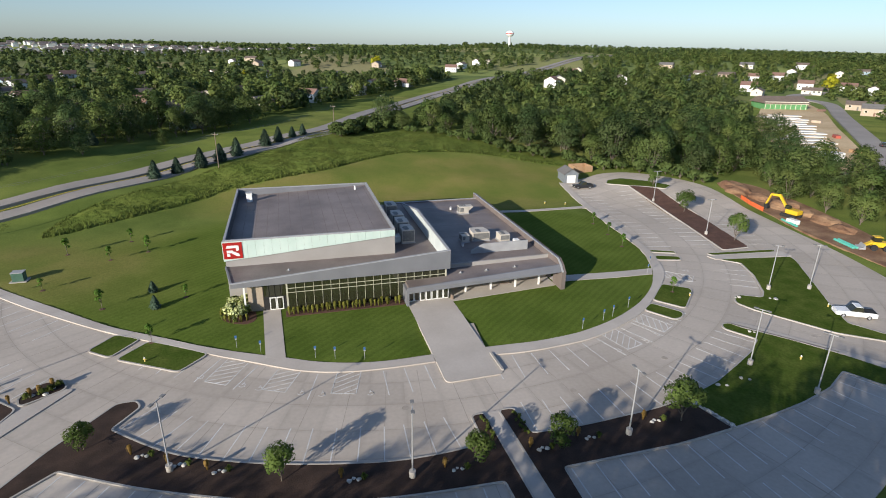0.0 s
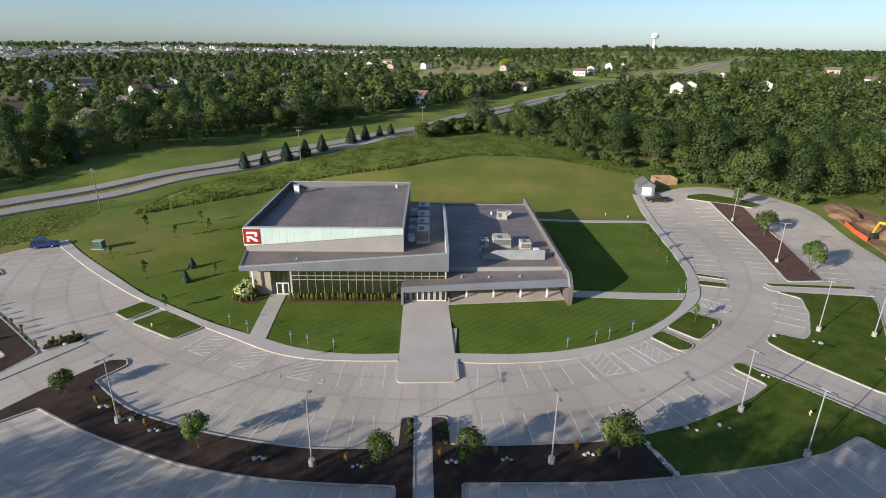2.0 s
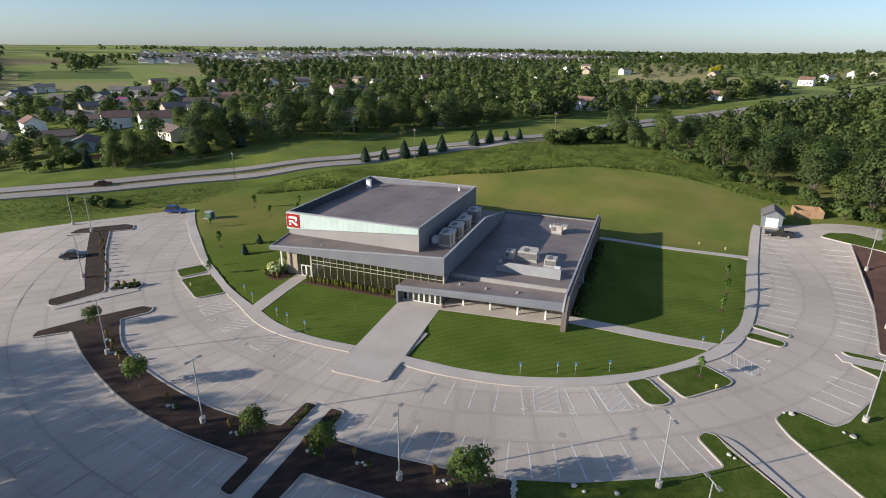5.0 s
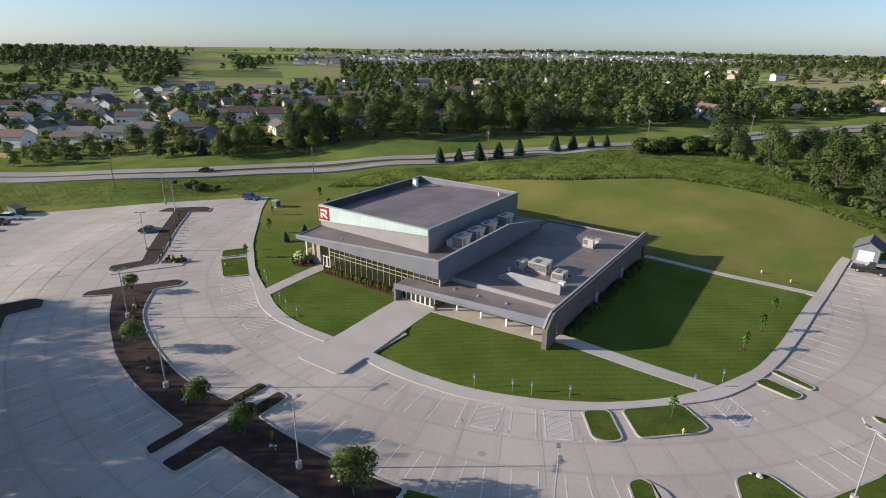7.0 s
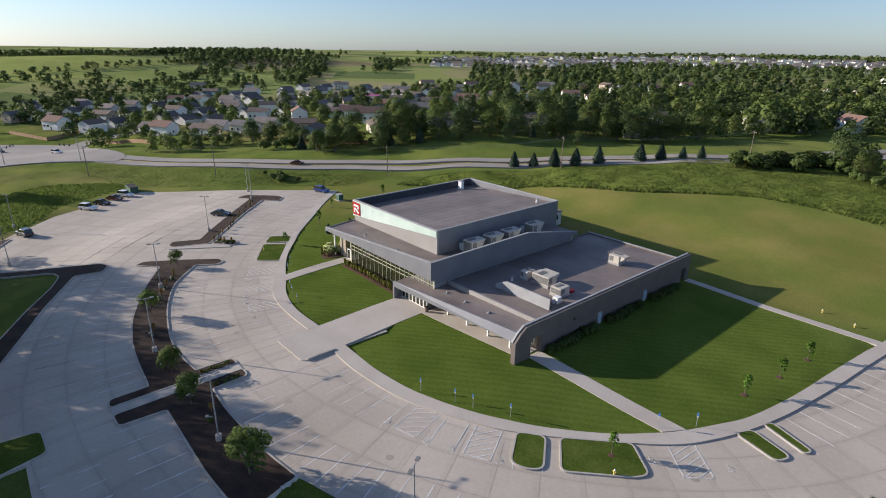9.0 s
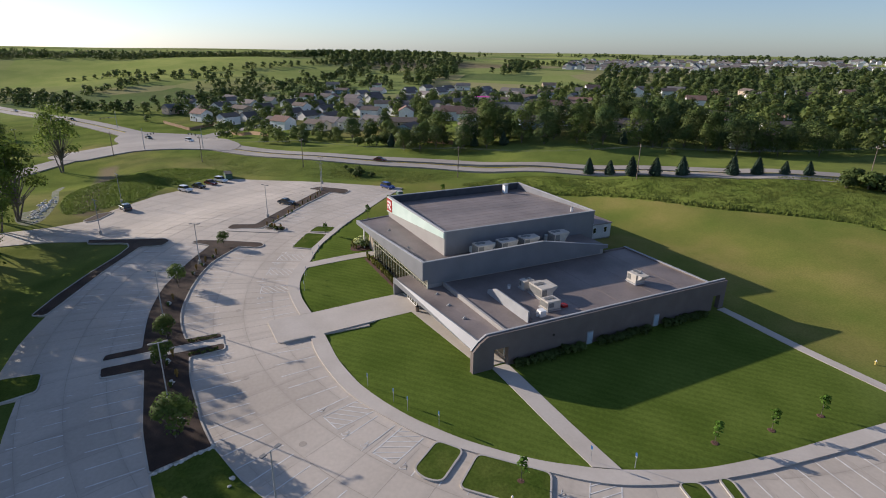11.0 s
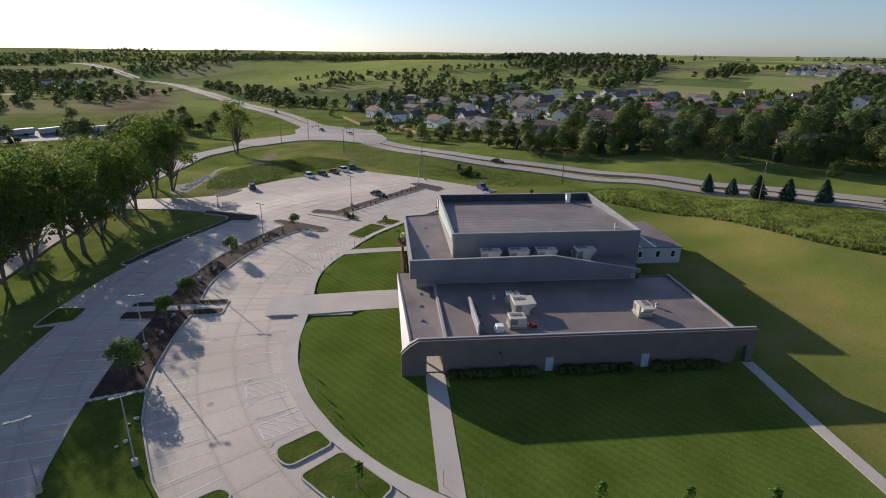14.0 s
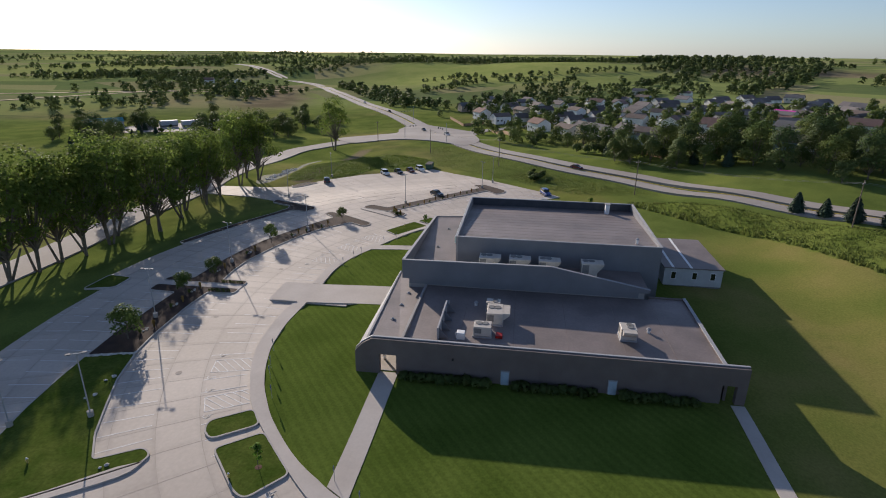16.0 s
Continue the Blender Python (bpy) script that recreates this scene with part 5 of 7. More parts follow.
def scatter(count, box_, ok, gap, seed, tries=40):
    """Points kept apart from one another, by a grid of cells."""
    g = np.random.default_rng(seed)
    out, cells = [], {}
    x0, y0, x1, y1 = box_
    px_, py_ = g.uniform(x0, x1, count * tries), g.uniform(y0, y1, count * tries)
    good = ok(px_, py_)
    for x, y in zip(px_[good], py_[good]):
        key = (int(x // gap), int(y // gap))
        if any((x - a) ** 2 + (y - b) ** 2 < gap * gap for i in (-1, 0, 1) for j in (-1, 0, 1) for a, b in cells.get((key[0] + i, key[1] + j), ())):
            continue
        cells.setdefault(key, []).append((x, y))
        out.append((float(x), float(y)))
        if len(out) == count:
            break
    return out


# woods beyond the meadow
WOODS = [(32.9, 233.6), (47.1, 218.1), (61.3, 201.7), (75.3, 186.8), (91.1, 173.0), (100.8, 160.4), (108.5, 148.1), (118.3, 137.7), (130.2, 129.4), (125.6, 115.5), (127.2, 101.4), (126.6, 81.6), (140.3, 65.6), (158.8, 85.4), (151.9, 119.3), (150.0, 142.6), (168.0, 166.1), (198.0, 207.0), (236.0, 250.0), (286.0, 312.0), (340.0, 400.0), (260, 470), (205.0, 449.6), (135.0, 389.6), (99.0, 339.9), (63.4, 275.6)]
WOOD_LABEL = "dense green broadleaf tree at the edge of the woods"
pts = scatter(520, (28, 65, 335, 475), lambda x, y: inside(x, y, WOODS) & (np.hypot(x - 190, y - 385) > 22) & (np.hypot(x - 258, y - 404) > 16) & (line_dist(x, y, HIGHWAY) > np.where(y > 235, 24, 15)), 5.9, 3)
pts.sort(key=lambda p: math.hypot(p[0] - 60, p[1] - 60))
rest = []
for k, (x, y) in enumerate(pts):
    s, a = (0.74 + 0.62 * rng.random() ** 1.3) * (0.88 if x > 116 and y < 180 else (0.72 if y > 238 else (0.85 if y > 200 else 1.0))), rng.random() * 6.28
    if k < 95:
        put(OAKS[rng.integers(6)], x, y, s, a, WOOD_LABEL, "tree", "woodland trees", dz=-0.5)
    else:
        rest.append((x, y, s, a))
z = heights([(r[0], r[1]) for r in rest])
for j, mat in enumerate((M_LEAF, M_LEAFB, M_LEAFD)):
    mass("woodland", mat, [((FAR[rng.integers(4)] if math.hypot(r[0] - 60, r[1] - 60) < 210 else MIDS[rng.integers(4)]), r[0], r[1], r[2], r[3], zz - 0.5) for k, (r, zz) in enumerate(zip(rest, z)) if k % 3 == j], "dense green woodland canopy beyond the meadow", "woodland")
for k, (x, y) in enumerate(((157, 132), (164, 138), (150, 122), (160, 122), (168, 128), (172, 156), (166, 146), (178, 166), (186, 180), (192, 192), (158, 110), (170, 118), (180, 124), (162, 98))):
    put(OAKS[k % 6], x, y, 0.75 + 0.3 * rng.random(), k, WOOD_LABEL, "tree", "woodland trees", dz=-0.5)
edge = smooth([(22.6, 223.9), (34.9, 229.5), (47.1, 215.1), (61.3, 198.6), (75.2, 183.6), (91.0, 169.9), (100.7, 156.4), (108.4, 145.0), (118.2, 135.7)], 5)
for k, (x, y) in enumerate(densify(edge, 2.6)):
    put(BUSH, x + rng.normal() * 1.2, y + rng.normal() * 1.2, 0.75 + 0.6 * rng.random(), rng.random() * 6.28, "rounded green thicket bush below the woods", "bush", "edge bushes", dz=-0.1)

# ---- houses of the suburb ----
M_WALLS = [surf("siding_" + n, c, tuple(v * 1.12 for v in c), scale=0.8, rough=0.7, grain=0.06) for n, c in (
    ("white", (0.74, 0.74, 0.72)), ("cream", (0.62, 0.57, 0.47)), ("grey", (0.36, 0.37, 0.38)), ("blue", (0.26, 0.34, 0.40)), ("tan", (0.42, 0.34, 0.26)))]
M_SHING = [surf("shingle_" + n, c, tuple(v * 1.25 for v in c), scale=0.6, rough=0.9, grain=0.2) for n, c in (
    ("brown", (0.15, 0.118, 0.098)), ("grey", (0.14, 0.135, 0.13)), ("red", (0.20, 0.125, 0.098)))]
M_MAGENTA = surf("magenta_tarp", (0.62, 0.03, 0.32), (0.70, 0.05, 0.40), scale=0.5, rough=0.6)
M_FENCE = surf("cedar_fence", (0.30, 0.18, 0.10), (0.40, 0.26, 0.15), scale=0.6, rough=0.85, grain=0.2)


def house(k, w=13.0, d=8.5, h=3.0, rise=2.3, garage=True):
    e = thing("house", (0, 0, 0), "", "house")
    wall, roof_m = M_WALLS[k % 5], M_SHING[k % 3]
    part("wall", prism(bmesh.new(), [(-d / 2, -1.0), (d / 2, -1.0), (d / 2, h), (0, h + rise), (-d / 2, h)], 0, -w / 2, w / 2), wall, e)
    for sgn in (-1, 1):
        o, q = d / 2 + 0.5, h - 0.5 * rise / (d / 2)
        part("roof", prism(bmesh.new(), [(sgn * o, q), (sgn * o, q + 0.22), (0, h + rise + 0.22), (0, h + rise)], 0, -w / 2 - 0.4, w / 2 + 0.4), roof_m, e)
    for sgn in (-1, 1):
        y = sgn * d / 2
        for i, x in enumerate((-w * 0.36, -w * 0.12, w * 0.34)):
            if sgn < 0 and garage and i == 2:
                bm = box(bmesh.new(), w * 0.12, y - 0.06, -0.9, w * 0.44, y - 0.01, 1.5)
                part("garage_door", bm, M_WHITE, e)
            else:
                win = part("window", box(bmesh.new(), x - 0.7, min(y, y + sgn * 0.07), 0.9, x + 0.7, max(y, y + sgn * 0.07), 2.2), M_WHITE, e)
                part("pane", box(bmesh.new(), x - 0.6, min(y + sgn * 0.075, y + sgn * 0.09), 1.0, x + 0.6, max(y + sgn * 0.075, y + sgn * 0.09), 2.1), M_GLASS, win)
        part("door", box(bmesh.new(), w * 0.02, min(y, y + sgn * 0.07), -0.9, w * 0.02 + 0.95, max(y, y + sgn * 0.07), 1.2), M_SHING[(k + 1) % 3], e)
    for sgn in (-1, 1):
        x = sgn * w / 2
        win = part("window", box(bmesh.new(), min(x, x + sgn * 0.07), -0.6, 0.8, max(x, x + sgn * 0.07), 0.6, 2.0), M_WHITE, e)
        part("pane", box(bmesh.new(), min(x + sgn * 0.075, x + sgn * 0.09), -0.5, 0.9, max(x + sgn * 0.075, x + sgn * 0.09), 0.5, 1.9), M_GLASS, win)
    return e


HOUSES = [house(k, 12 + (k * 7) % 5, 8 + k % 2, 2.7 + 0.9 * (k % 3 == 1) + 1.6 * (k % 5 == 0), 1.9 + 0.3 * (k % 3)) for k in range(10)]
WALLN = ("white", "cream", "grey", "blue-grey", "tan")
ROOFN = ("brown", "grey", "reddish")
spots = []
main_line = [p for p in hw if p[0] > -165 and p[1] < 470]
for d in (52, 84, 126, 162, 205, 238, 285, 318):
    line = offset(main_line, d)
    run = 0.0
    for a, b in zip(line[:-1], line[1:]):
        run += math.hypot(b[0] - a[0], b[1] - a[1])
        if run > 23 + rng.random() * 4:
            run = 0.0
            spots.append((a[0] + rng.normal() * 3.5, a[1] + rng.normal() * 3.5, math.atan2(b[1] - a[1], b[0] - a[0]) + rng.normal() * 0.12 + 1.571 * (rng.random() < 0.2) + (math.pi if (d // 30) % 2 else 0)))
spots = [s for s in spots if line_dist([s[0]], [s[1]], HIGHWAY)[0] > 42 and not (s[1] > 300 and rng.random() < 0.5)]
NORTH_HOUSES = ((277, 522), (309, 567), (200, 396), (185, 377), (325, 534), (258, 404), (121, 495), (146, 544), (169, 578), (192, 615), (220, 645), (240, 664), (55, 488), (63, 422), (25, 454), (14, 661), (-33, 723), (100, 631), (-128, 341), (-90, 292), (-67, 303), (-155, 379), (-39, 353), (-27, 366), (-3, 389), (-50, 685), (-25, 672), (48, 532), (13, 338), (-45, 342), (-78, 362))
WEST_HOUSES = ((-144, 182), (-120, 168), (-142, 208), (-172, 187), (-106, 193), (-108, 214), (-79, 223), (-242, 232), (-292, 70), (-272, 84), (-225, 108), (-208, 123), (-196, 139), (-214, 178), (-194, 194), (-300, 135), (-318, 98), (-131, 280), (-112, 264), (-60, 311), (-46, 328), (10, 338), (-281, 376), (-203, 267), (-408, 321), (-350, 172), (-442, 207), (-462, 248), (-375, 402), (-334, 56), (-372, 157), (-272, 185), (-160, 357), (-144, 309), (-500, 214), (-415, 313), (-160, 243), (-245, 140), (-240, 165), (-175, 160), (-172, 222))
EAST_HOUSES = ((442, 434), (478, 453), (420, 382), (392, 350), (517, 435), (440, 360), (567, 450), (444, 342), (343, 271), (326, 247), (290, 207), (525, 486), (351, 370), (335, 344), (470, 503), (416, 436), (369, 466), (390, 474), (412, 464), (378, 484), (405, 547))
marked = [(x, y, (0.85 + 0.15 * (k % 3) if y > 150 else 0.55) + 1.571 * (k % 4 == 0)) for k, (x, y) in enumerate(NORTH_HOUSES + WEST_HOUSES)] + [(x, y, 2.25 + 1.571 * (k % 3 == 1)) for k, (x, y) in enumerate(EAST_HOUSES)]
spots = marked + [q for q in spots if min((q[0] - m[0]) ** 2 + (q[1] - m[1]) ** 2 for m in marked) > 625]
clear = []
for x, y, a in spots:
    if any((x - p[0]) ** 2 + (y - p[1]) ** 2 < 260 for p in clear) or (inside([x], [y], WOODS)[0] and (x, y, a) not in marked):
        continue
    clear.append((x, y))
    k = rng.integers(10) if (x, y, a) not in marked else (0, 5, 6, 1, 5, 3, 0, 9, 4, 5)[len(clear) % 10]
    put(HOUSES[k], x, y, 0.95, a, WALLN[k % 5] + " sided house with a " + ROOFN[k % 3] + " shingle roof", "house", "suburban houses", dz=1.1)
hm = put(HOUSES[1], -242, 245, 1.0, 0.6, "house whose roof is covered by a magenta tarp", "house", dz=1.3)
part("tarp", prism(bmesh.new(), [(-4.6, 3.4), (-4.6, 3.65), (0, 6.05), (4.6, 3.65), (4.6, 3.4), (0, 5.8)], 0, -6.6, 6.6), M_MAGENTA, hm, "magenta tarp")
clear.append((-242, 245))
for h_ in HOUSES:
    PROTOS.append(h_)


def near_house(x, y, gap):
    r = np.zeros(x.shape, bool)
    for a, b in clear:
        r |= (x - a) ** 2 + (y - b) ** 2 < gap * gap
    return r


def front_yard(x, y):
    """Lawn on the south-eastern, street side of the larger houses."""
    r = np.zeros(x.shape, bool)
    for a, b, _ in (q for q in marked if q[0] < 250):
        u = math.atan2(60 - b, 50 - a)
        for d, w in ((9, 8), (18, 6)):
            r |= (x - a - d * math.cos(u)) ** 2 + (y - b - d * math.sin(u)) ** 2 < w * w
    return r


def side_of(x, y):
    """Positive on the suburb's side of the highway."""
    return -(x + 175) * 0.69 + (y - 40) * 0.72


def suburb(x, y):
    d = line_dist(x, y, HIGHWAY)
    ok = (side_of(x, y) > 0) & (x < 140) & (d > 17 + 19 * ss((x + 105) / 55)) & (y < 480) & (x > -330) & ~near_house(x, y, 9.0) & ~front_yard(x, y)
    dens = 0.6 + 0.4 * ss((x + 0.55 * y + 40) / 80)
    g = np.random.default_rng(11).random(x.shape)
    west = ss((-80 - x) / 40)
    n1 = np.array([noise.noise(Vector((a / 26, b / 26, 7.0))) for a, b in zip(x, y)])
    return ok & (g < dens) & (n1 > 0.0 * west - 0.85 * (1 - west)) & (line_dist(x, y, [(-214, 60), (-238, 75), (-258, 102), (-280, 140), (-330, 200)]) > 8)


pts = scatter(560, (-330, 60, -95, 480), suburb, 6.5, 21) + scatter(900, (-95, 60, 140, 480), suburb, 7.4, 22)
pts.sort(key=lambda p: math.hypot(p[0] + 10, p[1] - 100))
rest = []
for k, (x, y) in enumerate(pts):
    s, a = (0.40 + 0.5 * rng.random() ** 1.5 if x < -115 else 0.62 + 0.6 * rng.random() ** 1.3), rng.random() * 6.28
    if k < 75:
        put(OAKS[rng.integers(6)], x, y, s, a, "leafy green yard tree across the highway", "tree", "suburb trees", dz=-0.2)
    else:
        rest.append((x, y, s, a))
z = heights([(r[0], r[1]) for r in rest])
for j, mat in enumerate((M_LEAF, M_LEAFB, M_LEAFD)):
    mass("yard_trees", mat, [((FAR[rng.integers(4)] if math.hypot(r[0] + 10, r[1] - 100) < 175 else MIDS[rng.integers(4)]), r[0], r[1], r[2], r[3], zz - 0.3) for k, (r, zz) in enumerate(zip(rest, z)) if k % 3 == j], "green yard trees among the suburban houses", "trees")
for k, (x, y, s) in enumerate(((-51.7, 208, 0.6), (-40.9, 206.3, 0.42), (-36.2, 223.6, 0.62), (-27.5, 233.7, 0.66), (-22.8, 242.4, 0.6), (-59.3, 186, 0.5), (-98, 154, 0.5), (-91, 149, 0.46), (-114, 152, 0.5), (-62, 217, 0.66), (-57, 212, 0.5), (-128, 143, 0.4))):
    put(OAKS[k % 6], x, y, s, k * 1.1, "single leafy tree on the far verge of the highway", "tree", "verge trees", dz=-0.1)
# dense thicket on the crest between the meadow and the highway
for k in range(44):
    u, v = rng.random(), rng.normal()
    put(BUSH, 13 + 25 * u + abs(v) * 2.4, 206.5 + 35 * u - abs(v) * 1.8 + rng.normal() * 0.6, 0.9 + 0.7 * rng.random(), rng.random() * 6, "dark green thicket bush on the meadow's crest", "bush", "crest bushes", dz=-0.2)
# hedge of scrub along the far verge
vl = densify(offset(hw, 27), 4.5)
for (x, y) in vl:
    if -140 < x < -72 and rng.random() < 0.7:
        put(BUSH, x + rng.normal() * 3, y + rng.normal() * 3, 0.7 + 0.7 * rng.random(), rng.random() * 6, "green scrub bush along the far verge", "bush", "verge bushes")
pts = scatter(620, (175, 100, 700, 640), lambda x, y: ~near_house(x, y, 10) & ~front_yard(x, y) & ~inside(x, y, [(150, 120), (200, 120), (275, 195), (365, 300), (385, 352), (300, 335), (225, 262), (160, 180)]) & ~inside(x, y, WOODS) & (line_dist(x, y, SITE_STREET) > 9) & (line_dist(x, y, HIGHWAY) > 40) & (y > 0.5 * x), 8, 77)
mass("yard_trees", M_LEAFB, [(MIDS[rng.integers(4)], p[0], p[1], 0.55 + 0.5 * rng.random(), rng.random() * 6, zz - 0.3) for p, zz in zip(pts, heights(pts))], "green yard trees among the newer houses", "trees")
for x, y, s in ((98, 640, 1), (104, 655, 1), (421, 361, 1.5), (-30, 520, 1)):
    put(GOLD, x, y, s, 0.3, "bright yellow-green ornamental tree", "tree", "golden trees")

# distance: woods, house rows, hilltop trees
def far_ok(x, y):
    r = np.hypot(x, y - 100)
    n1 = np.array([noise.noise(Vector((a / 170, b / 170, 3.0))) for a, b in zip(x, y)])
    north = ss((y - 0.2 * x - 150) / 250)
    hill = (np.abs(x + 1010) < 60) & (np.abs(y - 330) < 330)
    hill |= (np.hypot((x + 820) / 60, (y - 390) / 130) < 1)
    brg = np.arctan2(-x, y - 100)
    base = (n1 > 0.22 - 0.62 * north * ss((0.62 - brg) / 0.4) + 0.22 * ss((brg - 0.7) / 0.3) * (brg < 1.75))
    open_ = (np.hypot((x + 640) / 270, (y - 130) / 190) < 1)
    town = (brg > -1.0) & (brg < 0.8) & (r < 900)
    rows = (brg > 0.1) & (brg < 0.9) & (r > 880) & (r < 1500)
    base = np.where(town, n1 > -0.42, np.where(rows, n1 > 0.34, base))
    return (r > 400) & (r < 3400) & ((y > 480) | (x < -330) | (x > 140) | (y < 60)) & ~front_yard(x, y) & (hill | (base & ~open_)) & ~near_house(x, y, 12) & (line_dist(x, y, HIGHWAY) > 22) & (y > -1500 + 0.1 * x) & ~((x > 140) & (x < 700) & (y < 640) & (y > 0.5 * x))


pts = scatter(4300, (-1300, -420, 1000, 1300), lambda x, y: far_ok(x, y) & (np.hypot(x, y - 100) < 1150), 10.5, 31, tries=8)
pts2 = scatter(3600, (-2500, -1000, 1900, 2300), lambda x, y: far_ok(x, y) & (np.hypot(x, y - 100) >= 1150), 15.0, 32, tries=8)
# belts of trees in the open country to the west
for line, n_, w_ in (([(-330, 20), (-520, -62), (-640, -150)], 150, 15), ([(-540, -250), (-640, -380), (-780, -560)], 200, 45), ([(-430, -170), (-520, -300)], 70, 30), ([(-955, -180), (-985, 60), (-975, 280), (-930, 480)], 420, 26),
                     ([(-1250, -1400), (-1750, -800), (-1900, -250), (-1800, 300)], 700, 130), ([(-820, -800), (-1250, -560), (-1400, -200)], 320, 50), ([(-560, 140), (-640, 260), (-700, 420)], 60, 20), ([(-330, 130), (-470, 190), (-560, 300)], 110, 30), ([(-330, 60), (-450, 110), (-600, 120)], 70, 16), ([(-600, -570), (-700, -450), (-800, -385), (-880, -303), (-872, -232)], 330, 28), ([(-1170, -320), (-1230, -120), (-1320, 30), (-1350, 220)], 330, 30), ([(-440, -240), (-520, -300), (-620, -330)], 60, 40), ([(-300, -200), (-420, -175), (-500, -150)], 40, 12), ([(-420, 60), (-560, 200), (-760, 330)], 70, 6), ([(-480, 300), (-640, 420), (-900, 560)], 100, 8), ([(-700, -40), (-760, 200), (-860, 420)], 70, 5), ([(-560, 480), (-760, 640), (-1000, 760)], 120, 12), ([(-520, -20), (-640, 60), (-700, 170)], 45, 5)):
    for x, y in densify(line, sum(math.hypot(b[0] - a[0], b[1] - a[1]) for a, b in zip(line[:-1], line[1:])) / n_):
        pts.append((x + rng.normal() * w_, y + rng.normal() * w_))
pts = [p for p in pts if line_dist([p[0]], [p[1]], HIGHWAY)[0] > 16]
allp = [(p, 1.0) for p in pts] + [(p, 1.8) for p in pts2]
z = heights([p for p, _ in allp])
for j, mat in enumerate((M_LEAF, M_LEAFD)):
    mass("far_woods", mat, [((FAINT if q == 1.0 else FAINTER)[rng.integers(3)], p[0], p[1], q * (0.5 + 0.5 * rng.random() ** 1.3) * (1.25 if 300 < p[1] < 650 and q == 1.0 else 0.9), rng.random() * 6, zz - 0.6) for k, ((p, q), zz) in enumerate(zip(allp, z)) if k % 2 == j], "distant green tree canopy under the skyline", "woods")


def far_houses():
    g = np.random.default_rng(12)
    walls, roofs = ([], []), ([], [])
    def okf(x, y):
        r = np.hypot(x, y - 100)
        brg = np.arctan2(-x, y - 100)
        return (r > np.where(brg > 0.5, 780, 860)) & (r < 1500) & (brg > -0.1) & (brg < 0.88)
    def okw(x, y):
        return (x > -430) & (x < -200) & (y > 60) & (y < 330) & ~near_house(x, y, 16) & (line_dist(x, y, HIGHWAY) > 60)
    P = scatter(680, (-1500, 400, 200, 1700), okf, 17, 14) + scatter(60, (-430, 60, -200, 330), okw, 22, 15)
    for (x, y), zz in zip(P, heights(P)):
        a = g.integers(2) * 1.57 + 0.5 + g.normal() * 0.1
        w, d, h = 6.5, 4.2, 3.0 + 3.0 * g.integers(2) * (y > 400)
        c, s = math.cos(a), math.sin(a)
        def tr(u, v, q):
            return (x + c * u - s * v, y + s * u + c * v, zz + q)
        o = len(walls[0])
        walls[0].extend([tr(u, v, q) for u in (-w, w) for v, q in ((-d, -2), (d, -2), (d, h), (0, h + 2.4), (-d, h))])
        walls[1].extend([(o, o + 1, o + 2, o + 3, o + 4), (o + 9, o + 8, o + 7, o + 6, o + 5), (o, o + 4, o + 9, o + 5), (o + 1, o + 6, o + 7, o + 2)])
        o = len(roofs[0])
        for sg in (-1, 1):
            roofs[0].extend([tr(-w - .4, sg * (d + .5), h - .1), tr(w + .4, sg * (d + .5), h - .1), tr(w + .4, 0, h + 2.7), tr(-w - .4, 0, h + 2.7), tr(-w - .4, sg * (d + .5), h - .4), tr(w + .4, sg * (d + .5), h - .4), tr(w + .4, 0, h + 2.4), tr(-w - .4, 0, h + 2.4)])
            roofs[1].extend([tuple(i + o for i in f) for f in ((0, 1, 2, 3), (4, 5, 6, 7), (0, 1, 5, 4), (1, 2, 6, 5), (3, 0, 4, 7))])
            o += 8
    tagged(data_mesh("far_house_walls", walls[0], walls[1], surf("far_siding", (0.50, 0.49, 0.47), (0.76, 0.75, 0.73), scale=0.02, rough=0.7, island=0.3)), "pale walls of distant suburban houses", "houses", kind="stuff")
    tagged(data_mesh("far_house_roofs", roofs[0], roofs[1], surf("far_shingle", (0.12, 0.10, 0.095), (0.20, 0.18, 0.17), scale=0.02, rough=0.9, island=0.3)), "grey-brown roofs of distant suburban houses", "houses", kind="stuff")


far_houses()

# ---- tall trees along the street ----
for k, (x, y, s) in enumerate(((21.3, 7.1, 1.1), (15.2, 7.6, 1.06), (9.1, 7.1, 1.08), (4.0, 8.2, 1.08), (-3.2, 8.2, 1.12), (-9.4, 5.2, 1.1), (-14.5, 13.2, 1.05), (-19.7, 6.2, 1.0), (-25.9, 11.2, 0.95), (-32.2, 8.2, 1.05), (-38.5, 11.2, 0.95), (-43.8, 7.1, 0.92), (-48.0, 10.1, 0.9), (-61.0, 9.5, 1.0), (-69.0, 12.0, 1.1), (-71.0, 7.0, 1.1), (-148.5, 11.9, 1.08),
                               (27.3, 3.0, 1.0), (-36.4, -15.8, 0.7), (-80.3, -18.2, 0.7), (-96.8, -22.4, 0.65), (-118.0, -24.6, 0.65))):
    put(COTTON[k % 3], x, y, s, k * 1.3, "tall cottonwood with bare lower trunk and a broad crown", "tree", "street cottonwoods", dz=-0.1)
for k, (x, y) in enumerate(((-180, -25), (-195, -30), (-213.0, -18.6), (-170, -40), (-230, -35), (-250, -45), (-265, -30), (-215, -55), (-190, -55), (-240, -70), (-280, -55), (-160, -62))):
    put(OAKS[k % 6], x, y, 0.8, k, "green roadside tree beyond the street", "tree", "roadside trees")

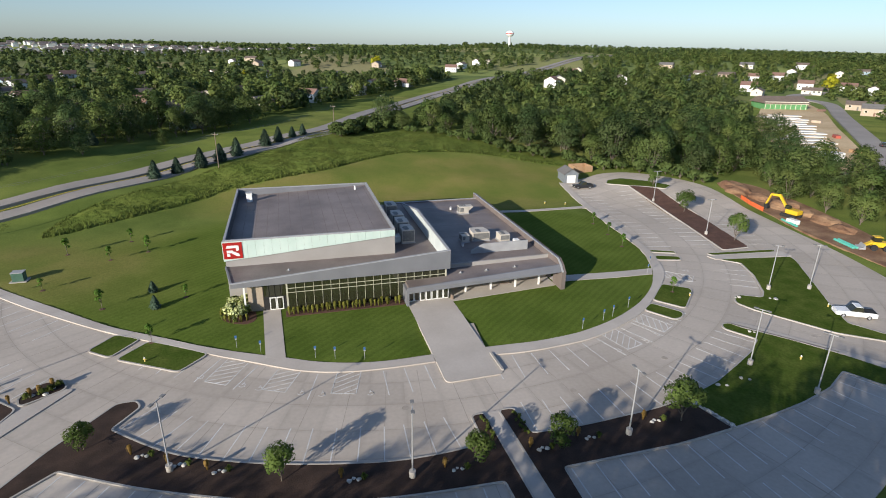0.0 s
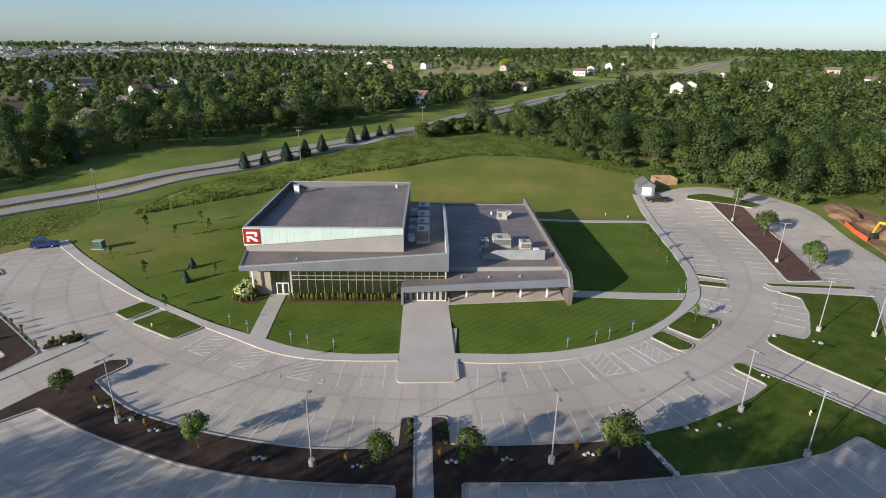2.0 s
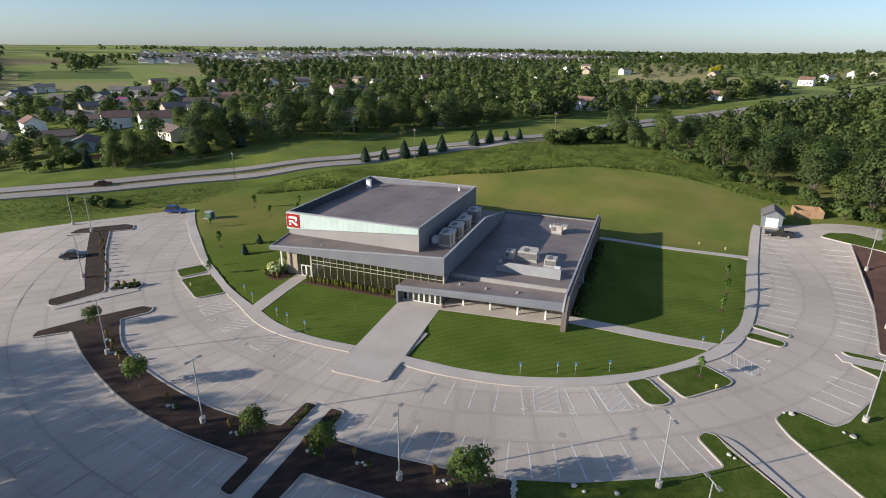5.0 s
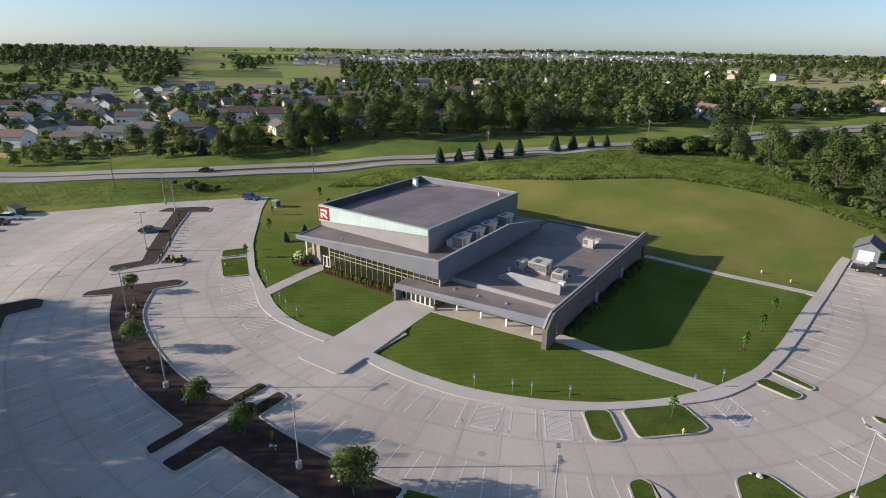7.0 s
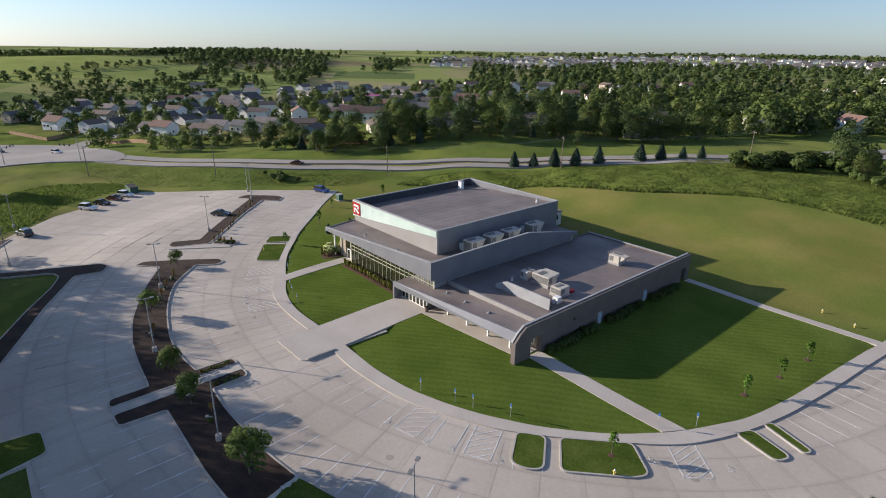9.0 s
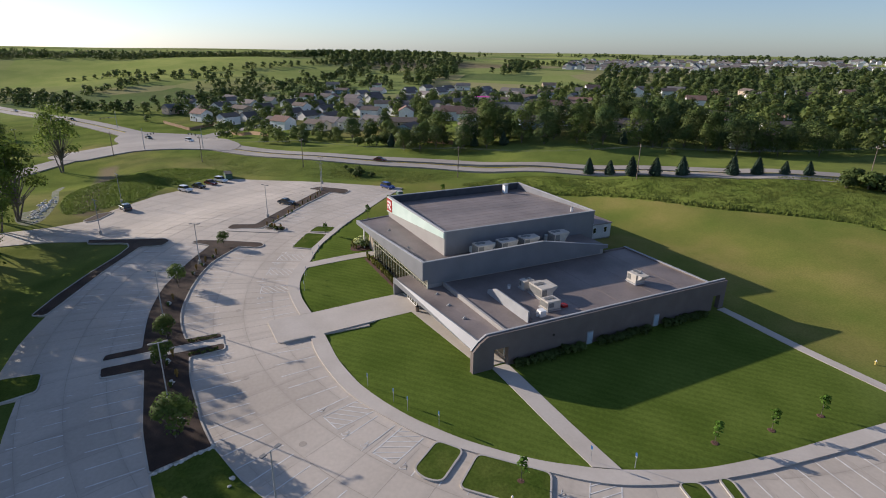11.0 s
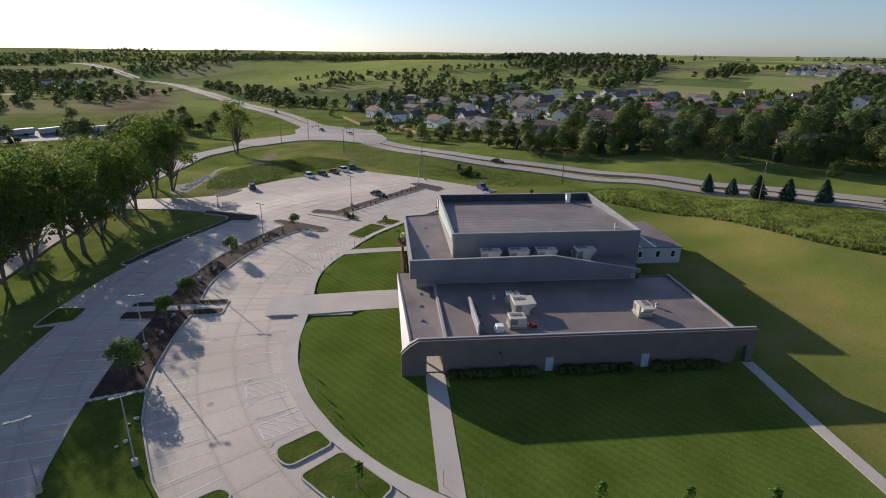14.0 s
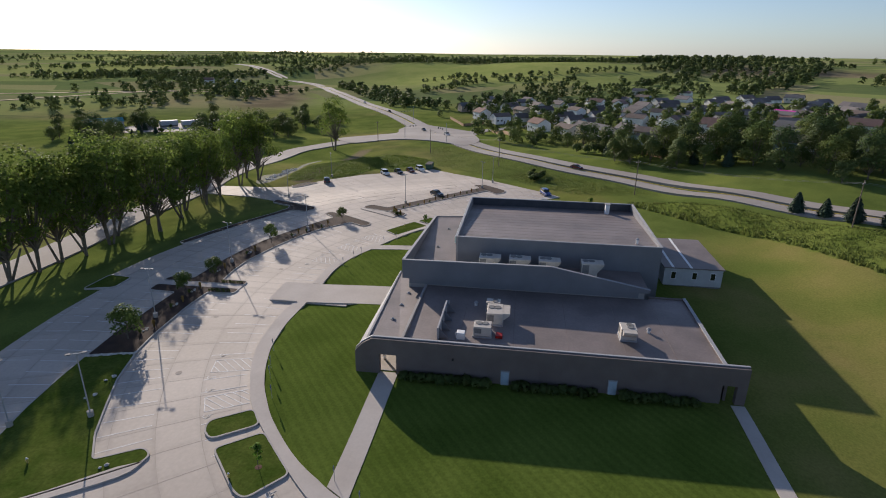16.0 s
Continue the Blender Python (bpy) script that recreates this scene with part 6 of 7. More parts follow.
for k, (x, y) in enumerate(((-129, -119), (-125, -106), (-128, -97), (-140, -96), (-160, -101), (-168, -150), (-186, -150), (-163, -125), (-277, -61), (-271, -119), (-215, -43), (-150, -112), (-140, -125), (-172, -96))):
    put((OAKS[k % 6], SPRUCE[k % 2])[k % 3 == 1], x, y, 0.62 + 0.12 * (k % 4), k * 1.3, "dark green tree beside the yard beyond the street", "tree", "yard edge trees")

# yard with a long teal-roofed shop beyond the street
M_TEAL = surf("teal_metal_roof", (0.06, 0.22, 0.23), (0.09, 0.28, 0.29), scale=0.5, rough=0.85)
shop = thing("workshop", (-186, -138, hz(-186, -138)), "long pale workshop with a teal metal roof", "building")
shop.rotation_euler.z = radians(-45)
shop.scale = (0.72, 0.72, 0.8)
part("wall", prism(bmesh.new(), [(-6, -1), (6, -1), (6, 4), (0, 6), (-6, 4)], 0, -14, 14), M_TRAILER, shop)
for s in (-1, 1):
    part("roof", prism(bmesh.new(), [(s * 6.5, 3.85), (s * 6.5, 4.1), (0, 6.25), (0, 6.0)], 0, -14.5, 14.5), M_TEAL, shop)
for k in range(4):
    part("bay_door", box(bmesh.new(), -11 + 6 * k, 6.01, 0, -7.5 + 6 * k, 6.08, 3.4), M_WHITE, shop)
tagged(sheet("gravel_yard", [(-172, -128), (-168, -112), (-188, -84), (-222, -60), (-248, -66), (-232, -98), (-206, -126)], 0.25, M_ROAD, skirt=1.0), "grey gravel yard beyond the street", "yard", kind="structure")
for k in range(6):
    bt = thing("box_trailer", (-193 - 7.4 * k, -116 + 9 * k, hz(-193 - 7.4 * k, -116 + 9 * k) + 0.3), "long white box trailer parked in the yard", "trailer", "box trailers")
    bt.rotation_euler.z = radians(-50 + 8 * (k % 3))
    part("box_body", box(bmesh.new(), -5, -1.25, 1.0, 5, 1.25, 3.6, bevel=0.05), M_TRAILER, bt)
    part("chassis", box(bmesh.new(), -4.8, -0.6, 0.0, 4.8, 0.6, 1.0), M_COIL, bt)
for k in range(34):
    put((OAKS[k % 6], BUSH, SPRUCE[k % 2])[k % 3], -130 - 120 * rng.random(), -34 - 22 * rng.random() - 30 * (k % 4 == 0), 0.7 + 0.5 * rng.random(), k, "green tree round the yard beyond the street", "tree", "yard edge trees")
for k in range(30):
    put((OAKS[k % 6], BUSH, SPRUCE[k % 2])[k % 3], -150 - 62 * rng.random(), -92 - 60 * rng.random(), 0.5 + 0.4 * rng.random(), k, "green tree round the yard beyond the street", "tree", "yard edge trees")
road("farm_track", smooth([(-330, -420), (-420, -330), (-470, -230), (-520, -190), (-600, -170)], 5), 5, 0.5, M_SAND, "pale gravel farm track across the pasture")
road("farm_track", smooth([(-250, -330), (-400, -300), (-520, -250), (-560, -200)], 5), 4, 0.5, M_SAND, "pale gravel farm track across the pasture")

# planting beds
for k, (x, y) in enumerate(((-23.0, 88.6), (-24.6, 95.3))):
    put(SPRUCE[k], x, y, 0.42, k * 2.0, "small young spruce planted on the side lawn", "spruce", "lawn spruces")
for k, (x, y, s) in enumerate(((-23.8, 56.0, 0.85), (-4.3, 46.4, 1.0), (14.8, 44.1, 0.95), (23.8, 43.7, 1.0), (39.3, 44.5, 1.4), (92.0, 94.8, 1.45), (95.4, 116.1, 1.5), (98.2, 133.6, 1.2))):
    put(BEDTREE[k % 2], x, y, s, k * 0.9, "small round-crowned green tree in a mulch bed", "tree", "bed trees", dz=0.06)
for k, (x, y) in enumerate(((65.3, 97.2), (66.6, 104.9), (67.4, 112.7), (60.9, 74.8), (-21.4, 77.3), (-31.0, 90.7), (-42.4, 100.6), (-35.3, 113.1), (-29.4, 116.3), (-19.0, 91.6), (-34.0, 123.5), (-44.0, 118.0))):
    put(SAPLING, x, y, 1.0 if k < 4 else 0.8 + 0.2 * (k % 3), k * 0.7, "young staked tree with sparse bright leaves", "sapling", "lawn saplings", dz=0.05)
    bmc = cyl(bmesh.new(), x, y, hz(x, y) + 0.05, hz(x, y) + 0.15, 0.55, 0.35)
    tagged(link_mesh("mulch_ring", bmc, M_MULCHRED), "ring of brown mulch round a young tree", "mulch ring", "mulch rings")


def boulder(seed, r):
    g = np.random.default_rng(seed)
    bm = bmesh.new()
    bmesh.ops.create_icosphere(bm, subdivisions=2, radius=r)
    for v in bm.verts:
        n_ = noise.noise(v.co * (1.3 / r) + Vector((seed, 0, 0)))
        v.co = v.co * (1 + 0.35 * n_)
        v.co.z *= 0.6
    return link_mesh("boulder", bm, M_ROCK)


ROCKS = [boulder(1, 0.38), boulder(2, 0.28)]
PROTOS += ROCKS
for x, y in ((-18.0, 53.3), (-10.3, 49.1), (2.3, 44.7), (12.4, 43.5), (21.9, 44.1), (27.6, 44.4), (36.2, 45.1), (-14.2, 51.0)):
    put(TAWNY, x - 1.0, y + 0.7, 1.0, x, "tawny ornamental grass tuft in dark mulch", "grass tuft", "ornamental grasses")
    put(SEDGE, x + 1.1, y - 0.1, 1.0, x, "green ornamental grass tuft in dark mulch", "grass tuft", "ornamental grasses")
    for k in range(3):
        put(ROCKS[k % 2], x + 0.45 * k - 0.3, y + 0.25 * (k % 2), 0.5 + 0.25 * rng.random(), k + x, "pale limestone boulder in dark mulch", "boulder", "bed boulders", dz=0.1)
for k in range(14):
    t = k / 13
    put(TAWNY if k % 2 else SEDGE, -60.7 + 26.2 * t + rng.normal() * 0.3, 86.5 - 19.3 * t + rng.normal() * 0.3, 0.9, k, "ornamental grass tuft in dark mulch", "grass tuft", "ornamental grasses")
for k in range(10):
    put((SHRUB, TAWNY, ROCKS[0])[k % 3], -32.8 + 0.28 * k + rng.normal() * 0.2, 67.3 + 0.22 * k + rng.normal() * 0.5, 1.0, k, ("low green shrub", "tawny grass tuft", "pale boulder")[k % 3] + " in a small planting bed", ("shrub", "grass tuft", "boulder")[k % 3])
for k in range(26):
    t = k / 25
    x, y = 42.7 + 1.7 * t + rng.normal() * 0.08, 48.0 - 5.7 * t + rng.normal() * 0.08
    put(ROCKS[k % 2], x, y, 0.55 + 0.2 * rng.random(), k, "small pale edging stone between mulch and grass", "stone", "edging stones", dz=0.1)
for x, y in ((48.4, 49.3), (49.4, 48.9), (52.4, 49.8), (53.2, 49.2), (63.0, 59.7), (63.5, 59.3), (69.8, 70.0), (70.6, 70.1), (75.4, 68.4), (76.2, 68.0)):
    put(ROCKS[int(x) % 2], x, y, 0.6 + 0.35 * rng.random(), x, "pale limestone boulder in the grass", "boulder", "grass boulders", dz=0.15)
for k in range(24):
    t = k / 23
    put(SEDGE, (17.6 if k % 2 else 21.4) + 0.25 * rng.normal(), 46.8 + 3.8 * t, 0.6, k, "green groundcover tuft beside the crossing walk", "grass tuft", "ornamental grasses")

# beds by the building
tagged(sheet("front_bed", [(-3.4, 80.3), (15.0, 80.3), (15.0, 82.4), (-3.4, 82.4)], 0.14, M_MULCHRED, skirt=0.3), "brown mulch bed below the lobby glass", "planting bed", kind="structure")
for k in range(26):
    x = -2.8 + k * 0.68
    put(FEATHER, x + rng.normal() * 0.1, 80.95 + rng.normal() * 0.1, 0.85 + 0.3 * rng.random(), k, "upright yellow-green feather grass below the lobby glass", "grass tuft", "lobby grasses", dz=0.05)
    if k % 2 == 0:
        put(SHRUB, x + 0.3, 81.65, 0.75, k, "low green shrub below the lobby glass", "shrub", "lobby shrubs", dz=0.05)
tagged(sheet("corner_bed", smooth([(-12.3, 81.2), (-9.3, 79.4), (-7.7, 81.0), (-8.7, 85.4), (-11.7, 86.4), (-13.1, 84.0)], 4, True), 0.13, M_MULCHRED, skirt=0.3), "rounded mulch bed at the building's corner", "planting bed", kind="structure")
for x, y in ((-10.1, 84.4), (-11.4, 83.0), (-11.1, 85.4), (-9.7, 82.8), (-10.7, 81.7), (-9.4, 85.7)):
    put(HYDRANGEA, x, y, 1.2, x * 3, "large hydrangea shrub with cream flower heads", "shrub", "hydrangeas", dz=0.05)
for k in range(9):
    a = 2.6 + k * 0.33
    put(FEATHER if k % 3 else SHRUB, -10.3 + 2.5 * math.cos(a), 82.8 + 2.6 * math.sin(a), 0.9, k, "upright green grass at the rim of the corner bed", "grass tuft", "corner plants", dz=0.05)
for y0, y1 in ((86.0, 97.6), (100.1, 110.6), (113.1, 123.4)):
    for k in range(int((y1 - y0) / 1.15)):
        put(HEDGE, 43.75 + rng.normal() * 0.12, y0 + k * 1.15, 0.85 + 0.25 * rng.random(), k, "dark green hedge shrub along the masonry wall", "shrub", "wall hedge", dz=0.0)

# spruces on the near verge
for k, (x, y, s) in enumerate(((-36.6, 165.4, 0.95), (-31.5, 169.3, 0.95), (-25.5, 172.2, 1.05), (-20.6, 176.9, 1.1), (-16.3, 183.0, 1.05), (-8.0, 193.9, 1.15), (-3.8, 198.8, 0.95), (0.9, 204.1, 0.8), (4.6, 209.0, 0.75))):
    put(SPRUCE[k % 2], x, y, s, k, "dark blue-green spruce on the highway verge", "spruce", "verge spruces", dz=0.0)
for k, (x, y) in enumerate(((-122.7, 132.8), (-95.5, 157.5), (-86.7, 165.4), (-60.7, 201.9))):
    put(SPRUCE[k % 2], x, y, 1.0, k, "dark spruce on the far verge", "spruce", "verge spruces")


for k, (x, y, a) in enumerate(((-641, -294, 0.4), (-610, -318, 1.9))):
    put(HOUSES[5 * k], x, y, 1.05, a, "white farmhouse among trees beyond the pasture", "house", "farmhouses", dz=1.2)
for k in range(34):
    put(ROCKS[k % 2], -70 - 19 * (k / 33) + rng.normal() * 1.2, 14.5 + 2.5 * (k / 33) + rng.normal() * 0.8, 0.9 + 0.9 * rng.random(), k * 1.7, "pale riprap stone in the drainage swale", "stone", "riprap stones", dz=0.1)


# tall meadow grass on the bank
def grass_mass(name, poly, count, seed, h, mat, label, wide=0.3):
    x0, x1 = min(p[0] for p in poly), max(p[0] for p in poly)
    y0, y1 = min(p[1] for p in poly), max(p[1] for p in poly)
    g = np.random.default_rng(seed)
    x, y = g.uniform(x0, x1, count * 3), g.uniform(y0, y1, count * 3)
    keep = inside(x, y, poly)
    x, y = x[keep][:count], y[keep][:count]
    n = len(x)
    z = H(x, y) + 0.05
    a = g.random(n) * 6.283
    lump = 0.8 + 0.28 * np.array([noise.noise(Vector((p / 5, q / 5, 1.0))) + 0.5 for p, q in zip(x, y)]).clip(0, 1.2)
    hh, w = h * lump * (0.7 + 0.6 * g.random(n)), wide * (0.6 + 0.8 * g.random(n))
    # a low clump: three sloping sides under a leaning top
    tip = np.stack([x + g.normal(size=n) * 0.25, y + g.normal(size=n) * 0.25, z + hh], 1)
    v, soft = [], []
    for k in range(3):
        for b_ in (a + 2.0944 * k, a + 2.0944 * (k + 1)):
            v.append(np.stack([x + np.cos(b_) * w * 1.3, y + np.sin(b_) * w * 1.3, z - 0.1], 1))
            soft.append(np.stack([np.cos(b_) * 0.3, np.sin(b_) * 0.3, np.full(n, 1.0)], 1))
        v.append(tip)
        soft.append(np.stack([g.normal(size=n) * 0.2, g.normal(size=n) * 0.2, np.ones(n)], 1))
    v, soft = np.stack(v, 1).reshape(-1, 3), np.stack(soft, 1).reshape(-1, 3)
    tagged(foliage(name, v, np.arange(9 * n).reshape(-1, 3), soft / np.linalg.norm(soft, axis=1)[:, None], mat), label, "tall grass", kind="stuff")


def grass_mat(name, poly, step, h, mat, label):
    """A deep, uneven mat of grass: a closed sheet whose height wanders and falls away at its rim."""
    x0, x1 = min(p[0] for p in poly), max(p[0] for p in poly)
    y0, y1 = min(p[1] for p in poly), max(p[1] for p in poly)
    gx, gy = np.meshgrid(np.arange(x0 - 1, x1 + 1, step), np.arange(y0 - 1, y1 + 1, step))
    g = np.random.default_rng(19)
    gx, gy = gx + g.uniform(-0.3, 0.3, gx.shape) * step, gy + g.uniform(-0.3, 0.3, gx.shape) * step
    fx, fy = gx.ravel(), gy.ravel()
    ins = inside(fx, fy, poly)
    rim = np.zeros(fx.shape)
    rim[ins] = ss(line_dist(fx[ins], fy[ins], poly + poly[:1]) / 1.1)
    lump = np.zeros(fx.shape)
    lump[ins] = [0.66 + 0.14 * noise.noise(Vector((p / 6, q / 6, 1.0))) + 0.22 * noise.noise(Vector((p / 1.3, q / 1.3, 4.0))) for p, q in zip(fx[ins], fy[ins])]
    z = H(fx, fy) + 0.02 + h * rim * lump.clip(0.1, 1.6)
    n, m = gx.shape
    idx = np.arange(n * m).reshape(n, m)
    q = np.stack([idx[:-1, :-1], idx[:-1, 1:], idx[1:, 1:], idx[1:, :-1]], -1).reshape(-1, 4)
    q = q[ins[q].all(1)]
    used, inv = np.unique(q, return_inverse=True)
    ob = data_mesh(name, np.stack([fx, fy, z], 1)[used].tolist(), inv.reshape(-1, 4).tolist(), mat)
    ob.data.polygons.foreach_set("use_smooth", [True] * len(ob.data.polygons))
    tagged(ob, label, "tall grass", kind="stuff")


M_MAT = surf("meadow_sward", (0.112, 0.156, 0.030), (0.158, 0.188, 0.042), scale=0.12, fine=12, rough=1.0, bump=0.7, grain=0.3, spec=0.0, world_space=True)
M_MAT.node_tree.nodes["Principled BSDF"].inputs["Sheen Weight"].default_value = 0.07
M_MAT.node_tree.nodes["Principled BSDF"].inputs["Sheen Tint"].default_value = (0.55, 0.65, 0.2, 1)
grass_mat("meadow_mat", MEADOW, 0.55, 0.62, M_MAT, "deep rough meadow grass on the bank behind the field")
grass_mass("meadow_grass", MEADOW, 46000, 4, 0.68, M_MEADOW, "tall green blades standing out of the meadow", 0.15)
LOW_EDGE = MEADOW[:40]
grass_mass("meadow_fringe", LOW_EDGE + offset(LOW_EDGE, 2.6)[::-1], 4200, 14, 1.0, M_MEADOW, "taller weeds along the mown edge of the field")
grass_mass("swale_grass", SWALE, 9000, 5, 0.45, M_REED, "bright tall reeds in the swale beside the lot", 0.17)
grass_mass("verge_grass", smooth([(-61.6, 114.7), (-72.6, 102.6), (-87.9, 94.7), (-96.5, 103.3), (-85.3, 115.4), (-69.9, 127.3)], 4, True), 1200, 6, 0.35, M_MEADOW, "rough grass on the highway verge")
grass_mass("verge_grass", [(-101, 70), (-108, 66), (-130, 60), (-150, 58), (-158, 66), (-130, 86), (-112, 100), (-92, 118), (-76, 134), (-62, 140), (-60, 116), (-70, 104), (-84, 88)], 9000, 16, 0.24, M_MEADOW, "uneven rough grass between the lot and the highway", 0.2)
for k in range(14):
    put(BUSH, -81 + rng.normal() * 4, 105 + rng.normal() * 2.2, 0.45 + 0.25 * rng.random(), k, "low scrub bush on the verge", "bush", "scrub")

# ---- small ground markings ----
def access_symbol(x, y, ang):
    bm = bmesh.new()
    m = Matrix.Translation((x, y, 0)) @ Matrix.Rotation(radians(ang), 4, "Z")

    def bar(*p):
        q = [m @ Vector((*v, 0)) for v in p]
        strip([(v.x, v.y) for v in q], 0.08, -0.02, 0.025, bm=bm)
    bar(*[(0.38 * math.cos(t), 0.38 * math.sin(t)) for t in np.arange(-2.6, 1.6, 0.25)])
    bar((-0.05, 0.05), (-0.05, 0.7))
    bar((-0.05, 0.3), (0.3, 0.3))
    bar((0.3, 0.25), (0.48, -0.25))
    tagged(link_mesh("access_symbol", bm, M_PAINT), "white access symbol painted on the concrete", "stall marking", "access symbols", "structure")


for x, y, g_ in ((-14.0, 67.2, -35), (-8.9, 64.1, -30), (-6.9, 62.9, -28), (-2.0, 60.7, -22), (0.4, 59.8, -20), (6.1, 58.6, -12), (41.0, 60.0, 12), (46.4, 61.3, 20), (49.1, 62.6, 26), (53.9, 65.1, 36), (64.0, 77.4, 45), (69.9, 82.6, 52)):
    access_symbol(x, y, g_)

# ---- lamps, signs and street furniture ----
M_SIGN = surf("blue_sign", (0.035, 0.10, 0.24), (0.05, 0.13, 0.29), scale=2.0, rough=0.4, bump=0.0)
M_HYDRANT = surf("yellow_hydrant", (0.58, 0.44, 0.12), (0.64, 0.50, 0.16), scale=3.0, rough=0.5)
M_GREENBOX = surf("green_cabinet", (0.05, 0.11, 0.08), (0.07, 0.14, 0.10), scale=1.0, rough=0.6)


M_LAMPHEAD = surf("grey_lamp_casting", (0.17, 0.17, 0.17), (0.23, 0.23, 0.23), scale=2.0, rough=0.75, bump=0.0, grain=0.1)


def lamp(x, y, ang, h=8.3):
    e = thing("parking_lamp", (x, y, hz(x, y)), "tall grey steel parking lamp with two flat heads", "street lamp", "parking lamps")
    e.rotation_euler.z = radians(ang)
    part("footing", cyl(bmesh.new(), 0, 0, -0.3, 0.85, 0.33, seg=14), M_KERB, e, "round concrete footing")
    part("pole", cyl(bmesh.new(), 0, 0, 0.85, h, 0.085, 0.06, 8), M_STEEL, e)
    part("arm", box(bmesh.new(), -0.75, -0.03, h - 0.12, 0.75, 0.03, h - 0.04), M_STEEL, e)
    for s in (-1, 1):
        part("lamp_head", box(bmesh.new(), min(s * 0.5, s * 1.05), -0.19, h - 0.1, max(s * 0.5, s * 1.05), 0.19, h + 0.02, bevel=0.03), M_LAMPHEAD, e, "flat lamp head")


for x, y, a in ((-14.8, 50.6, 60), (8.0, 43.8, 80), (32.2, 44.0, 95), (56.1, 52.3, 120), (59.1, 44.8, 120), (78.3, 71.7, 150), (85.6, 70.1, 150), (88.7, 99.9, 165), (92.7, 125.2, 170), (-42.1, 68.2, 40), (-64.4, 87.6, 40), (-73.9, 90.3, 40), (-78.9, 34.3, 20), (-48.9, 31.3, 20)):
    lamp(x, y, a)


def ada_sign(x, y):
    e = thing("parking_sign", (x, y, hz(x, y) + 0.1), "blue and white reserved parking sign on a thin post", "sign", "reserved parking signs")
    part("post", cyl(bmesh.new(), 0, 0, -0.2, 1.9, 0.03, seg=6), M_STEEL, e)
    part("plate", box(bmesh.new(), -0.14, -0.05, 1.5, 0.14, -0.03, 1.9), M_SIGN, e, "blue plate")
    part("plate", box(bmesh.new(), -0.13, -0.05, 1.32, 0.13, -0.03, 1.46), M_CAP, e, "white plate")


for x, y in ((-10.0, 72.9), (-6.8, 70.9), (0.2, 67.9), (2.7, 67.1), (6.5, 66.1), (39.0, 66.5), (43.5, 68.2), (45.7, 69.1), (49.8, 71.2), (61.6, 83.0), (64.4, 86.4)):
    ada_sign(x, y)


def hydrant(x, y):
    e = thing("hydrant", (x, y, hz(x, y) + 0.1), "small yellow fire hydrant in the grass", "hydrant", "hydrants")
    part("barrel", cyl(bmesh.new(), 0, 0, -0.1, 0.62, 0.13, 0.12), M_HYDRANT, e)
    e.scale = (0.8, 0.8, 0.85)
    part("bonnet", cyl(bmesh.new(), 0, 0, 0.62, 0.80, 0.15, 0.05), M_WHITE, e, "white bonnet")
    part("outlet", box(bmesh.new(), -0.24, -0.06, 0.38, 0.24, 0.06, 0.5), M_HYDRANT, e)


for x, y in ((62.7, 72.6), (63.9, 51.6), (-21.3, 72.4), (82.3, 63.5), (63.7, 131.3), (68.7, 129.4)):
    hydrant(x, y)
ub = thing("utility_cabinet", (-47.6, 106.0, hz(-47.6, 106.0)), "green steel utility cabinet on a concrete pad", "cabinet")
part("pad", box(bmesh.new(), -1.3, -1.0, -0.1, 1.3, 1.0, 0.22), M_KERB, ub)
part("casing", box(bmesh.new(), -0.9, -0.7, 0.22, 0.9, 0.7, 1.75, bevel=0.04), M_GREENBOX, ub)
part("lid", box(bmesh.new(), -0.95, -0.75, 1.75, 0.95, 0.75, 1.85), M_STEEL, ub)
bin_ = thing("litter_bin", (22.9, 80.4, hz(22.9, 80.4) + 0.13), "dark brown litter bin by the entrance", "bin")
part("drum", cyl(bmesh.new(), 0, 0, 0, 0.85, 0.28, 0.3), M_WOODPOLE, bin_)
part("lid", cyl(bmesh.new(), 0, 0, 0.85, 1.05, 0.3, 0.12), M_DARK, bin_)
for x, y in ((68.2, 78.4), (68.6, 65.4), (46.1, 56.7), (71.7, 56.4), (9.6, 54.7), (30.3, 53.0)):
    tagged(link_mesh("manhole_cover", cyl(bmesh.new(), x, y, hz(x, y) - 0.05, hz(x, y) + 0.015, 0.42, seg=16), M_JOINT), "round dark iron manhole cover set in concrete", "manhole cover", "manholes")


def utility_pole(x, y, h=10.5, ang=50):
    e = thing("utility_pole", (x, y, hz(x, y)), "weathered wooden utility pole with a crossarm", "utility pole", "utility poles")
    e.rotation_euler.z = radians(ang)
    part("pole", cyl(bmesh.new(), 0, 0, -0.5, h, 0.15, 0.10, 8), M_WOODPOLE, e)
    part("crossarm", box(bmesh.new(), -0.06, -1.1, h - 0.8, 0.06, 1.1, h - 0.68), M_WOODPOLE, e)
    for s in (-0.95, 0, 0.95):
        part("insulator", cyl(bmesh.new(), 0, s, h - 0.68, h - 0.45, 0.05), M_WHITE, e)


POLES = [(-62.3, 132.7), (-20.5, 169.5), (-102.4, 90.9), (-136.7, 59.4), (16.5, 216.2), (43.0, 263.2), (-167.9, 27.6), (-223.0, -14.6)]
for x, y in POLES:
    utility_pole(x, y)


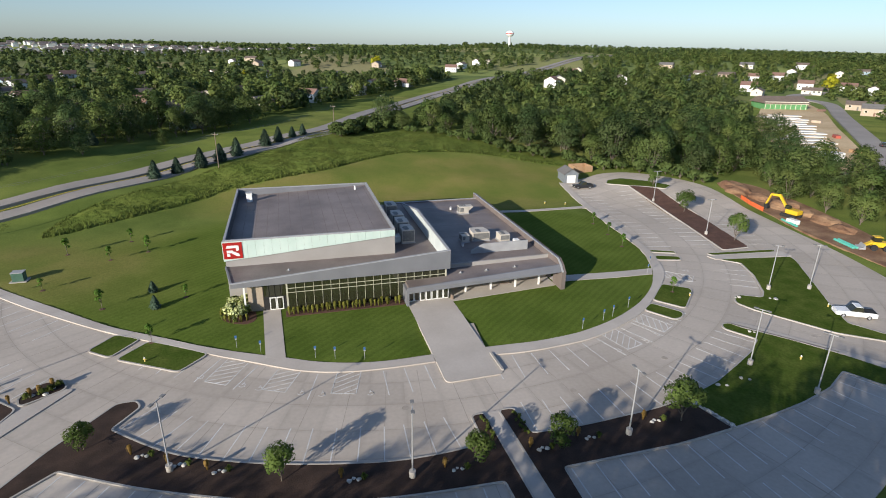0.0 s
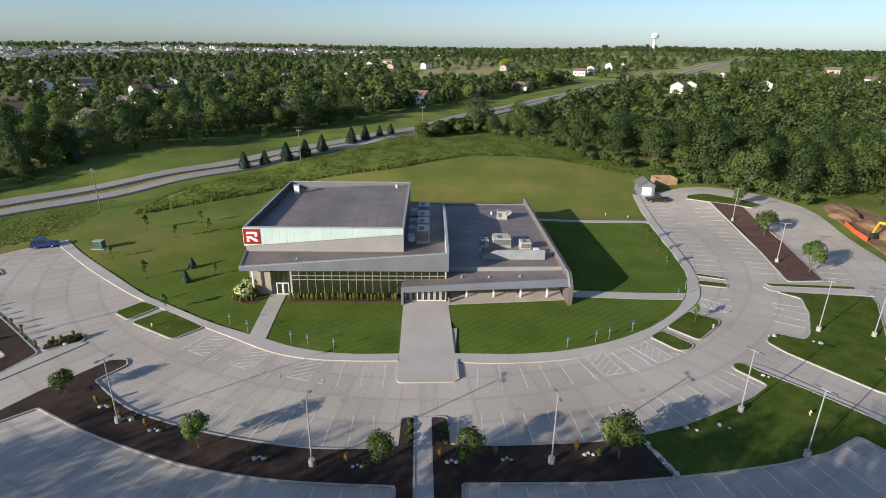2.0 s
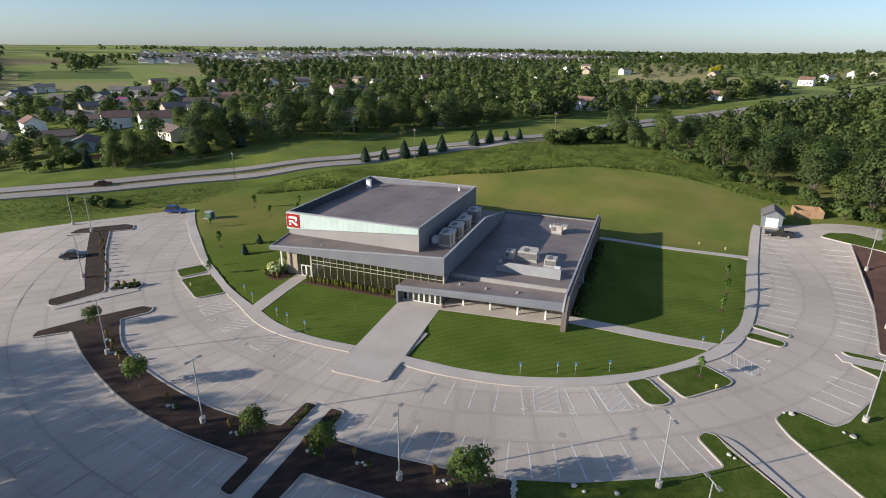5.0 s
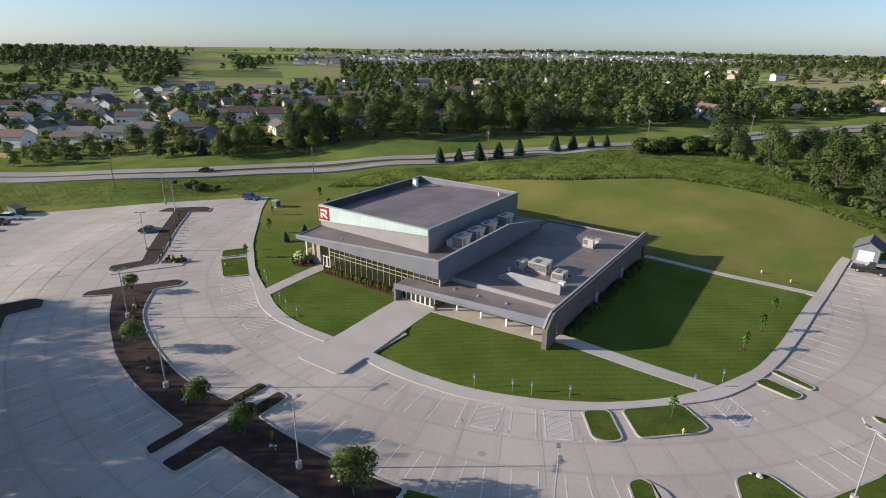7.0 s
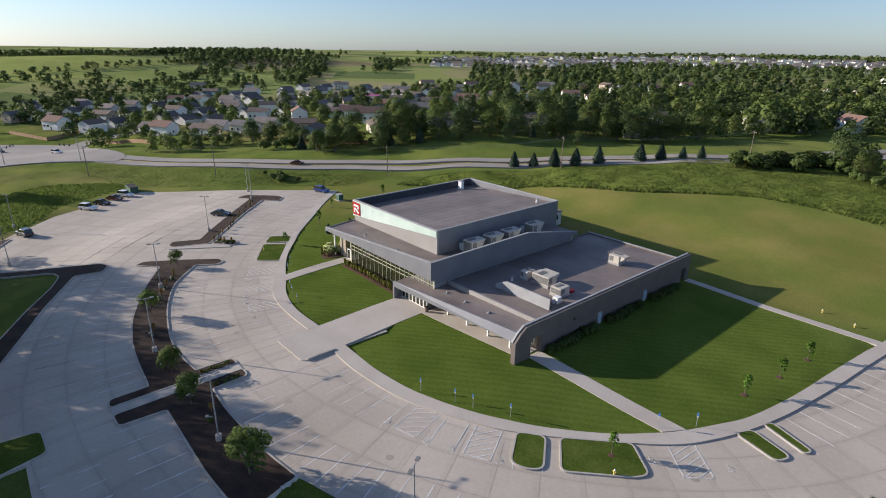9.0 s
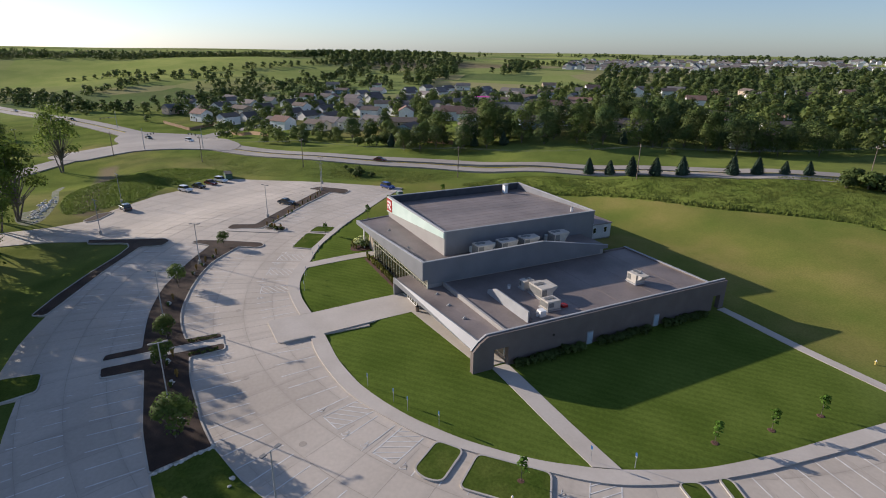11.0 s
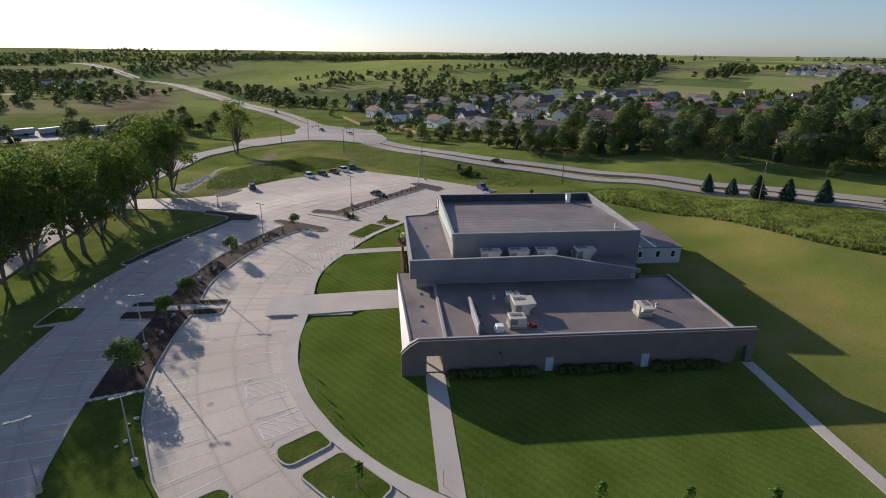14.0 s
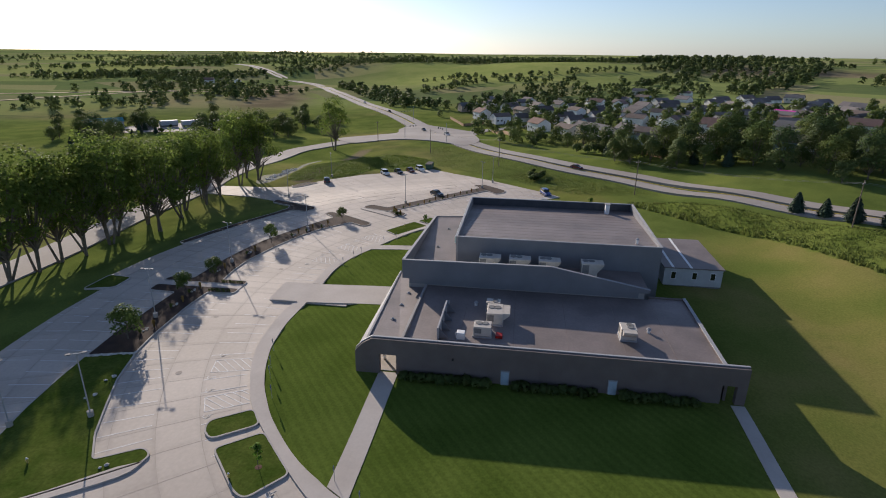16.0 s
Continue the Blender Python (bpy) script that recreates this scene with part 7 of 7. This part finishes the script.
def wire(a, b, h=9.9, sag=1.2):
    for o in (-0.95, 0.95):
        bm, prev = bmesh.new(), None
        for k in range(13):
            t = k / 12
            x, y = a[0] + (b[0] - a[0]) * t - 0.6 * o, a[1] + (b[1] - a[1]) * t + 0.52 * o
            z = hz(*a) * (1 - t) + hz(*b) * t + h - sag * 4 * t * (1 - t)
            ring = [bm.verts.new((x, y, z + 0.02)), bm.verts.new((x + 0.015, y - 0.015, z - 0.01)), bm.verts.new((x - 0.015, y + 0.015, z - 0.01))]
            for q in range(3) if prev else ():
                bm.faces.new((prev[q], prev[(q + 1) % 3], ring[(q + 1) % 3], ring[q]))
            prev = ring
        tagged(link_mesh("power_line", bm, M_COIL), "thin dark power line strung between wooden poles", "power line", "power lines")


for a, b in (((-136.7, 59.4), (-102.4, 90.9)), ((-102.4, 90.9), (-62.3, 132.7)), ((-62.3, 132.7), (-20.5, 169.5)), ((-20.5, 169.5), (16.5, 216.2))):
    wire(a, b)


def signal_mast(x, y, ang):
    e = thing("traffic_signal", (x, y, hz(x, y)), "grey traffic signal mast with a long arm at the junction", "traffic signal", "traffic signals")
    e.rotation_euler.z = radians(ang)
    part("mast", cyl(bmesh.new(), 0, 0, 0, 9.5, 0.16, 0.1), M_STEEL, e)
    part("arm", box(bmesh.new(), 0, -0.07, 6.3, 9, 0.07, 6.46), M_STEEL, e)
    for k in (4, 6.5, 8.6):
        part("signal_head", box(bmesh.new(), k - 0.14, -0.12, 5.75, k + 0.14, 0.12, 6.6), M_DARK, e)


for x, y, a in ((-179.5, 38.9, 150), (-280, 23.5, 300), (-168, 62, 215)):
    signal_mast(x, y, a)

# water tower on the skyline
tw = thing("water_tower", (361, 896, 33.5), "white water tower with a dark band and a slender stem", "water tower")
part("stem", cyl(bmesh.new(), 0, 0, -12, 20, 2.6, 1.6, 16), M_WHITE, tw)
bm = bmesh.new()
bmesh.ops.create_uvsphere(bm, u_segments=24, v_segments=12, radius=6.4, matrix=Matrix.Translation((0, 0, 23)) @ Matrix.Diagonal((1, 1, 0.75, 1)))
part("tank", bm, M_WHITE, tw)
part("band", cyl(bmesh.new(), 0, 0, 22.4, 23.5, 6.44, seg=24), M_RED, tw, "dark red band")

# ---- sheds, fences, works ----
M_SHEDWALL = surf("slate_siding", (0.16, 0.18, 0.20), (0.20, 0.22, 0.24), scale=1.0, rough=0.7)
shed = thing("garage_shed", (80.2, 150.3, hz(80.2, 150.3)), "slate grey garden garage with a white roll-up door", "shed")
shed.rotation_euler.z = radians(-8)
part("wall", prism(bmesh.new(), [(-2.1, -0.3), (2.1, -0.3), (2.1, 2.7), (0, 4.0), (-2.1, 2.7)], 1, -3.0, 3.0), M_SHEDWALL, shed)
for s in (-1, 1):
    part("roof", prism(bmesh.new(), [(s * 2.5, 2.45), (s * 2.5, 2.62), (0, 4.2), (0, 4.02)], 1, -3.3, 3.3), M_SHING[1], shed)
part("roll_door", box(bmesh.new(), -1.3, -3.06, 0.0, 1.3, -3.01, 2.2), M_WHITE, shed, "white roll-up door")
encl = thing("bin_enclosure", (89.2, 159.1, hz(89.2, 159.1)), "cedar board enclosure round the waste bins", "enclosure")
for x0, y0, x1, y1 in ((-3, 2.4, 3, 2.5), (-3, -2.5, -2.9, 2.4), (2.9, -2.5, 3, 2.4)):
    part("board_wall", box(bmesh.new(), x0, y0, -0.2, x1, y1, 2.0), M_FENCE, encl)
part("gate", box(bmesh.new(), -2.9, -2.5, 0.05, -0.05, -2.42, 1.95), M_FENCE, encl)
part("gate", box(bmesh.new(), 0.05, -2.5, 0.05, 2.9, -2.42, 1.95), M_FENCE, encl)


def fence(pts, h=1.8):
    e = thing("board_fence", (0, 0, 0), "cedar board privacy fence behind a yard", "fence", "yard fences")
    for (x1, y1), (x2, y2) in zip(pts[:-1], pts[1:]):
        n = max(1, int(math.hypot(x2 - x1, y2 - y1) / 2.4))
        for k in range(n):
            a = (x1 + (x2 - x1) * k / n, y1 + (y2 - y1) * k / n)
            b = (x1 + (x2 - x1) * (k + 1) / n, y1 + (y2 - y1) * (k + 1) / n)
            part("panel", strip([a, b], 0.08, -0.3, h), M_FENCE, e)


fence([(-290, 48), (-257.7, 60.8), (-279.9, 82.7)])
fence([(-238.6, 80), (-190.1, 93.5)])
fence([(-139.7, 135.5), (-119.7, 146.5), (-105.1, 153)])

tagged(sheet("spoil_ground", smooth([(111.3, 93.8), (114.2, 105.7), (116.7, 119.6), (120.2, 133.7), (129.2, 131.5), (130.7, 115.4), (127.1, 97.5), (121.6, 81.7), (118.1, 64.0), (109.1, 64.2)], 4, True), 0.28, M_DIRT, skirt=0.8), "bare brown earth of the trench works", "dirt", kind="structure")
tagged(sheet("graded_site", smooth([(170, 134), (186, 138), (200, 151), (225, 178), (258, 213), (306, 262), (336, 303), (338, 317), (300, 300), (262, 266), (232, 238), (203, 204), (184, 172), (174, 149)], 4, True), 0.5, M_SAND, skirt=1.2), "pale graded earth of a building site", "building site", kind="structure")
road("site_street", SITE_STREET, 8.5, 0.75, M_ROAD, "grey new street beside the building site")
spoil = []
for k in range(7):
    bm = bmesh.new()
    bmesh.ops.create_icosphere(bm, subdivisions=3, radius=1.0)
    r = (3.2, 2.6, 3.6, 2.2, 2.8, 3.0, 2.4)[k]
    for v in bm.verts:
        v.co *= 1 + 0.3 * noise.noise(v.co * 1.6 + Vector((k, 0, 0)))
        v.co = Vector((v.co.x * r, v.co.y * r * 1.3, max(v.co.z, -0.2) * r * 0.55))
    ob = tagged(link_mesh("dirt_mound", bm, M_DIRT), "heap of brown excavated earth", "dirt heap", "spoil heaps")
    x, y = ((120.4, 125.6), (122.2, 119.5), (123.0, 112.5), (123.3, 105.5), (122.7, 99.5), (121.6, 129.6), (120.9, 93.6))[k]
    ob.location = (x, y, hz(x, y) + 0.25)
M_ORANGE2 = surf("faded_red_wrap", (0.30, 0.07, 0.05), (0.40, 0.10, 0.07), scale=1.0, rough=0.7)
M_SLAB = surf("pale_new_concrete", (0.62, 0.60, 0.56), (0.70, 0.68, 0.64), scale=0.3, rough=0.85)
for k in range(13):
    u = k / 12
    x, y = 196.5 + 72.0 * u + 2.5 * math.sin(k * 2.1), 170.5 + 84.0 * u
    ob = tagged(link_mesh("new_slab", box(bmesh.new(), -8.2 - 1.5 * (k % 3), -1.9, -1.2, 8.2, 1.9, 0.35), M_SLAB), "long pale new concrete slab on bare earth", "slab", "new slabs")
    ob.location, ob.rotation_euler.z = (x, y, hz(x, y) + 0.55), radians(-22 + 4 * math.sin(k))
M_SHEATH = surf("green_sheathing", (0.10, 0.26, 0.10), (0.14, 0.33, 0.14), scale=0.4, rough=0.7)
shell = thing("townhouse_shell", (296, 286, hz(296, 286) + 0.4), "half-built townhouse row with green sheathing and a brown roof", "building")
shell.rotation_euler.z = radians(-16)
part("wall", box(bmesh.new(), -13, -8, -2, 13, 8, 3.4), M_SHEATH, shell, "green sheathing boards")
part("roof", prism(bmesh.new(), [(-9, 3.4), (9, 3.4), (9, 3.7), (0, 7.2), (-9, 3.7)], 0, -14, 14), M_SHING[0], shell)
for k in range(9):
    part("stud", box(bmesh.new(), -12.8 + 3.1 * k, -8.12, -1.5, -12.5 + 3.1 * k, -8.01, 3.3), M_WALLS[1], shell)
part("gable_band", box(bmesh.new(), -13.2, -8.3, 2.9, 13.2, -8.13, 4.4), M_WALLS[1], shell, "cream band under the eaves")
tagged(link_mesh("site_container", box(bmesh.new(), 179.0, 149.0, hz(182, 152) - 0.5, 186.5, 154.0, hz(182, 152) + 3.6, bevel=0.06), M_WHITE), "white storage container at the building site", "container")
for k, (x, y) in enumerate(((205, 160), (226, 186), (262, 228), (310, 268))):
    ob = tagged(link_mesh("lumber_stack", box(bmesh.new(), -2.2, -1.0, 0, 2.2, 1.0, 1.2, bevel=0.04), (M_FENCE, M_ORANGE2, M_WALLS[4], M_SHING[2])[k]), "stack of building material on bare earth", "stack", "material stacks")
    ob.location, ob.rotation_euler.z = (x, y, hz(x, y) + 0.5), k
M_MACHINE = surf("machine_yellow", (0.62, 0.40, 0.02), (0.70, 0.47, 0.03), scale=1.0, rough=0.4, bump=0.0)
M_RUBBER = surf("black_rubber", (0.02, 0.02, 0.02), (0.035, 0.035, 0.035), scale=2.0, rough=0.8)
M_ORANGE = surf("orange_netting", (0.55, 0.10, 0.03), (0.65, 0.15, 0.05), scale=2.0, rough=0.7)
exc = thing("excavator", (118.0, 105.2, hz(118.0, 105.2) + 0.3), "yellow tracked excavator with its arm raised over a trench", "excavator")
exc.rotation_euler.z = radians(100)
exc.scale = (0.82, 0.82, 0.82)
for s in (-1, 1):
    part("track", prism(bmesh.new(), [(-2.2, 0.0), (2.2, 0.0), (2.5, 0.45), (2.2, 0.95), (-2.2, 0.95), (-2.5, 0.45)], 1, s * 1.35 - 0.3, s * 1.35 + 0.3), M_RUBBER, exc, "black crawler track")
part("house", box(bmesh.new(), -2.6, -1.4, 1.05, 1.2, 1.4, 2.4, bevel=0.15), M_MACHINE, exc)
part("cab", box(bmesh.new(), 0.0, 0.3, 2.4, 1.5, 1.4, 3.5, bevel=0.1), M_GLASS, exc, "dark glazed cab")
part("boom", prism(bmesh.new(), [(0.8, 1.9), (1.3, 1.6), (4.6, 5.2), (7.2, 5.0), (7.2, 5.6), (4.4, 6.0)], 1, -0.3, 0.3), M_MACHINE, exc)
part("stick", prism(bmesh.new(), [(6.9, 5.7), (7.4, 5.5), (8.6, 2.0), (8.2, 1.9)], 1, -0.2, 0.2), M_MACHINE, exc)
part("bucket", prism(bmesh.new(), [(8.0, 2.1), (8.8, 2.0), (8.6, 0.9), (7.5, 0.7), (7.4, 1.2)], 1, -0.6, 0.6), M_RUBBER, exc)
ldr = thing("wheel_loader", (116.1, 82.3, hz(116.1, 82.3) + 0.25), "yellow wheel loader with a cab", "loader")
ldr.scale = (0.82, 0.82, 0.82)
ldr.rotation_euler.z = radians(150)
part("body", box(bmesh.new(), -3.2, -1.1, 0.9, 1.0, 1.1, 2.2, bevel=0.12), M_MACHINE, ldr)
part("cab", box(bmesh.new(), -0.9, -0.8, 2.2, 0.7, 0.8, 3.4, bevel=0.08), M_GLASS, ldr)
part("cab_roof", box(bmesh.new(), -1.0, -0.9, 3.4, 0.8, 0.9, 3.55), M_MACHINE, ldr)
part("bucket", prism(bmesh.new(), [(2.4, 0.2), (4.0, 0.1), (3.7, 0.5), (3.0, 0.6), (2.7, 1.4)], 1, -1.5, 1.5), M_STEEL, ldr)
part("lift_arm", prism(bmesh.new(), [(0.8, 1.7), (2.7, 0.7), (2.8, 1.0), (1.0, 2.1)], 1, -0.6, 0.6), M_MACHINE, ldr)
for wx in (-2.2, 0.6):
    for wy in (-1.2, 1.2):
        bm = bmesh.new()
        bmesh.ops.create_cone(bm, cap_ends=True, segments=16, radius1=0.8, radius2=0.8, depth=0.55, matrix=Matrix.Translation((wx, wy, 0.8)) @ Matrix.Rotation(radians(90), 4, "X"))
        part("wheel", bm, M_RUBBER, ldr)
tagged(link_mesh("safety_netting", strip([(115.0, 110.7), (115.7, 115.7), (116.9, 120.6)], 0.06, 0.2, 1.3), M_ORANGE), "orange safety netting along the trench", "netting")
for k in range(3):
    bm = bmesh.new()
    bmesh.ops.create_cone(bm, cap_ends=True, segments=12, radius1=0.3, radius2=0.3, depth=5.5, matrix=Matrix.Rotation(radians(90), 4, "X"))
    ob = tagged(link_mesh("drain_pipe", bm, surf("teal_pipe", (0.10, 0.42, 0.34), (0.14, 0.5, 0.4), scale=1.0, rough=0.4) if k == 0 else bpy.data.materials["teal_pipe"]), "green plastic drain pipe lying on the grass", "pipe", "drain pipes")
    ob.location, ob.rotation_euler.z = ((112.8, 86.4, hz(112.8, 86.4) + 0.42), (113.5, 86.1, hz(113.5, 86.1) + 0.42), (113.5, 101.2, hz(113.5, 101.2) + 0.42))[k], radians(-12)
tagged(link_mesh("site_box", box(bmesh.new(), 113.4, 99.6, hz(114, 101), 115.0, 102.2, hz(114, 101) + 1.3, bevel=0.05), M_WHITE), "white site box beside the trench", "site box")

# creek bed beside the drive
M_CREEK = surf("wet_pale_stones", (0.062, 0.092, 0.026), (0.125, 0.125, 0.085), scale=0.6, fine=9, rough=0.9, grain=0.3, bump=0.5, world_space=True)
tagged(sheet("creek_bed", smooth([(-63.5, 14.6), (-68.5, 11.6), (-76.5, 10.5), (-79.5, 13.6), (-88.0, 16.2), (-99.0, 15.0), (-110.0, 13.8), (-119.0, 14.8), (-118.0, 16.0), (-108.0, 15.8), (-98.0, 17.0), (-88.0, 18.2), (-76.0, 18.2), (-66.0, 17.2)], 3, True), 0.115, M_CREEK, skirt=0.4), "pale wet stony creek bed beside the drive", "creek", kind="structure")
for k in range(40):
    put(ROCKS[k % 2], -66 - 30 * rng.random(), 13.5 + 3.5 * rng.random(), 0.8 + 1.2 * rng.random(), k, "pale riprap stone in the creek bed", "stone", "creek stones", dz=0.0)


# ---- vehicles ----
def vehicle(paint, kind="car"):
    L, W, hb, hr = {"car": (4.7, 1.82, 0.92, 1.45), "suv": (4.8, 1.9, 1.05, 1.75), "pickup": (5.8, 2.0, 1.12, 1.9)}[kind]
    e = thing(kind, (0, 0, 0), "", "car")
    body = [(-L / 2, 0.35), (L / 2, 0.35), (L / 2 + 0.04, 0.62), (L / 2 - 0.12, hb - 0.12), (L * 0.2, hb), (-L * 0.42, hb + 0.02), (-L / 2, hb - 0.1), (-L / 2 - 0.03, 0.6)]
    bm = prism(bmesh.new(), body, 1, -W / 2, W / 2)
    bmesh.ops.bevel(bm, geom=bm.edges[:], offset=0.06, segments=2, affect="EDGES")
    part("body", bm, paint, e)
    if kind == "pickup":
        cab = [(L * 0.16, hb), (L * 0.05, hr), (-L * 0.12, hr), (-L * 0.16, hb)]
    elif kind == "suv":
        cab = [(L * 0.18, hb), (L * 0.05, hr), (-L * 0.40, hr), (-L * 0.46, hb)]
    else:
        cab = [(L * 0.20, hb), (L * 0.04, hr), (-L * 0.22, hr), (-L * 0.40, hb)]
    part("window_band", prism(bmesh.new(), cab, 1, -W / 2 + 0.1, W / 2 - 0.1), M_GLASS, e, "dark glass windows")
    top = [(cab[1][0] + 0.05, hr - 0.03), (cab[1][0] - 0.08, hr + 0.05), (cab[2][0] + 0.08, hr + 0.05), (cab[2][0] - 0.05, hr - 0.03)]
    part("roof", prism(bmesh.new(), top, 1, -W / 2 + 0.14, W / 2 - 0.14), paint, e)
    if kind == "pickup":
        part("bed", box(bmesh.new(), -L / 2 + 0.1, -W / 2 + 0.14, hb + 0.01, -L * 0.17, W / 2 - 0.14, hb + 0.05), M_RUBBER, e, "black cargo bed cover")
    for wx in (-L * 0.31, L * 0.31):
        for wy in (-W / 2 + 0.08, W / 2 - 0.08):
            bm = bmesh.new()
            bmesh.ops.create_cone(bm, cap_ends=True, segments=16, radius1=0.34, radius2=0.34, depth=0.24, matrix=Matrix.Translation((wx, wy, 0.34)) @ Matrix.Rotation(radians(90), 4, "X"))
            wh = part("wheel", bm, M_RUBBER, e)
            bm = bmesh.new()
            bmesh.ops.create_cone(bm, cap_ends=True, segments=12, radius1=0.2, radius2=0.2, depth=0.26, matrix=Matrix.Translation((wx, wy, 0.34)) @ Matrix.Rotation(radians(90), 4, "X"))
            part("rim", bm, M_CAP, wh, "pale alloy rim")
    for wy in (-W / 2 + 0.3, W / 2 - 0.3):
        part("headlight", box(bmesh.new(), L / 2 - 0.03, wy - 0.18, 0.62, L / 2 + 0.06, wy + 0.18, 0.76), M_WHITE, e)
        part("tail_light", box(bmesh.new(), -L / 2 - 0.06, wy - 0.16, 0.66, -L / 2 + 0.03, wy + 0.16, 0.82), M_RED, e)
    return e


PAINT = {n: surf("car_paint_" + n, c, tuple(v * 1.1 + 0.004 for v in c), scale=1.0, rough=0.25, grain=0.02, bump=0.0, spec=0.6) for n, c in
         (("white", (0.70, 0.70, 0.70)), ("black", (0.018, 0.019, 0.022)), ("blue", (0.02, 0.05, 0.20)), ("red", (0.13, 0.018, 0.018)), ("grey", (0.06, 0.075, 0.08)))}
FLEET = {}
for n, k, x, y, a, dz, lab in (
        ("blue", "suv", -59.2, 106.8, 20, 0, "dark blue car parked on the lot"), ("grey", "car", -53.5, 75.1, 44, 0, "dark grey car parked beside the planting bed"),
        ("white", "suv", -87.4, 51.2, 35, 0, "white car parked at the lot's edge"), ("black", "car", -90.9, 55.2, 35, 0, "black car parked at the lot's edge"),
        ("red", "car", -93.9, 59.0, 35, 0, "dark red car parked at the lot's edge"), ("white", "suv", -96.2, 62.3, 35, 0, "white car parked at the lot's edge"),
        ("grey", "suv", -70.2, 35.6, 200, 0, "dark grey car parked near the entrance drive"), ("black", "pickup", 80.5, 141.6, 175, 0, "black pickup truck parked before the garage"),
        ("white", "pickup", 83.6, 60.1, 150, 0, "white pickup truck with a black bed cover"),
        ("red", "car", -99.0, 119.0, 45, 0.42, "dark red car on the highway"), ("grey", "car", -228, 40, 25, 0.5, "dark car at the junction"), ("white", "suv", -200, 58, 30, 0.5, "white car at the junction"),
        ("black", "car", -320, -3, 28, 0.42, "dark car on the highway"), ("white", "car", -402, -46, 28, 0.42, "white car on the highway"),
        ("grey", "car", 213.0, 152.0, 45, 0.75, "dark car parked on the new street"), ("black", "suv", 225.0, 165.0, 45, 0.75, "black car parked on the new street")):
    if (n, k) not in FLEET:
        FLEET[(n, k)] = vehicle(PAINT[n], k)
        PROTOS.append(FLEET[(n, k)])
    put(FLEET[(n, k)], x, y, 1.0, radians(a), lab, "truck" if k == "pickup" else "car", dz=dz - 0.07)
dump = thing("dumpster", (-100.5, 65.1, hz(-100.5, 65.1)), "dark steel dumpster at the corner of the lot", "dumpster")
part("bin_body", prism(bmesh.new(), [(-2.6, 0.1), (2.4, 0.1), (2.8, 1.9), (-2.9, 1.9)], 1, -1.1, 1.1), M_GREENBOX, dump)
part("rim", box(bmesh.new(), -2.95, -1.15, 1.9, 2.85, 1.15, 2.0), M_RUBBER, dump)

for p in PROTOS:
    hide_proto(p)
